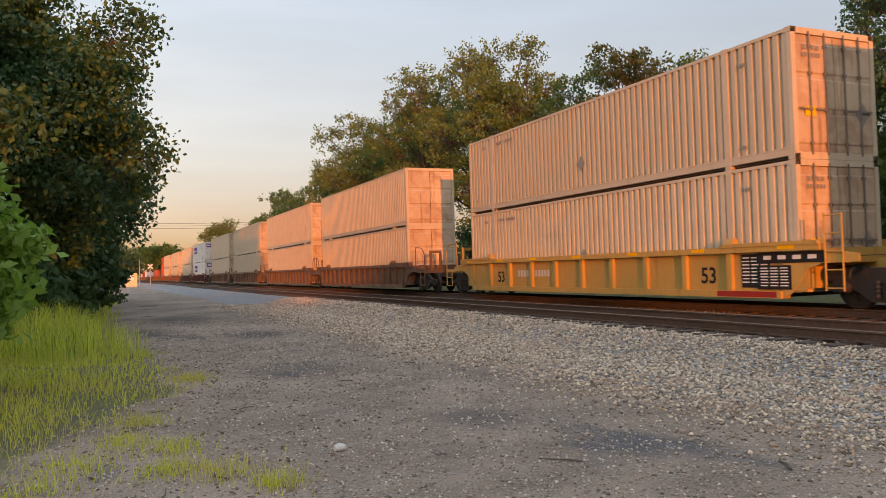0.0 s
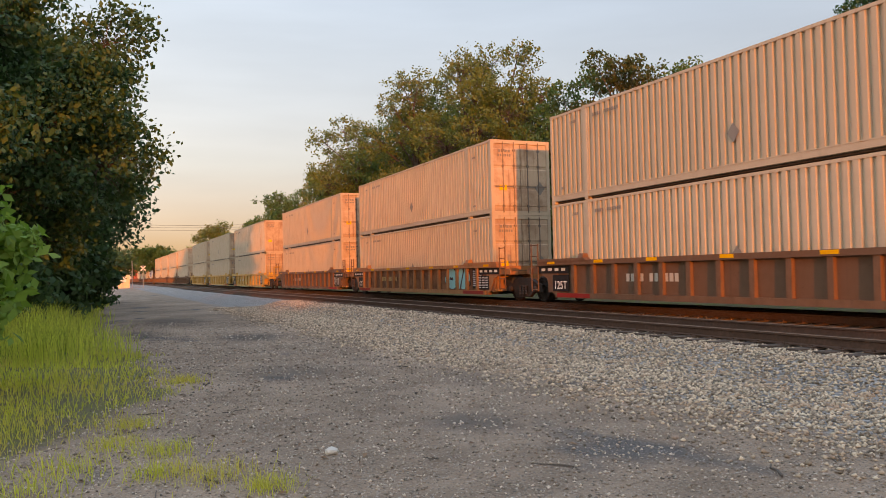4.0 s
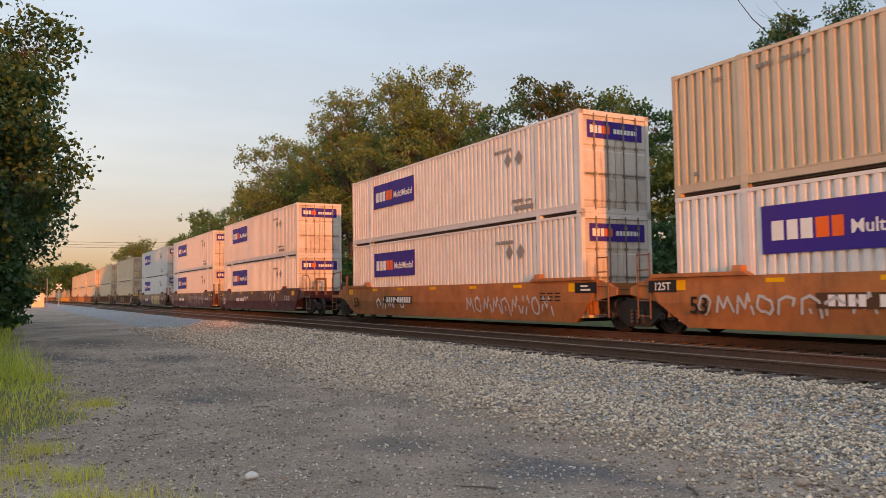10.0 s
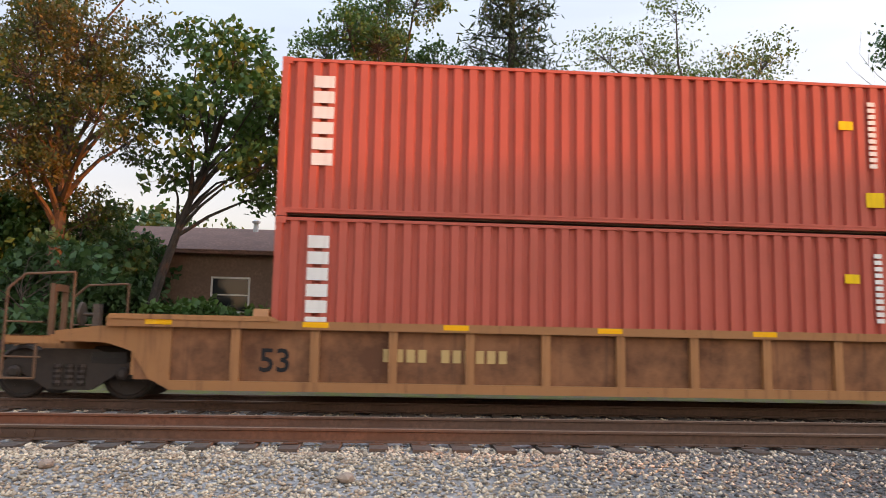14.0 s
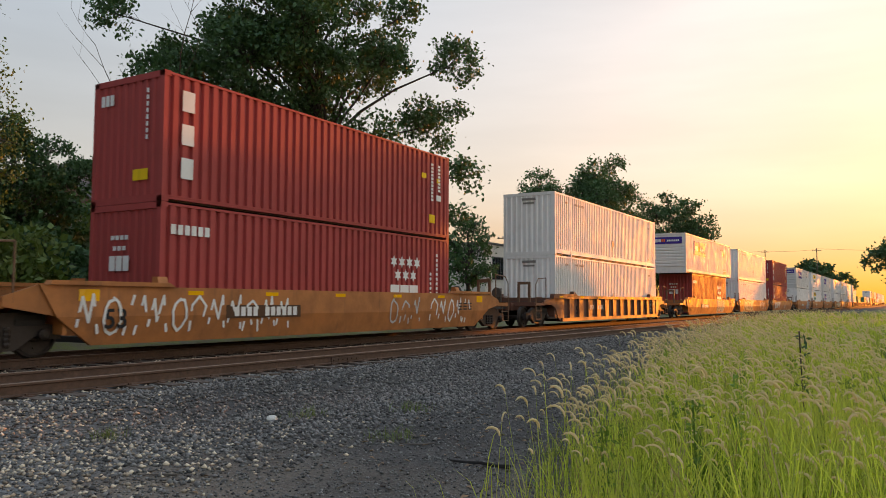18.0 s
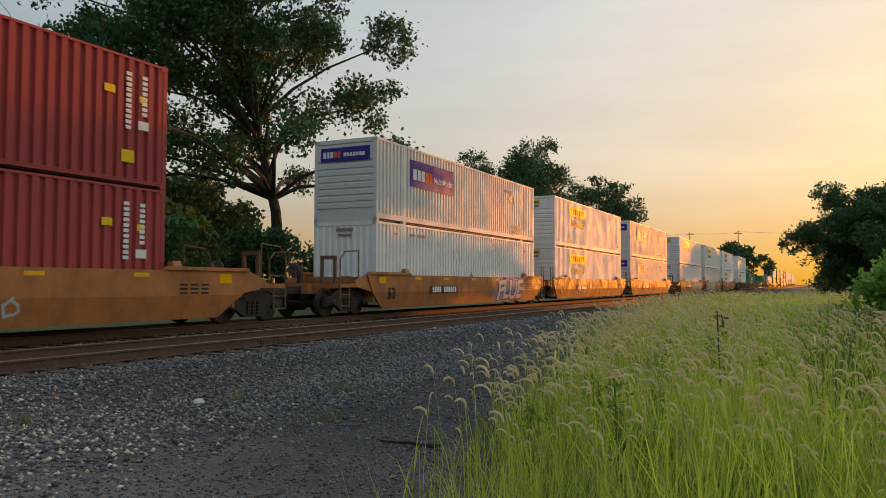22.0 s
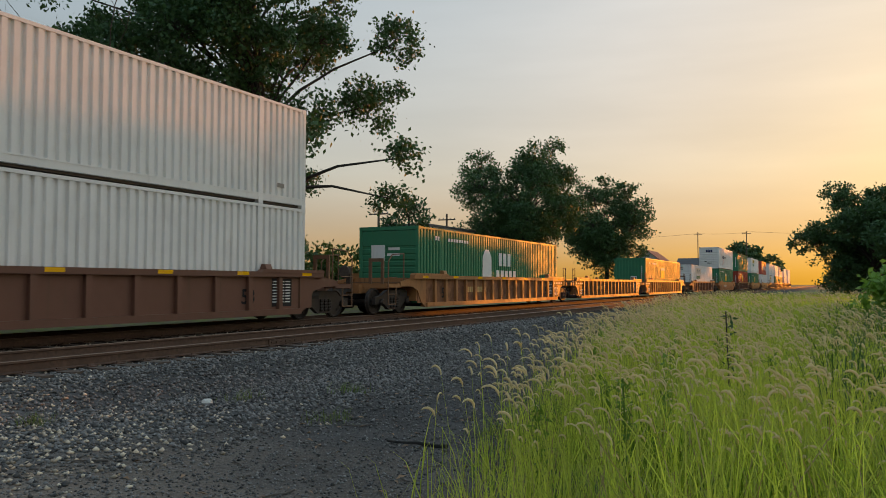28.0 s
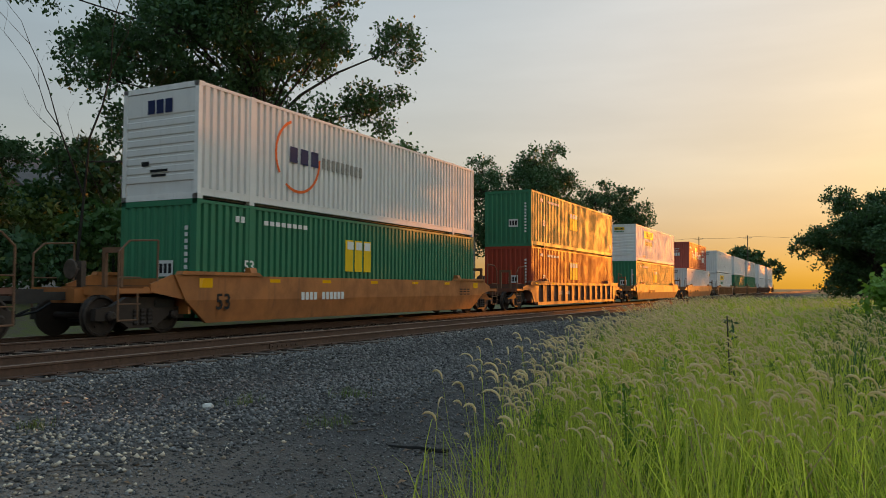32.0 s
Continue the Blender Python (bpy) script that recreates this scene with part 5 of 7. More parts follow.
        end_bars(root, "end_stencil", [(0.5 + 0.16 * k, 0.62 + 0.16 * k, 2.3, 2.55) for k in range(3)] + [(-0.72, -0.65, 1.4 + 0.15 * k, 1.5 + 0.15 * k) for k in range(8)], DECAL["white"], hy + 0.004, 1)
    elif kind == "smooth":
        bars(root, "stencil", [(hy - 1.9, hy - 2.2, 2.45, 2.58), (hy - 6.2, hy - 6.7, 2.45, 2.6), (hy - 9.0, hy - 9.6, 2.45, 2.6), (hy - 10.0, hy - 10.6, 2.45, 2.6)], DECAL["grey"], x + 0.01)
        tagged(bars(root, "side_markers", [(hy - 2.2 - 0.62 * k, hy - 2.34 - 0.62 * k, 0.31, 0.36) for k in range(20)], DECAL["red"], x + 0.012), kind="stuff")
    tagged(root, label=label, category="container", group="containers on the train")
    return root


def side_x(style, z):
    """Distance of the near side's skin from the track's middle at height z."""
    if style == "rib":
        return -1.392
    return -1.47 if z > 0.78 else -1.47 + (0.78 - z) * 0.22


def graffiti(parent, style, seed, y0, y1, z0, z1, fill, edge="ink", letters=6, thick=0.15, lift=0.0):
    """Spray paint on the car side: rounded letter-like strokes with a dark edge, no words."""
    rng = random.Random(seed)
    fills, edges = new_bm(), new_bm()

    def spot(bm, p, q, lift):
        return bm.verts.new((side_x(style, min(max(q, z0), z1)) - lift, min(max(p, y0 - 0.2), y1 + 0.2), min(max(q, z0 - 0.03), z1 + 0.03)))

    def stroke(bm, pts, w, lift):
        for i, (a, b) in enumerate(pts):        # round joints
            r = w * (0.95 + 0.12 * (i % 2))
            bm.faces.new([spot(bm, a + r * math.cos(g * math.pi / 5), b + r * math.sin(g * math.pi / 5), lift + 0.0002) for g in range(10)])
        for (a, b), (c, d) in zip(pts, pts[1:]):
            n = Vector((-(d - b), c - a))
            if n.length > 1e-4:
                n = n.normalized() * w
                bm.faces.new([spot(bm, p, q, lift) for p, q in ((a + n.x, b + n.y), (a - n.x, b - n.y), (c - n.x, d - n.y), (c + n.x, d + n.y))])

    step = (y1 - y0) / letters
    k = 0
    for i in range(letters):
        cy = y0 + step * (i + 0.5)
        w, h = step * 0.42, (z1 - z0) * 0.42
        cz = (z0 + z1) / 2
        form = rng.randrange(5)
        if form == 0:          # hook
            lines = [[(cy + w, cz - h * 0.9), (cy + w * 0.9, cz + h * 0.5), (cy + w * 0.1, cz + h), (cy - w * 0.8, cz + h * 0.4), (cy - w * 0.5, cz - h * 0.2)]]
        elif form == 1:        # ring
            lines = [[(cy + w * 0.8 * math.sin(a), cz + h * 0.85 * math.cos(a)) for a in [j * math.pi / 5 for j in range(11)]]]
        elif form == 2:        # wave
            lines = [[(cy + w, cz - h * 0.6), (cy + w * 0.5, cz + h * 0.8), (cy, cz - h * 0.3), (cy - w * 0.5, cz + h), (cy - w, cz - h * 0.8)]]
        elif form == 3:        # arch with a drop
            lines = [[(cy + w, cz - h), (cy + w * 0.8, cz + h * 0.4), (cy, cz + h * 0.9), (cy - w * 0.8, cz + h * 0.4), (cy - w, cz - h)], [(cy, cz - h * 0.7), (cy + w * 0.05, cz - h * 0.3)]]
        else:                  # slanted pair
            lines = [[(cy + w, cz - h), (cy + w * 0.3, cz + h)], [(cy + w * 0.1, cz - h), (cy - w * 0.7, cz + h * 0.9), (cy - w, cz + h * 0.2)]]
        for ln in lines:
            j = [(p + rng.uniform(-0.05, 0.05) * step, q + rng.uniform(-0.05, 0.05)) for p, q in ln]
            stroke(edges, j, thick + 0.045, 0.005 + lift + 0.0004 * k)
            stroke(fills, j, thick, 0.012 + lift + 0.0004 * k)
            k += 1
    if edge:
        tagged(part("spray_outline", edges, DECAL[edge], parent, "dark spray-painted outline"), kind="stuff")
    else:
        edges.free()
    tagged(part("spray_fill", fills, DECAL[fill], parent, "spray-painted lettering"), kind="stuff")


def spray_letters(parent, style, text, y0, y1, z0, z1, fill, edge, lift=0.0, backing=None):
    """Fat spray-painted letters that follow the bent side, over a wider dark outline."""
    def layer(name, material, offset, out, label):
        cu = bpy.data.curves.new(name, "FONT")
        cu.body, cu.size, cu.offset, cu.space_character, cu.resolution_u = text, 1.0, offset, 0.94, 2
        tmp = bpy.data.objects.new(name, cu)
        me = bpy.data.meshes.new_from_object(tmp)
        bpy.data.objects.remove(tmp)
        bpy.data.curves.remove(cu)
        bm = new_bm()
        bm.from_mesh(me)
        bpy.data.meshes.remove(me)
        return bm, name, material, out, label

    made = [layer("spray_fill", DECAL[fill], 0.035, 0.014 + lift, "spray-painted letters")]
    if edge:
        made.append(layer("spray_outline", DECAL[edge], 0.075, 0.008 + lift, "spray-painted outline of the letters"))
    if backing:
        made.append(layer("spray_cloud", DECAL[backing], 0.16, 0.004 + lift, "spray-painted cloud behind the letters"))
    xs = [v.co.x for v in made[0][0].verts]
    zs = [v.co.y for v in made[0][0].verts]
    sy, sz = (y1 - y0) / (max(xs) - min(xs)), (z1 - z0) / (max(zs) - min(zs))
    for bm, name, material, out, label in made:
        for v in bm.verts:
            q = z0 + (v.co.y - min(zs)) * sz
            wob = 0.05 * math.sin(v.co.x * 5.1 + len(text)) * (z1 - z0)
            v.co = Vector((0, y1 - (v.co.x - min(xs)) * sy - 0.12 * (q - z0), min(max(q + wob, 0.25), 1.36)))
        for cut in (0.52, 0.78):
            bmesh.ops.bisect_plane(bm, geom=bm.verts[:] + bm.edges[:] + bm.faces[:], plane_co=(0, 0, cut), plane_no=(0, 0, 1))
        for v in bm.verts:
            v.co.x = side_x(style, v.co.z) - out
        tagged(part(name, bm, material, parent, label), kind="stuff")


BOGIE_MESH = {}


def bogie_meshes():
    if BOGIE_MESH:
        return BOGIE_MESH
    bm = new_bm()
    prism(bm, [(-1.25, 0.36), (-1.25, 0.62), (-0.85, 0.66), (-0.45, 0.86), (0.45, 0.86), (0.85, 0.66), (1.25, 0.62), (1.25, 0.36), (1.05, 0.36), (0.85, 0.48), (0.62, 0.34), (0.35, 0.17), (-0.35, 0.17), (-0.62, 0.34), (-0.85, 0.48), (-1.05, 0.36)], "x", -0.07, 0.07)
    for k in range(3):
        for i in range(4):
            disc_stack(bm, [(0.24 + i * 0.09, 0.06), (0.285 + i * 0.09, 0.078), (0.33 + i * 0.09, 0.06)], "z", 6, (0.075, -0.2 + 0.2 * k, 0))
    for y in (-0.89, 0.89):
        disc_stack(bm, [(0.0, 0.09), (0.09, 0.11), (0.14, 0.11), (0.18, 0.06)], "x", 12, (0, y, 0.46))
    BOGIE_MESH["frame"] = mesh_of("side_frame", bm, WHEELM)
    bm = new_bm()
    box(bm, -0.72, 0.72, -0.22, 0.22, 0.45, 0.72)
    for y in (-0.55, 0.55):
        box(bm, -0.62, 0.62, y - 0.05, y + 0.05, 0.30, 0.42)
    BOGIE_MESH["bolster"] = mesh_of("bolster", bm, GRIME)
    bm = new_bm()
    R = 0.455
    for s in (-1, 1):
        disc_stack(bm, [(s * 0.690, R + 0.025), (s * 0.715, R + 0.025), (s * 0.722, R), (s * 0.80, R - 0.006), (s * 0.815, R - 0.05), (s * 0.775, R - 0.08), (s * 0.765, 0.16), (s * 0.82, 0.12), (s * 0.82, 0.05)], "x", 18)
        for k in range(4):      # cast lugs on the plate, which show the wheel's turning
            a = k * math.pi / 2
            p = Vector((s * 0.78, 0.26 * math.cos(a), 0.26 * math.sin(a)))
            rod(bm, p, p + Vector((s * 0.02, 0, 0)), 0.03, 6)
    rod(bm, (-0.95, 0, 0), (0.95, 0, 0), 0.075, 10)
    BOGIE_MESH["wheelset"] = mesh_of("wheelset", bm, WHEELM)
    return BOGIE_MESH


WHEELSETS = []


def bogie(parent, y):
    b = bogie_meshes()
    bo = part("bogie", b["bolster"], None, parent, "grimy freight bogie", pose(0, y, 0))
    for s in (-1, 1):
        part("side_frame", b["frame"], None, bo, at=pose(s * 0.99, 0, 0, 0, 0, 0 if s > 0 else 180))
    for yy in (-0.89, 0.89):
        WHEELSETS.append(part("wheelset", b["wheelset"], None, bo, at=pose(0, yy, 0.457)))
    return bo


def ladder(parent, x, y, z0, z1, w, mat, along="y"):
    bm = new_bm()
    for s in (-1, 1):
        rod(bm, (x, y + s * w / 2, z0), (x, y + s * w / 2, z1), 0.022, 6)
    rail = part("ladder", bm, mat, parent)
    bm = new_bm()
    rod(bm, (x, y - w / 2, 0), (x, y + w / 2, 0), 0.016, 6)
    rung = mesh_of("rung", bm, mat)
    n = int((z1 - z0) / 0.38)
    for i in range(n + 1):
        part("rung", rung, None, rail, at=pose(0, 0, z0 + 0.06 + i * (z1 - z0 - 0.1) / max(1, n)))


def well_car(style, colour, lead, trail, label, spray=0, panel=True, far=False):
    """One unit of a double-stack well car, origin over the rail tops at its middle. lead, trail: coupler, bogie or bare."""
    root = new("well_car")
    m = CARS[colour]
    for s in (-1, 1):
        if style == "rib":
            bm = new_bm()
            box(bm, *sorted((s * 1.37, s * 1.39)), -8.3, 8.3, 0.38, 1.26)
            part("side_sheet", bm, CARS["tan_sheet"] if colour == "tan" else m, root)
            bm = new_bm()
            box(bm, *sorted((s * 1.33, s * 1.52)), -8.75, 8.75, 1.26, 1.40)
            part("top_chord", bm, m, root)
            bm = new_bm()
            box(bm, *sorted((s * 1.20, s * 1.50)), -7.7, 7.7, 0.22, 0.30)
            box(bm, *sorted((s * 1.37, s * 1.50)), -7.7, 7.7, 0.30, 0.38)
            part("bottom_chord", bm, m, root)
            count, span = {"brown": (14, 16.0), "tan": (13, 15.9) if lead == trail else (18, 15.9), "yellow": (11, 15.5)}.get(colour, (16, 15.45))
            rb = new_bm()
            prism(rb, [(s * 1.39, 0.38), (s * 1.50, 0.38), (s * 1.49, 1.26), (s * 1.39, 1.26)], "y", -0.075, 0.075)
            rb = mesh_of("rib", rb, m)
            if s < 0 and not far:
                for y in (-span / 2 + i * span / (count - 1) for i in range(1, count - 1)):
                    part("rib", rb, None, root, at=pose(0, y, 0))
            else:
                rr = new_bm()
                for i in range(count):
                    y = -span / 2 + i * span / (count - 1)
                    prism(rr, [(s * 1.39, 0.38), (s * 1.50, 0.38), (s * 1.49, 1.26), (s * 1.39, 1.26)], "y", y - 0.075, y + 0.075)
                tagged(part("rib_strip", rr, m, root), kind="stuff")
            # shaped plates over the bogies
            for sy in (-1, 1):
                bm = new_bm()
                prism(bm, [(sy * 7.7, 0.22), (sy * 8.05, 0.40), (sy * 8.35, 0.85), (sy * 8.75, 0.98), (sy * 9.6, 1.0), (sy * 9.6, 1.16), (sy * 8.9, 1.26), (sy * 7.7, 1.26)], "x", *sorted((s * 1.375, s * 1.42)))
                part("end_plate", bm, m, root)
        else:
            bm = new_bm()
            prism(bm, [(s * 1.30, 1.38), (s * 1.47, 1.38), (s * 1.47, 0.78), (s * 1.345, 0.22), (s * 1.20, 0.22), (s * 1.20, 0.28), (s * 1.30, 0.30), (s * 1.42, 0.80), (s * 1.42, 1.30), (s * 1.30, 1.30)], "y", -7.2, 7.2)
            part("side_panel", bm, m, root)
            for sy in (-1, 1):
                bm = new_bm()
                v = []
                for x_, z_, y_ in ((1.47, 1.38, 8.9), (1.47, 0.78, 8.55), (1.345, 0.22, 7.75)):
                    v.append([bm.verts.new((s * (x_ - d), sy * yy, z_)) for yy, d in ((7.2, 0), (y_, 0), (y_, 0.08), (7.2, 0.08))])
                for a, b in zip(v, v[1:]):
                    bm.faces.new((a[0], a[1], b[1], b[0]))
                    bm.faces.new((a[3], a[2], b[2], b[3]))
                    bm.faces.new((a[1], a[2], b[2], b[1]))
                bm.faces.new((v[0][0], v[0][1], v[0][2], v[0][3]))
                bm.faces.new((v[2][3], v[2][2], v[2][1], v[2][0]))
                part("end_plate", bm, m, root)
                bm = new_bm()
                prism(bm, [(sy * 8.56, 0.80), (sy * 9.55, 0.98), (sy * 9.55, 1.16), (sy * 8.9, 1.38), (sy * 8.56, 1.38)], "x", *sorted((s * 1.36, s * 1.42)))
                part("gusset", bm, m, root)
        for sy in (-1, 1):
            bm = new_bm()
            prism(bm, [(sy * 5.9, 1.385), (sy * 8.75, 1.385), (sy * 8.70, 1.47), (sy * 6.05, 1.47)], "x", *sorted((s * 1.33, s * 1.54)))
            for yy in (6.1,):
                prism(bm, [(s * 1.31, 1.47), (s * 1.53, 1.47), (s * 1.48, 1.60), (s * 1.34, 1.60)], "y", *sorted((sy * yy, sy * (yy + 0.25))))
                part("guide_plate", bm, m, root)
    fl = new_bm()
    for i in range(9):
        y = -7.2 + i * 1.8
        box(fl, -1.3, 1.3, y - 0.09, y + 0.09, 0.22, 0.34)
    for s in (-1, 1):
        rod(fl, (s * 1.1, -7.2, 0.27), (-s * 1.1, 7.2, 0.27), 0.04, 6)
    part("cross_member", fl, GRIME, root)
    for sy, kind in ((1, lead), (-1, trail)):
        bm = new_bm()
        box(bm, -1.36, 1.36, *sorted((sy * 8.28, sy * 8.36)), 0.45, 1.30)
        part("bulkhead", bm, m, root)
        reach = 10.7 if kind == "coupler" else 9.75
        bm = new_bm()
        box(bm, -1.36, 1.36, *sorted((sy * 8.36, sy * (9.7 if kind == "coupler" else 9.2))), 0.98, 1.10)
        box(bm, -0.38, 0.38, *sorted((sy * 8.36, sy * reach)), 0.74, 1.05)
        part("end_platform", bm, m, root)
        bm = new_bm()
        for i in range(7):
            y = sy * (8.45 + 0.11 * i)
            box(bm, -1.30, 1.30, y - 0.03, y + 0.03, 1.105, 1.125)
        part("walkway_grating", bm, STEEL, root)
        if kind == "coupler":
            bm = new_bm()
            box(bm, -0.11, 0.11, *sorted((sy * 10.7, sy * 11.55)), 0.80, 0.98)
            box(bm, -0.17, 0.19, *sorted((sy * 11.5, sy * 11.93)), 0.74, 1.04)
            part("coupler", bm, GRIME, root)
            bm = new_bm()
            box(bm, -1.36, 1.36, *sorted((sy * 10.35, sy * 10.47)), 0.92, 1.08)
            part("end_beam", bm, m, root)
            bm = new_bm()
            pipe(bm, [(0.35, sy * 10.5, 0.85), (0.42, sy * 11.0, 0.55), (0.36, sy * 11.6, 0.45), (0.25, sy * 11.9, 0.6)], 0.03, 6)
            part("brake_hose", bm, RUBBER, root)
            for s in (-1, 1):
                bm = new_bm()
                box(bm, *sorted((s * 1.28, s * 1.40)), *sorted((sy * 9.5, sy * 10.45)), 0.95, 1.06)
                part("step_bracket", bm, m, root)
                bm = new_bm()
                pipe(bm, [(s * 1.40, sy * 10.42, 0.35), (s * 1.40, sy * 10.42, 1.85), (s * 1.40, sy * 10.15, 2.1), (s * 1.40, sy * 9.35, 2.15), (s * 1.40, sy * 9.35, 1.05)], 0.022, 6)
                pipe(bm, [(s * 1.40, sy * 10.42, 0.37), (s * 1.40, sy * 9.9, 0.37), (s * 1.40, sy * 9.9, 0.95)], 0.022, 6)
                for z in (1.30, 0.72):
                    rod(bm, (s * 1.40, sy * 10.42, z), (s * 1.40, sy * 9.82, z), 0.016, 6)
                part("grab_iron", bm, m if colour == "yellow" else CARS["rust"], root)
            bm = new_bm()
            prism(bm, [(-0.90, 1.08), (-0.80, 1.08), (-0.80, 1.86), (-0.40, 1.86), (-0.40, 1.08), (-0.30, 1.08), (-0.30, 1.98), (-0.90, 1.98)], "y", *sorted((sy * 9.86, sy * 9.94)))
            part("handrail", bm, m if colour == "yellow" else CARS["rust"], root)
            bm = new_bm()
            disc_stack(bm, [(sy * 9.95, 0.22), (sy * 9.98, 0.24), (sy * 10.0, 0.22)], "y", 16, (0.7, 0, 1.5))
            rod(bm, (0.7, sy * 9.7, 1.5), (0.7, sy * 10.0, 1.5), 0.03)
            box(bm, 0.62, 0.78, *sorted((sy * 9.62, sy * 9.75)), 1.08, 1.7)
            part("brake_wheel", bm, STEEL, root)
            bogie(root, sy * 9.45)
        else:
            ladder(root, -1.44, sy * 9.05, 0.40, 2.0, 0.42, m if colour == "yellow" else CARS["rust"])
            if kind == "bogie":
                bogie(root, sy * 9.93)
        bm = new_bm()
        for xx in (-0.9,):
            disc_stack(bm, [(sy * 8.5, 0.16), (sy * 8.52, 0.19), (sy * 9.1, 0.19), (sy * 9.12, 0.16)], "y", 12, (xx, 0, 0.72))
        part("air_reservoir", bm, GRIME, root)
    if far:
        return tagged(root, label=label, category="railcar", group="well cars of the freight train")
    # markings on the side that faces the lot
    for i, y in enumerate((-7.9, -5.2, -2.6, 0.2, 2.9, 5.3, 7.9)):
        bm = new_bm()
        z = 1.22 if style == "smooth" else 1.30
        big = style == "smooth" and abs(y) > 7
        plate(bm, y - 0.22, y + 0.22, z - (0.14 if big else 0), z + 0.09, (-1.472 if style == "smooth" else -1.522), 0.004)
        part("reflector", bm, DECAL["reflector"], root)
    dark = colour in ("navy", "maroon", "rust")
    ink = DECAL["white"] if dark else DECAL["black"]
    xs = -1.396 if style == "rib" else -1.476
    bm = new_bm()
    if panel:
        plate(bm, -7.35, -6.5, 0.45, 1.22, xs + 0.002, 0.004)
        part("stencil_panel", bm, DECAL["black"], root, "black data panel")
        bars(root, "stencil", [(-7.28 + 0.27 * i, -7.08 + 0.27 * i + 0.02 * (j % 2), 1.12 - 0.08 * j, 1.15 - 0.08 * j) for i in range(3) for j in range(8)], DECAL["white"], xs - 0.004)
    else:
        bm.free()
        bars(root, "stencil", [(-7.3 + 0.35 * i, -7.05 + 0.35 * i, 1.02 - 0.1 * j, 1.06 - 0.1 * j) for i in range(3) for j in range(3)], ink, xs)
    mid = {"yellow": 5.425, "brown": 5.54, "tan": 5.97 if lead == trail else 6.08}.get(colour, 5.15)
    for y in () if colour == "rust" else (mid, -mid) if style == "rib" else (7.3,):
        words("53", 0.55, ink, root, Matrix.Translation((xs - 0.004, y, 0.55)) @ NEAR, label="stencilled number", offset=0.008)
    for sy, kind in ((1, lead), (-1, trail)):
        if kind == "coupler":
            continue
        x = -1.476 if style == "smooth" else -1.428
        bm = new_bm()
        if style == "rib":
            plate(bm, sy * 7.0, sy * 7.95, 0.42, 0.95, x, 0.004)
            plate(bm, sy * 7.0, sy * 8.85, 1.0, 1.24, x, 0.004)
        else:
            plate(bm, sy * 8.4 - 0.45, sy * 8.4 + 0.45, 1.04, 1.32, x, 0.004)
        tagged(part("stencil_panel", bm, DECAL["black"], root, "black data panel"), kind="stuff")
        if sy > 0:
            words("125T", 0.36 if style == "rib" else 0.26, DECAL["white"], root, Matrix.Translation((x - 0.008, 7.5 if style == "rib" else 8.4, 0.5 if style == "rib" else 1.09)) @ NEAR, label="stencilled capacity", offset=0.004)
        else:
            bars(root, "stencil", [(-7.1 - 0.28 * i, -7.3 - 0.28 * i - 0.02 * (j % 2), 0.88 - 0.065 * j, 0.905 - 0.065 * j) for i in range(3) for j in range(7)] if style == "rib" else [(-8.2, -8.6, 1.1, 1.15), (-8.2, -8.5, 1.2, 1.25)], DECAL["white"], x - 0.006)
        if style == "rib":
            bars(root, "stencil", [(sy * (7.2 + 0.4 * i), sy * (7.42 + 0.4 * i), 1.08, 1.17) for i in range(4)], DECAL["white"], x - 0.006)
            bm = new_bm()
            plate(bm, sy * 5.8, sy * 7.6, 0.24, 0.37, -1.502, 0.003)
            part("sill_band", bm, DECAL["red"], root, "dark red sill band")
    covered = [1 for e in spray or () if len(e) > 5 and e[1] < 4.2 and e[2] > 2.0]
    if colour in ("orange", "yellow"):
        ink = DECAL["white"]
        if not covered and spray:
            bm = new_bm()
            plate(bm, 1.85, 4.4, 0.70, 1.00, xs + 0.001, 0.004)
            part("mark_plate", bm, DECAL["umber"], root, "dark brown lettering plate")
    if not covered:
        bars(root, "reporting_mark", glyph_bars(2.0, 3.2, 0.74, 0.96, 6, 0.7) + glyph_bars(3.4, 4.2, 0.74, 0.96, 4, 0.7), ink if style == "smooth" else DECAL["sand" if colour == "tan" else "cream"], xs - 0.004)
    if spray:
        for k, (fill, y0, y1, *more) in enumerate(spray):
            z0, z1 = more[:2] if more else ((0.34, 1.26) if style == "smooth" else (0.45, 1.22))
            fill, _, edge = fill.partition("/")
            edge, _, cloud = edge.partition("/")
            if len(more) > 2:
                spray_letters(root, style, more[2], y0, y1, z0, z1, fill, edge or "ink", 0.003 * (k % 2), cloud or None)
                continue
            thin = z1 - z0 < 0.7 or fill in ("white", "silver")
            graffiti(root, style, int(abs(y0) * 97 + abs(y1) * 31 + k * 7), y0, y1, z0, z1, fill, None if thin else edge or "ink", max(2, round((y1 - y0) / (0.55 if thin else 1.05))), 0.03 if thin else 0.18, 0.0 if k % 2 else 0.004)
    tagged(root, label=label, category="railcar", group="well cars of the freight train")
    return root


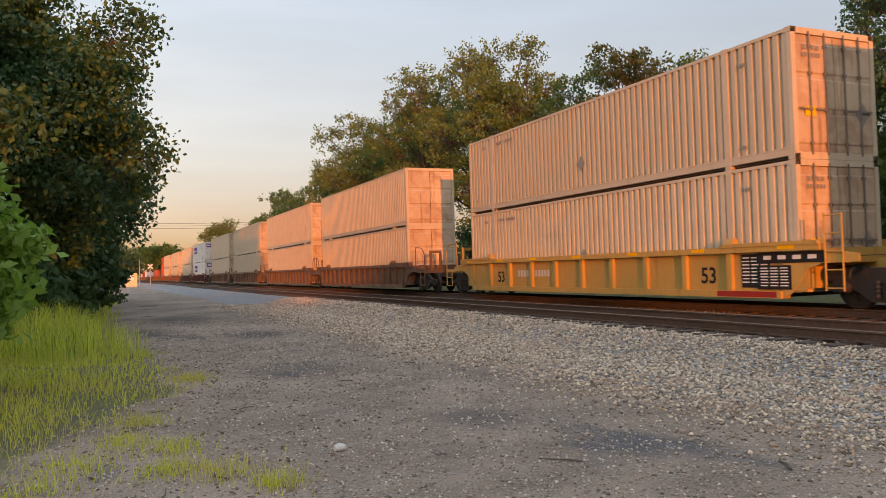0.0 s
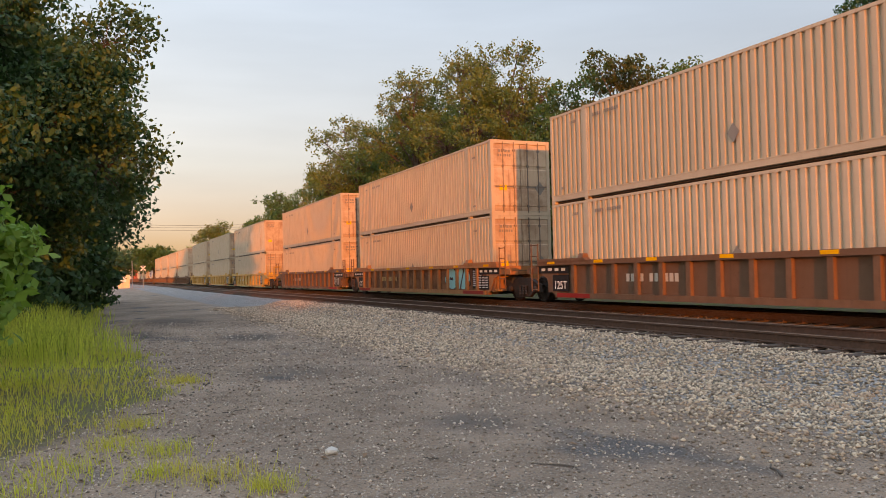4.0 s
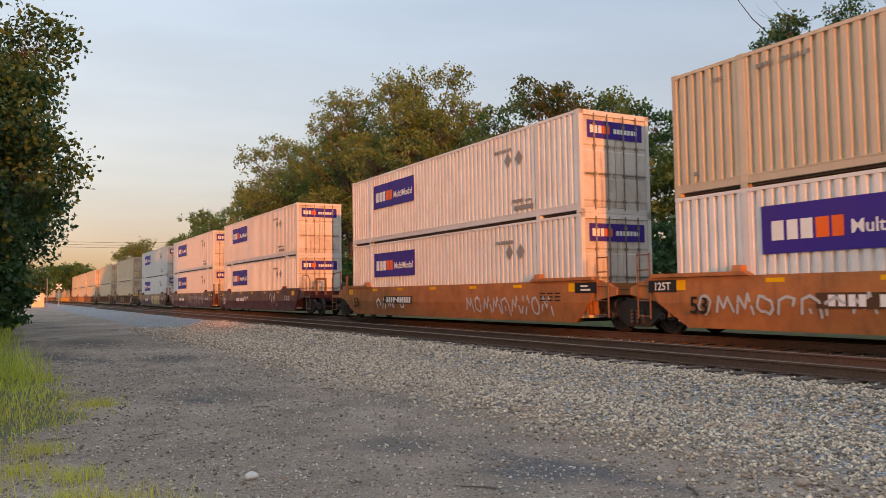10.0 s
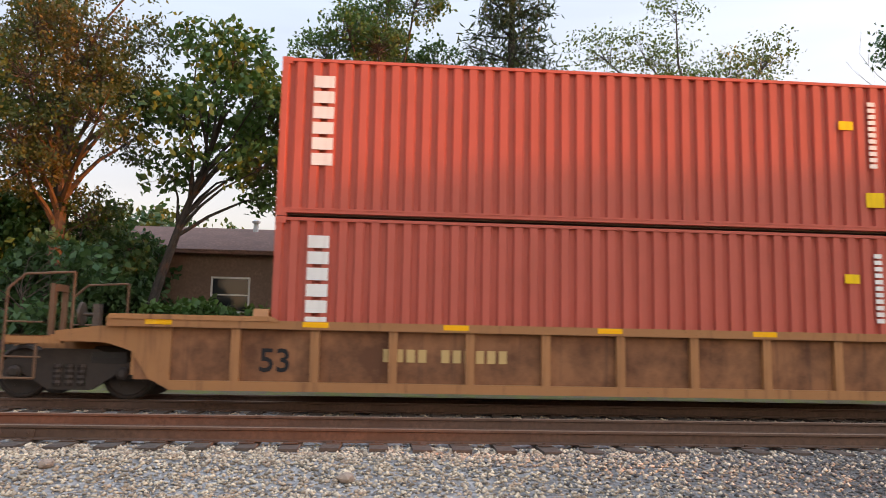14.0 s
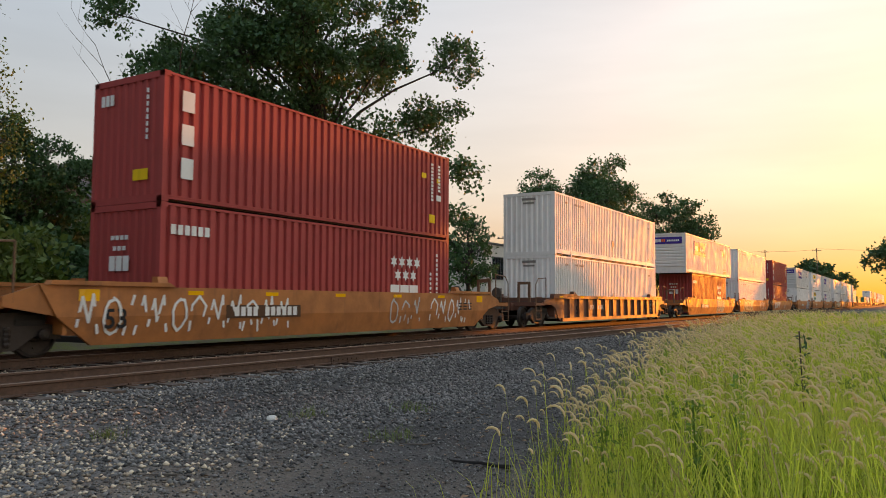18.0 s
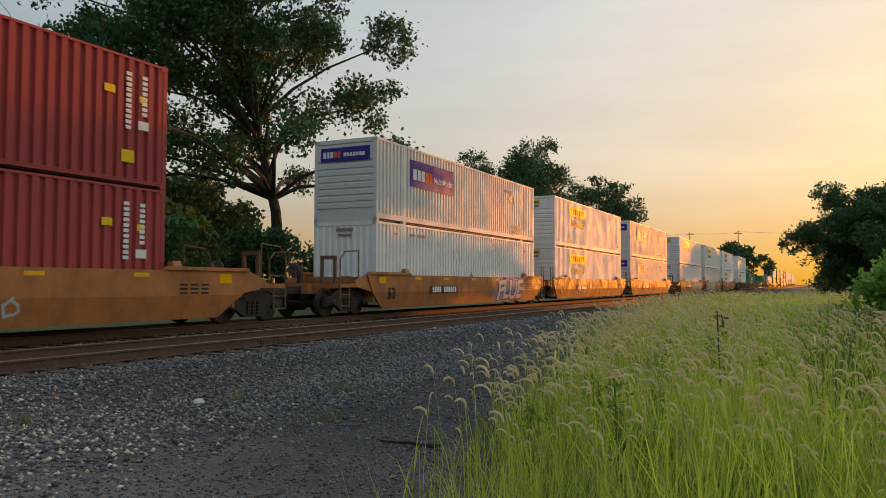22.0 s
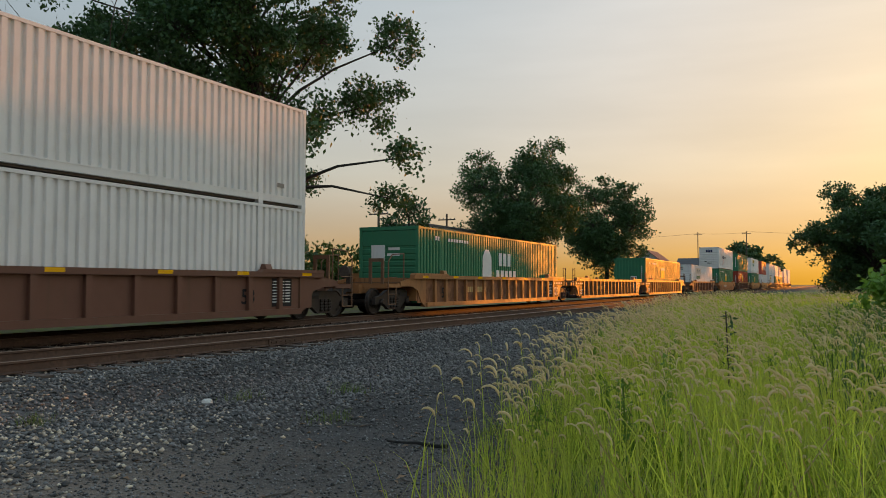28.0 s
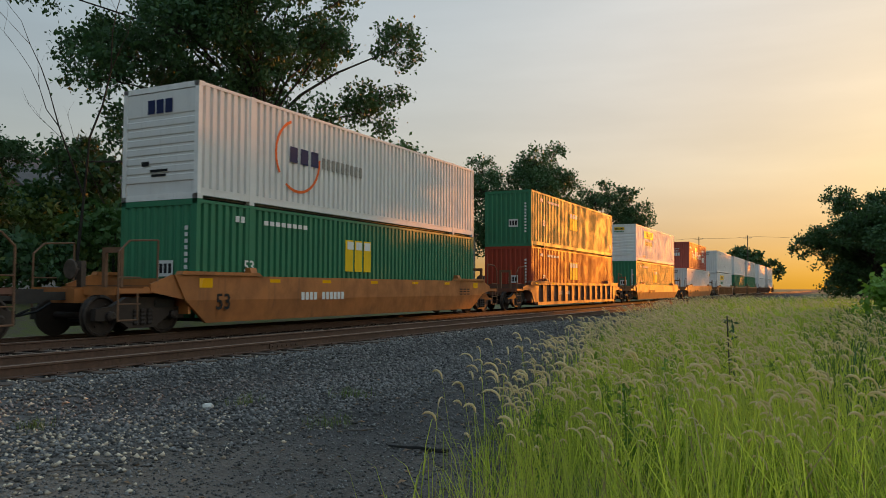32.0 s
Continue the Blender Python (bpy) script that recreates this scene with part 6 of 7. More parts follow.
# the consist, from the head: middle of the unit at the clip's start, car style, colour, place in the car, stack
LOADS = {
    "creambox": dict(kind="creambox", shell="tan", lead_style="waves", label="cream corrugated 53 foot container, stained doors"),
    "creamplate": dict(kind="creambox", shell="tan", lead_style="waves", trail="plate", label="cream corrugated container with a rust-streaked flat end"),
    "palebox": dict(kind="creambox", shell="white", lead_style="waves", label="white corrugated 53 foot container with grey stencils"),
    "purplebox": dict(kind="purplebox", shell="grey", label="light grey corrugated container with purple decals"),
    "yellowbox": dict(kind="yellowbox", shell="white", label="white corrugated container with a yellow decal"),
    "fadedbox": dict(kind="fadedbox", shell="white", label="white corrugated container with a faded pale decal"),
    "ringbox": dict(kind="ringbox", shell="white", label="white corrugated container with a faded red ring"),
    "squarebox": dict(kind="squarebox", shell="green", lead_style="waves", label="dark green corrugated container with a faded yellow decal"),
    "redbox": dict(kind="squarebox", shell="red", lead_style="waves", label="red corrugated container with a faded yellow decal"),
    "shieldbox": dict(kind="shieldbox", shell="green", lead_style="ribs", label="green corrugated container with white lettering"),
    "smooth": dict(kind="smooth", shell="white", smooth=True, label="white smooth-sided container with upright seams"),
    "plain": dict(kind="plain", shell="grey", label="grey corrugated container with no markings"),
    "starbox": dict(kind="starbox", long=False, shell="oxide", lead_style="waves", label="dark red 40 foot sea container with white lettering"),
    "starbare": dict(kind="starbare", long=False, shell="oxide", lead_style="waves", label="dark red 40 foot sea container with white stars"),
    "startop": dict(kind="startop", long=False, shell="brick", lead_style="waves", label="rust red 40 foot sea container with white lettering"),
    "uprightbox": dict(kind="upright", long=False, shell="brick", lead_style="waves", label="orange red 40 foot sea container, upright white lettering"),
    "darkupright": dict(kind="upright", long=False, shell="oxide", lead_style="waves", label="dark red 40 foot sea container, upright white lettering"),
}
CAR_LABEL = {"yellow": "yellow well car with ribbed sides, grimy", "rust": "rusty brown well car with ribbed sides", "brown": "faded brown well car with heavy side ribs", "tan": "faded tan well car",
             "maroon": "maroon well car with smooth sides", "orange": "dull orange well car with smooth spray-painted sides", "navy": "dark navy well car with smooth spray-painted sides"}
A, B, C, S = ("coupler", "bogie"), ("bare", "bogie"), ("bare", "coupler"), ("coupler", "coupler")
TRAIN = [
    (20.6, "rib", "yellow", A, "creambox", "creambox", 0), (0.6, "rib", "yellow", B, "creambox", "creambox", 0), (-19.4, "rib", "yellow", C, "creambox", "creamplate", 0),
    (-43.0, "rib", "rust", A, "creambox", "creambox", 0), (-62.8, "rib", "tan", B, "creambox", "creambox", (("teal", -6.2, -3.9),)), (-83.2, "rib", "rust", C, "creambox", "creambox", 0),
    (-106.8, "rib", "rust", S, "creambox", "creambox", 0), (-130.5, "rib", "rust", S, "creambox", "creambox", (("white/ink", -1.0, 4.1, 0.50, 1.16, "SKRYB"),)),
    (-154.4, "smooth", "maroon", A, "purplebox", "purplebox", (("sand/cream", -5.3, 0.1, 0.36, 1.2, "SOBER"), ("white", 2.4, 4.3, 0.5, 0.9))), (-174.2, "smooth", "maroon", B, "purplebox", "purplebox", (("silver", -5.7, 0.3, 0.4, 1.2),)), (-194.0, "smooth", "maroon", C, "purplebox", "purplebox", (("white", -4.8, -3.5), ("white", 1.0, 2.2, 0.8, 1.1))),
    (-218.0, "smooth", "orange", A, "purplebox", "purplebox", (("silver", -6.9, -2.1, 0.35, 1.0), ("white", 2.5, 5.2, 0.5, 0.9))), (-237.6, "smooth", "orange", B, "purplebox", "creambox", (("silver", 3.2, 7.4, 0.5, 1.0), ("white", -5.0, -1.0, 0.5, 1.1))), (-257.2, "smooth", "orange", C, "purplebox", "smooth", (("white/silver", 3.4, 6.0, 0.62, 1.12, "CHUCK"), ("cream/grey_letters", -0.8, 2.3, 0.55, 1.24, "BLUNT"), ("ink", -4.4, -1.6, 0.45, 1.1))),
    (-281.2, "smooth", "navy", A, "starbox", "darkupright", (("silver", 3.3, 5.6), ("grey_letters/ink", -1.4, 3.2, 0.36, 1.24, "BERKSTA"), ("pink/grey_letters", -4.4, -1.6, 0.36, 1.26, "QE"), ("white", -6.9, -6.0))), (-301.0, "smooth", "navy", B, "darkupright", "darkupright", (("pink", 4.6, 6.9, 0.6, 1.2), ("violet/ink/pink", 3.6, 4.5, 0.36, 1.26, "O"), ("orange/ink/yellow", 0.6, 3.5, 0.36, 1.26, "MELT"), ("pink/violet/yellow", -4.6, -0.6, 0.36, 1.26, "CHECO"), ("white", -6.9, -5.8))), (-320.7, "smooth", "navy", C, "uprightbox", "uprightbox", (("cream/ink/grey_letters", 2.0, 5.7, 0.36, 1.28, "SOF"), ("teal/ink", -3.2, 0.6, 0.36, 1.26, "VERG"), ("white", -6.4, -4.6))),
    (-344.4, "rib", "tan", S, "uprightbox", "uprightbox", 0), (-368.3, "rib", "tan", S, "starbox", "darkupright", 0), (-392.4, "rib", "tan", A, "uprightbox", "startop", 0), (-411.8, "rib", "tan", B, "starbox", "uprightbox", 0), (-431.2, "rib", "tan", C, "starbox", "uprightbox", 0),
    (-454.9, "smooth", "orange", S, "starbare", "darkupright", (("white", 2.2, 8.2), ("silver", -4.0, -2.1), ("white", -7.2, -4.5))), (-478.4, "rib", "brown", S, "palebox", "palebox", 0),
    (-502.5, "smooth", "orange", A, "starbare", "purplebox", (("lime/ink/cream", -4.0, -1.4, 0.44, 1.18, "DUB"),)), (-522.3, "smooth", "orange", B, "palebox", "palebox", (("lime/ink/lime", 1.4, 6.2, 0.34, 1.30, "RESK"), ("white", -5.6, -2.6), ("teal", -6.8, -5.7, 0.4, 0.7))), (-542.2, "smooth", "orange", C, "darkupright", "darkupright", (("silver/grey_letters", 2.4, 6.6, 0.5, 1.2, "DFT"), ("silver", -2.4, -0.9, 0.4, 0.8))),
    (-565.8, "smooth", "orange", A, "palebox", "purplebox", (("silver/ink/violet", -5.8, -2.6, 0.34, 1.26, "FLUE"), ("violet", -2.4, -1.6, 0.4, 0.9))), (-585.5, "smooth", "orange", B, "yellowbox", "yellowbox", (("cream", 2.0, 4.5, 0.5, 1.1),)), (-604.9, "smooth", "orange", C, "purplebox", "purplebox", (("ink", -1.4, 1.8, 0.45, 1.1),)),
    (-628.5, "smooth", "orange", A, "palebox", "yellowbox", (("sand/orange", 5.2, 7.9, 0.45, 1.2, "SDBZ"), ("cream/lime", -6.9, 0.4, 0.36, 1.24, "KRAMP"), ("white", 1.4, 4.6, 0.7, 1.0))), (-648.0, "smooth", "orange", B, "plain", "yellowbox", (("cream/lime", -1.1, 7.0, 0.34, 1.26, "KNVRE"), ("white", -6.4, -4.0))), (-667.4, "smooth", "orange", C, "yellowbox", "yellowbox", 0),
    (-691.0, "rib", "brown", S, "yellowbox", "yellowbox", 0),
    (-714.1, "rib", "tan", A, "shieldbox", None, 0), (-734.0, "rib", "tan", B, None, None, 0), (-753.4, "rib", "tan", C, "squarebox", None, 0),
    (-776.8, "rib", "brown", S, "fadedbox", None, 0), (-800.0, "smooth", "orange", S, "squarebox", "ringbox", 0), (-823.3, "rib", "brown", S, "redbox", "squarebox", 0),
    (-846.8, "smooth", "tan", S, "squarebox", "yellowbox", 0), (-870.4, "smooth", "tan", S, "palebox", "startop", 0), (-894.0, "rib", "tan", A, "yellowbox", "palebox", 0), (-913.9, "rib", "tan", B, "squarebox", "palebox", 0), (-933.8, "rib", "tan", C, "squarebox", "purplebox", 0),
    (-957.6, "rib", "brown", S, "palebox", "palebox", 0), (-981.4, "rib", "brown", S, "palebox", "yellowbox", 0),
]
# the head of the train, already far along the line when the clip begins
HEAD = [(44.0, "rust", S, "creambox", "creambox"), (63.2, "rust", C, "creambox", "creambox"), (83.1, "rust", B, "creambox", "creambox"), (103.0, "rust", A, "creambox", "creambox"), (126.8, "maroon", C, "purplebox", "purplebox"), (146.6, "maroon", A, "creambox", "creambox"),
        (170.4, "brown", S, "creambox", "creambox"), (194.2, "brown", S, "creambox", "creambox"), (218.0, "brown", S, "uprightbox", "uprightbox"), (241.8, "rust", S, "uprightbox", "darkupright"), (265.6, "rust", S, "palebox", "palebox"), (289.4, "rust", S, "palebox", "creambox"), (313.2, "brown", S, "starbox", "purplebox"), (337.0, "brown", S, "palebox", "palebox")]
TRAIN = [(q, "rib", c, e, lo, hi, 0) for q, c, e, lo, hi in HEAD] + TRAIN
FAR = (30, -905)      # units ahead of or behind this stretch are never near the lot
MOVERS = []
TEMPLATE = {}


def placed(key, build, x, y, z):
    if key not in TEMPLATE:
        TEMPLATE[key] = ob = build()
        ob.matrix_basis = pose(x, y, z)
    else:
        ob = copy_thing(TEMPLATE[key], pose(x, y, z))
        WHEELSETS.extend(o for o in ob.children_recursive if o.name.startswith("wheelset"))
    MOVERS.append((ob, x, y, z))
    return ob


def consist():
    for q, style, colour, ends, low, high, spray in TRAIN:
        label = CAR_LABEL[colour]
        far = q > FAR[0] or q < FAR[1]
        placed((style, colour, ends, spray, far), lambda: well_car(style, colour, ends[0], ends[1], label, spray, style == "rib", far), TRACK_X, q, 0)
        for z, load in ((0.352, low), (3.258, high)):
            if load:
                placed((load, far), lambda: container(far=far, **LOADS[load]), TRACK_X, q, z)


consist()


# ---- buildings, poles, crossing ----
BRICK = simple("brown brick wall", (0.20, 0.125, 0.09), 0.85, 0, 10, 0.3)
SHINGLE = simple("brown roof shingles", (0.22, 0.115, 0.088), 0.9, 0, 9, 0.35, 0.5)
STUCCO = simple("pale painted wall", (0.60, 0.57, 0.52), 0.8, 0, 4, 0.12)
SIDING = simple("pale house siding", (0.42, 0.42, 0.42), 0.7, 0, 5, 0.15)
TRIM_M = simple("white trim paint", (0.70, 0.69, 0.66), 0.6, 0, 6, 0.1)
POLE_M = simple("weathered pole wood", (0.11, 0.085, 0.065), 0.9, 0, 6, 0.4)
GALV = simple("galvanised steel", (0.40, 0.40, 0.40), 0.45, 0.7, 8, 0.15)
CABLE = simple("black cable", (0.02, 0.02, 0.02), 0.6)
DARKWALL = simple("grey roof felt", (0.10, 0.095, 0.095), 0.85, 0, 6, 0.3)


def glass_material():
    m, t, n, l, b = nodes_of("dark window glass")
    b.inputs["Base Color"].default_value = (0.02, 0.025, 0.03, 1)
    b.inputs["Roughness"].default_value = 0.06
    return m


GLASS = glass_material()


def house(name, x0, x1, y0, y1, z0, eave, ridge, wall_m, roof_m, label, windows=(), ridge_along="y", category="house"):
    """A plain house: walls, a gable roof with overhang, windows in the wall that faces the line."""
    root = new(name)
    root.location = (x0, (y0 + y1) / 2, z0)
    w, d, e, r = x1 - x0, (y1 - y0) / 2, eave - z0, ridge - z0
    bm = new_bm()
    if ridge_along == "y":
        prism(bm, [(0, -1.5), (w, -1.5), (w, e), (w / 2, r - 0.12), (0, e)], "y", -d, d)
    else:
        prism(bm, [(-d, -1.5), (d, -1.5), (d, e), (0, r - 0.12), (-d, e)], "x", 0, w)
    part("wall", bm, wall_m, root)
    bm = new_bm()
    o = 0.45
    if ridge_along == "y":
        k = (r - e) / (w / 2)
        prism(bm, [(-o, e - k * o), (w / 2, r), (w + o, e - k * o), (w + o, e - k * o + 0.16), (w / 2, r + 0.16), (-o, e - k * o + 0.16)], "y", -d - o, d + o)
    else:
        k = (r - e) / d
        prism(bm, [(-d - o, e - k * o), (0, r), (d + o, e - k * o), (d + o, e - k * o + 0.16), (0, r + 0.16), (-d - o, e - k * o + 0.16)], "x", -o, w + o)
    roof = part("roof", bm, roof_m, root)
    for wy, wz, ww, wh in windows:
        bm = new_bm()
        portal(bm, ww / 2, wh, 0.07, 0.07, 0.07, -0.04, 0.04)
        f = part("window", bm, TRIM_M, root, "white framed window", Matrix.Translation((-0.01, wy, wz)) @ pose(0, 0, 0, 0, 0, 90))
        bm = new_bm()
        box(bm, -ww / 2 + 0.07, ww / 2 - 0.07, -0.012, 0.012, 0.07, wh - 0.07)
        part("pane", bm, GLASS, f)
        bm = new_bm()
        box(bm, -ww / 2 + 0.07, ww / 2 - 0.07, -0.025, 0.025, wh / 2 - 0.025, wh / 2 + 0.025)
        part("glazing_bar", bm, TRIM_M, f)
    return tagged(root, label=label, category=category), roof


def utility_pole(x, y, h, label="wooden utility pole with a crossarm", arm=2.2):
    root = new("utility_pole")
    root.location = (x, y, float(height(x, y)))
    bm = new_bm()
    rod(bm, (0, 0, -0.3), (0, 0, h), 0.16, 8, 0.11)
    part("pole", bm, POLE_M, root)
    bm = new_bm()
    box(bm, -arm / 2, arm / 2, -0.06, 0.06, h - 0.75, h - 0.62)
    part("crossarm", bm, POLE_M, root)
    for k in (-0.45, -0.2, 0.2, 0.45):
        bm = new_bm()
        disc_stack(bm, [(h - 0.62, 0.03), (h - 0.56, 0.06), (h - 0.5, 0.06), (h - 0.46, 0.02)], "z", 8, (arm * k, 0, 0))
        part("insulator", bm, GALV, root)
    return tagged(root, label=label, category="utility pole", group="utility poles")


def wire(p, q, sag, label="slack black cable hung overhead"):
    p, q = Vector(p), Vector(q)
    bm = new_bm()
    pts = [p.lerp(q, i / 12) - Vector((0, 0, sag * 4 * (i / 12) * (1 - i / 12))) for i in range(13)]
    pipe(bm, pts, 0.035, 4)
    tagged(new("overhead_cable", mesh_of("overhead_cable", bm, CABLE)), label=label, category="cable", group="overhead cables")


def mast(x, y, h, plate=None, label="thin steel post with a small sign", name="sign_post"):
    root = new(name)
    root.location = (x, y, float(height(x, y)))
    bm = new_bm()
    rod(bm, (0, 0, -0.2), (0, 0, h), 0.06, 8)
    part("post", bm, GALV, root)
    if plate:
        w, hh, zc = plate
        bm = new_bm()
        box(bm, -w / 2, w / 2, -0.08, -0.06, zc - hh / 2, zc + hh / 2)
        part("sign_plate", bm, TRIM_M, root, "pale sign plate")
    return tagged(root, label=label, category="sign")


def crossing_signal(x, y):
    root = new("crossing_signal")
    root.location = (x, y, float(height(x, y)))
    bm = new_bm()
    rod(bm, (0, 0, -0.2), (0, 0, 4.2), 0.07, 8)
    part("post", bm, GALV, root)
    for a in (45, -45):
        bm = new_bm()
        box(bm, -0.6, 0.6, -0.09, -0.07, -0.11, 0.11)
        part("crossbuck_blade", bm, TRIM_M, root, at=pose(0, 0, 3.6, 0, a, 0))
    for s in (-1, 1):
        bm = new_bm()
        disc_stack(bm, [(-0.22, 0.16), (-0.1, 0.17), (0.0, 0.1)], "y", 12, (s * 0.4, 0, 2.7))
        part("lamp_head", bm, RUBBER_M, root)
    bm = new_bm()
    box(bm, -0.55, 0.55, -0.04, 0.04, 2.66, 2.74)
    part("lamp_arm", bm, GALV, root)
    return tagged(root, label="grey level crossing signal with crossed blades", category="signal")


RUBBER_M = simple("dull black paint", (0.02, 0.02, 0.02), 0.6)
h1, roof1 = house("house", 31, 39, -3.5, 16.5, 0.75, 4.45, 5.75, BRICK, SHINGLE, "low brown brick house under a shingle roof", ((-8.2, 1.6, 1.5, 1.25), (-4.2, 1.6, 1.0, 1.1), (-0.6, 1.3, 1.5, 1.4), (4.2, 1.5, 1.6, 1.3), (8.0, 1.5, 1.3, 1.2)))
for y in (-1.9, -0.9):
    bm = new_bm()
    rod(bm, (3.4, y, 4.6), (3.4, y, 5.35), 0.11, 8)
    disc_stack(bm, [(5.35, 0.17), (5.42, 0.19), (5.5, 0.05)], "z", 8, (3.4, y, 0))
    part("roof_vent", bm, TRIM_M, h1, "white roof vent pipe")
bm = new_bm()
prism(bm, [(6.4, 2.4), (6.55, 2.2), (6.7, 2.4), (6.62, 3.5), (6.5, 3.5)], "x", -1.2, -1.1)
rod(bm, (-1.15, 6.55, -1.5), (-1.15, 6.55, 2.4), 0.04, 6)
tagged(part("folded_parasol", bm, simple("blue grey cloth", (0.16, 0.22, 0.30), 0.9), h1, "folded blue parasol"), kind="")
house("house", 40, 49, -30.5, -21.5, 0.7, 4.2, 6.6, SIDING, DARKWALL, "pale sided house with a grey gable roof", ((-2.5, 1.2, 1.2, 1.3), (1.8, 1.2, 1.2, 1.3)), "x")
house("house", 47, 57, -52, -33, 0.7, 7.6, 10.6, BRICK, DARKWALL, "grey roofed house behind the trees", ((-5, 1.6, 1.2, 1.4), (2, 1.6, 1.2, 1.4)))
# flat-roofed white building behind the big tree
fb = new("workshop_building")
fb.location = (34, -69.5, 0.2)
bm = new_bm()
box(bm, 0, 4.5, -5.5, 5.5, -1.0, 6.3)
part("wall", bm, STUCCO, fb)
bm = new_bm()
box(bm, -0.15, 4.65, -5.65, 5.65, 6.3, 6.5)
part("roof", bm, DARKWALL, fb)
for y in (-2.6, 2.9):
    bm = new_bm()
    portal(bm, 1.15, 2.2, 0.08, 0.08, 0.08, -0.04, 0.04)
    f = part("window", bm, DARKWALL, fb, "dark steel window", Matrix.Translation((-0.01, y, 3.0)) @ pose(0, 0, 0, 0, 0, 90))
    bm = new_bm()
    box(bm, -1.07, 1.07, -0.012, 0.012, 0.08, 2.12)
    part("pane", bm, GLASS, f)
    for k in range(1, 4):
        bm = new_bm()
        box(bm, -1.15 + k * 0.575 - 0.02, -1.15 + k * 0.575 + 0.02, -0.03, 0.03, 0.08, 2.12)
        part("glazing_bar", bm, DARKWALL, f)
tagged(fb, label="flat-roofed white workshop with steel windows", category="building")
# far end of the line to the south
for i, (x, y, w, d, e, r, m) in enumerate(((30, -168, 9, 5, 4.6, 8.0, SIDING), (22, -176, 8, 5, 4.2, 6.6, STUCCO), (15.5, -190, 8, 6, 4.2, 6.2, SIDING))):
    house("house", x, x + w, y - d, y + d, 0, e, r, m, DARKWALL if i else SHINGLE, "distant pale house at the end of the line", ((-2, 1.2, 1.1, 1.3), (2, 1.2, 1.1, 1.3)), "x" if i % 2 else "y")
for x, y, h in ((20.8, -225, 16.0), (33.5, -225, 16.0), (40, -65.4, 8.0), (40.5, -81.5, 9.0)):
    utility_pole(x, y, h)
wire((20.8, -225, 15.4), (-80, -232, 14.6), 1.6)
wire((20.8, -225, 15.2), (33.5, -225, 15.2), 0.3)
wire((33.5, -225, 15.2), (100, -232, 14.6), 0.9)
# the level crossing to the north
utility_pole(-14, 150, 12.5)
utility_pole(40, 152, 12.5)
for k in range(3):
    wire((-14, 150 + 0.2 * k, 11.9 - 0.45 * k), (40, 152 + 0.2 * k, 11.9 - 0.45 * k), 0.9)
crossing_signal(8.0, 150)
mast(4.4, 146, 2.1, (1.3, 0.9, 1.7), "short post with a pale sign plate")
mast(6.2, 151, 5.0, None, "thin grey steel mast", "steel_mast")
shed = new("relay_cabinet")
shed.location = (5.0, 158, LOT)
bm = new_bm()
box(bm, -1.0, 1.0, -1.0, 1.0, 0, 2.3)
part("body", bm, GALV, shed)
bm = new_bm()
prism(bm, [(-1.1, 2.3), (1.1, 2.3), (0.9, 2.5), (-0.9, 2.5)], "y", -1.1, 1.1)
part("lid", bm, GALV, shed)
tagged(shed, label="grey steel relay cabinet beside the level crossing", category="cabinet")
house("garage", -6.2, -2.6, 92, 97, LOT, 1.6, 2.3, STUCCO, DARKWALL, "small white garage beside the trees", (), "x", "garage")
# road across the line
bm = new_bm()
box(bm, -60, 9.6, 160, 168, LOT - 0.1, LOT + 0.07)
box(bm, 19, 80, 160, 168, LOT - 0.1, LOT + 0.07)
tagged(new("road", mesh_of("road", bm, simple("pale worn asphalt", (0.28, 0.27, 0.26), 0.9, 0, 5, 0.2))), label="pale asphalt road over the level crossing", category="road", kind="structure")
# lot debris
WOOD = simple("grey driftwood", (0.12, 0.10, 0.085), 0.9, 0, 12, 0.4, 0.6)
BLACKWOOD = simple("tarred old timber", (0.02, 0.018, 0.016), 0.85, 0, 12, 0.4, 0.6)


def stick(x, y, length, turn, r, m, label, name="stick"):
    rng = random.Random(int(x * 100 + y * 7))
    bm = new_bm()
    pts = [Vector((length * (i / 4 - 0.5), rng.uniform(-0.03, 0.03), rng.uniform(0, 0.012))) for i in range(5)]
    for i, (p, q) in enumerate(zip(pts, pts[1:])):
        rod(bm, p, q, r * (1 - 0.12 * i), 5, r * (1 - 0.12 * (i + 1)))
    ob = new(name, mesh_of(name, bm, m))
    ob.matrix_basis = pose(x, y, float(height(x, y)) + r * 0.8, 0, 0, turn)
    return tagged(ob, label=label, category="debris", group="sticks on the lot")


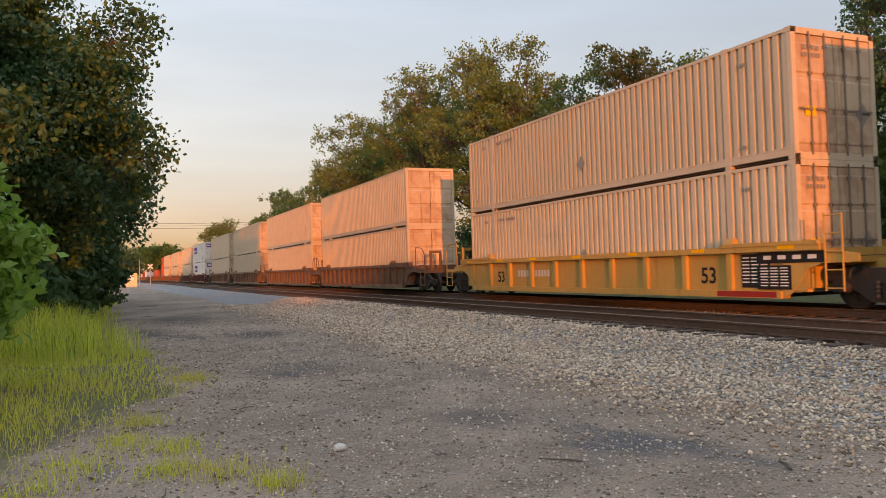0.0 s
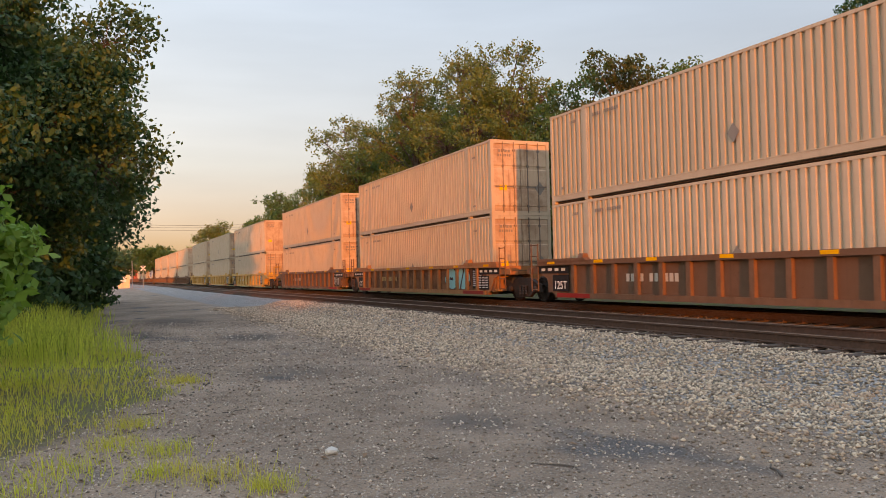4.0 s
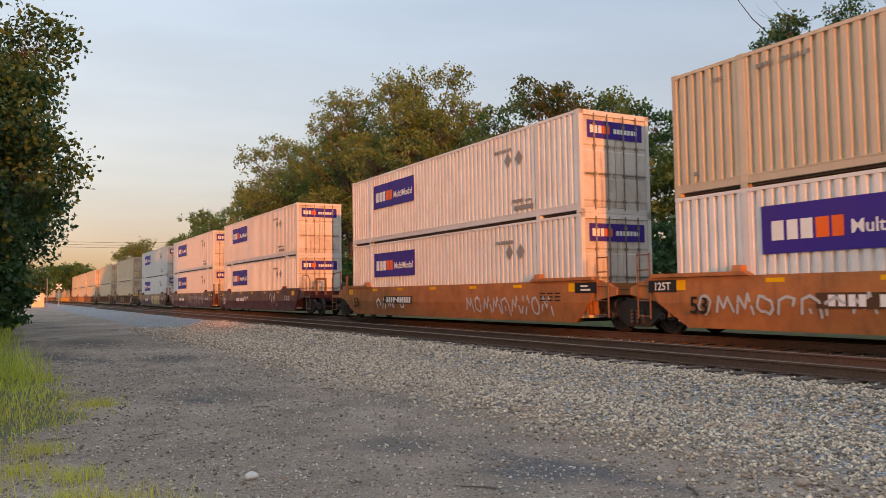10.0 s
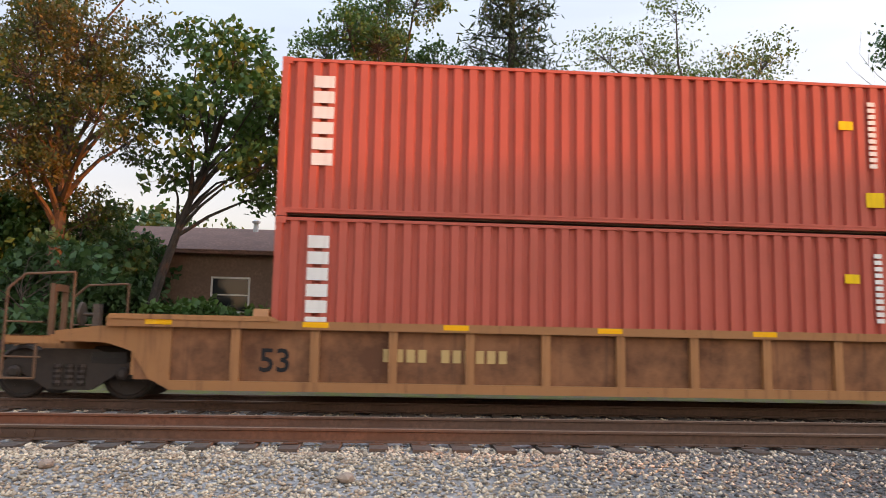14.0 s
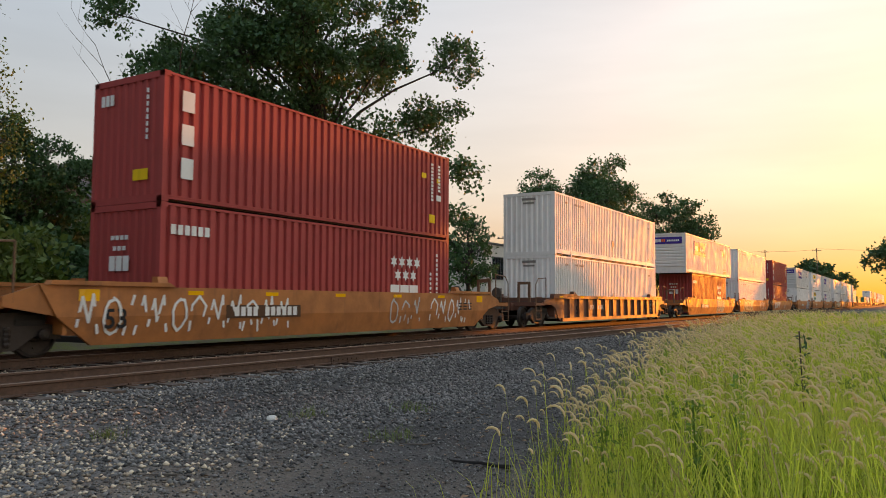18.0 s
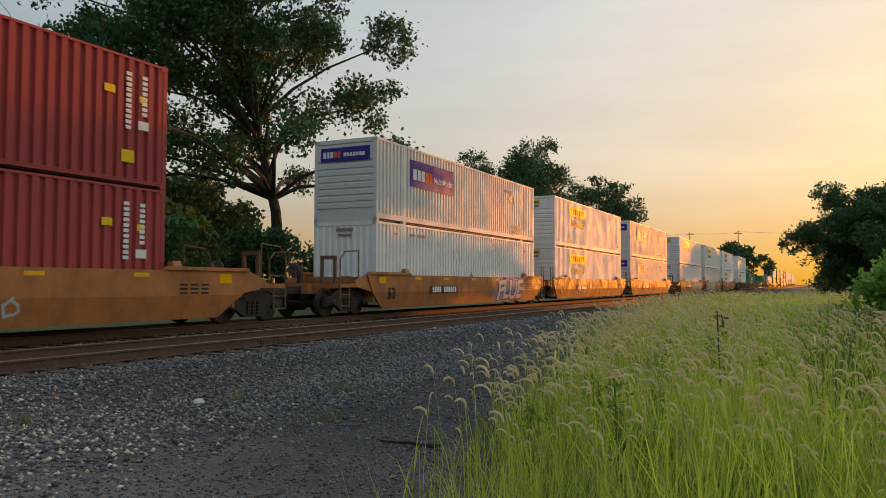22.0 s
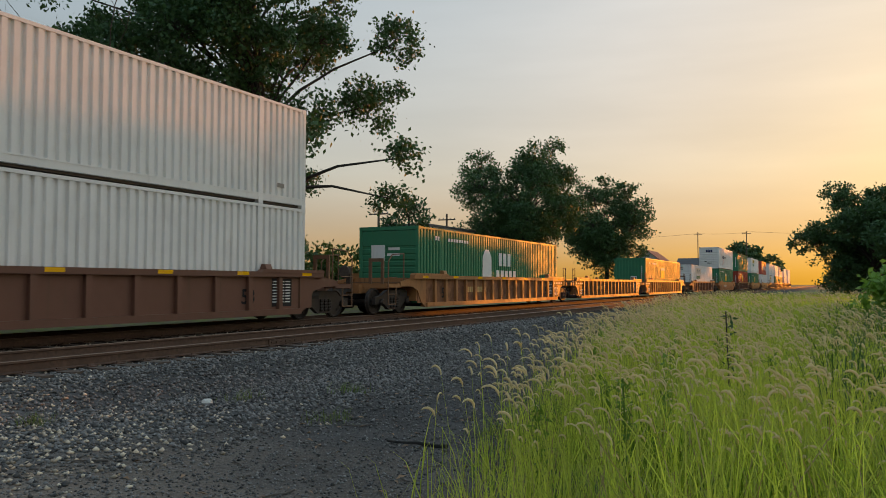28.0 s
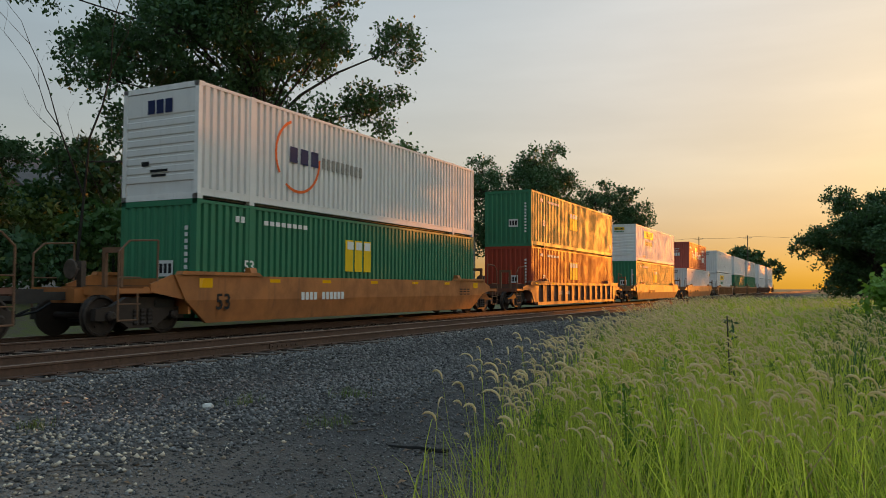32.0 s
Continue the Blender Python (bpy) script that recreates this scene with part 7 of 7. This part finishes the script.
stick(3.7, -6.83, 0.62, 5, 0.022, BLACKWOOD, "short tarred timber lying on the gravel", "timber")
for i in range(70):
    rng = random.Random(500 + i)
    y = rng.choice((rng.uniform(4.5, 15), rng.uniform(-11, -4.5)))
    x = rng.uniform(float(grass_edge(y)) + 0.3, 7.5)
    stick(x, y, rng.uniform(0.1, 0.45), rng.uniform(0, 180), rng.uniform(0.005, 0.012), WOOD, "dry broken stick lying on the gravel")
for i, (x, y, r) in enumerate(((7.37, -7.92, 0.075), (2.0, 6.9, 0.06), (5.6, 4.3, 0.05), (8.6, 0.3, 0.09), (8.9, 3.4, 0.08), (4.9, 5.9, 0.035))):
    rng = random.Random(700 + i)
    bm = new_bm()
    bmesh.ops.create_icosphere(bm, subdivisions=2, radius=r)
    for v in bm.verts:
        v.co *= 1 + 0.16 * math.sin(v.co.x * 60 + i) * math.sin(v.co.y * 45) + rng.uniform(-0.07, 0.07)
        v.co.z *= 0.65
    ob = new("stone", mesh_of("stone", bm, STUCCO if i < 2 else simple("pinkish stone", (0.36, 0.27, 0.21), 0.85, 0, 20)))
    ob.location = (x, y, float(height(x, y)) + r * 0.4)
    tagged(ob, label="pale rounded stone on the gravel" if i < 2 else "pinkish brown stone on the ballast", category="stone", group="larger stones on the lot")


def leaf_litter(n, seed):
    """Dry leaves and bark scraps strewn over the lot."""
    rng = np.random.default_rng(seed)
    y = np.where(rng.random(n) < 0.7, rng.uniform(4.5, 22, n), rng.uniform(-12, -4.5, n))
    x = grass_edge(y) + rng.gamma(1.5, 1.6, n)
    keep = x < 8.6
    x, y = x[keep], y[keep]
    n = len(x)
    a, s = rng.uniform(0, 6.28, n), rng.uniform(0.015, 0.045, n)
    z = height(x, y) + 0.012
    u = np.stack([np.cos(a), np.sin(a), rng.uniform(-0.3, 0.3, n)], -1) * s[:, None]
    w = np.stack([-np.sin(a), np.cos(a), rng.uniform(-0.3, 0.3, n)], -1) * (s * rng.uniform(0.3, 0.6, n))[:, None]
    p = np.stack([x, y, z], -1)
    lift = np.array((0, 0, 0.012))
    V = np.stack([p - u, p - w + lift, p + u, p + w + lift], 1).reshape(-1, 3)
    m = leafy("dry brown leaves", ((0.12, 0.065, 0.04), (0.34, 0.20, 0.11), (0.2, 0.13, 0.09)), 0.1, 1.5)
    tagged(new("leaf_litter", raw_mesh("leaf_litter", V, np.arange(n * 4).reshape(n, 4), m)), label="dry brown leaves scattered over the gravel", category="leaves", kind="stuff")


leaf_litter(900, 77)


# ---- what moves ----


def motions():
    """The train runs along the far track at a steady pace, and its wheels turn."""
    for ob, x, y, z in MOVERS:
        walk(ob, [(0, pose(x, y, z)), (32, pose(x, y + SPEED * 32, z))])
    turned = {}
    for w in WHEELSETS:
        y = round(w.location.y, 2)
        if y not in turned:
            walk(w, [(f / FPS, pose(0, y, 0.457, -85 * (f % 72))) for f in range(0, 32 * FPS + 1)])
            turned[y] = w.animation_data
        else:
            w.rotation_mode = "QUATERNION"
            keys = w.animation_data_create()
            keys.action = turned[y].action
            keys.action_slot = turned[y].action_slot


motions()
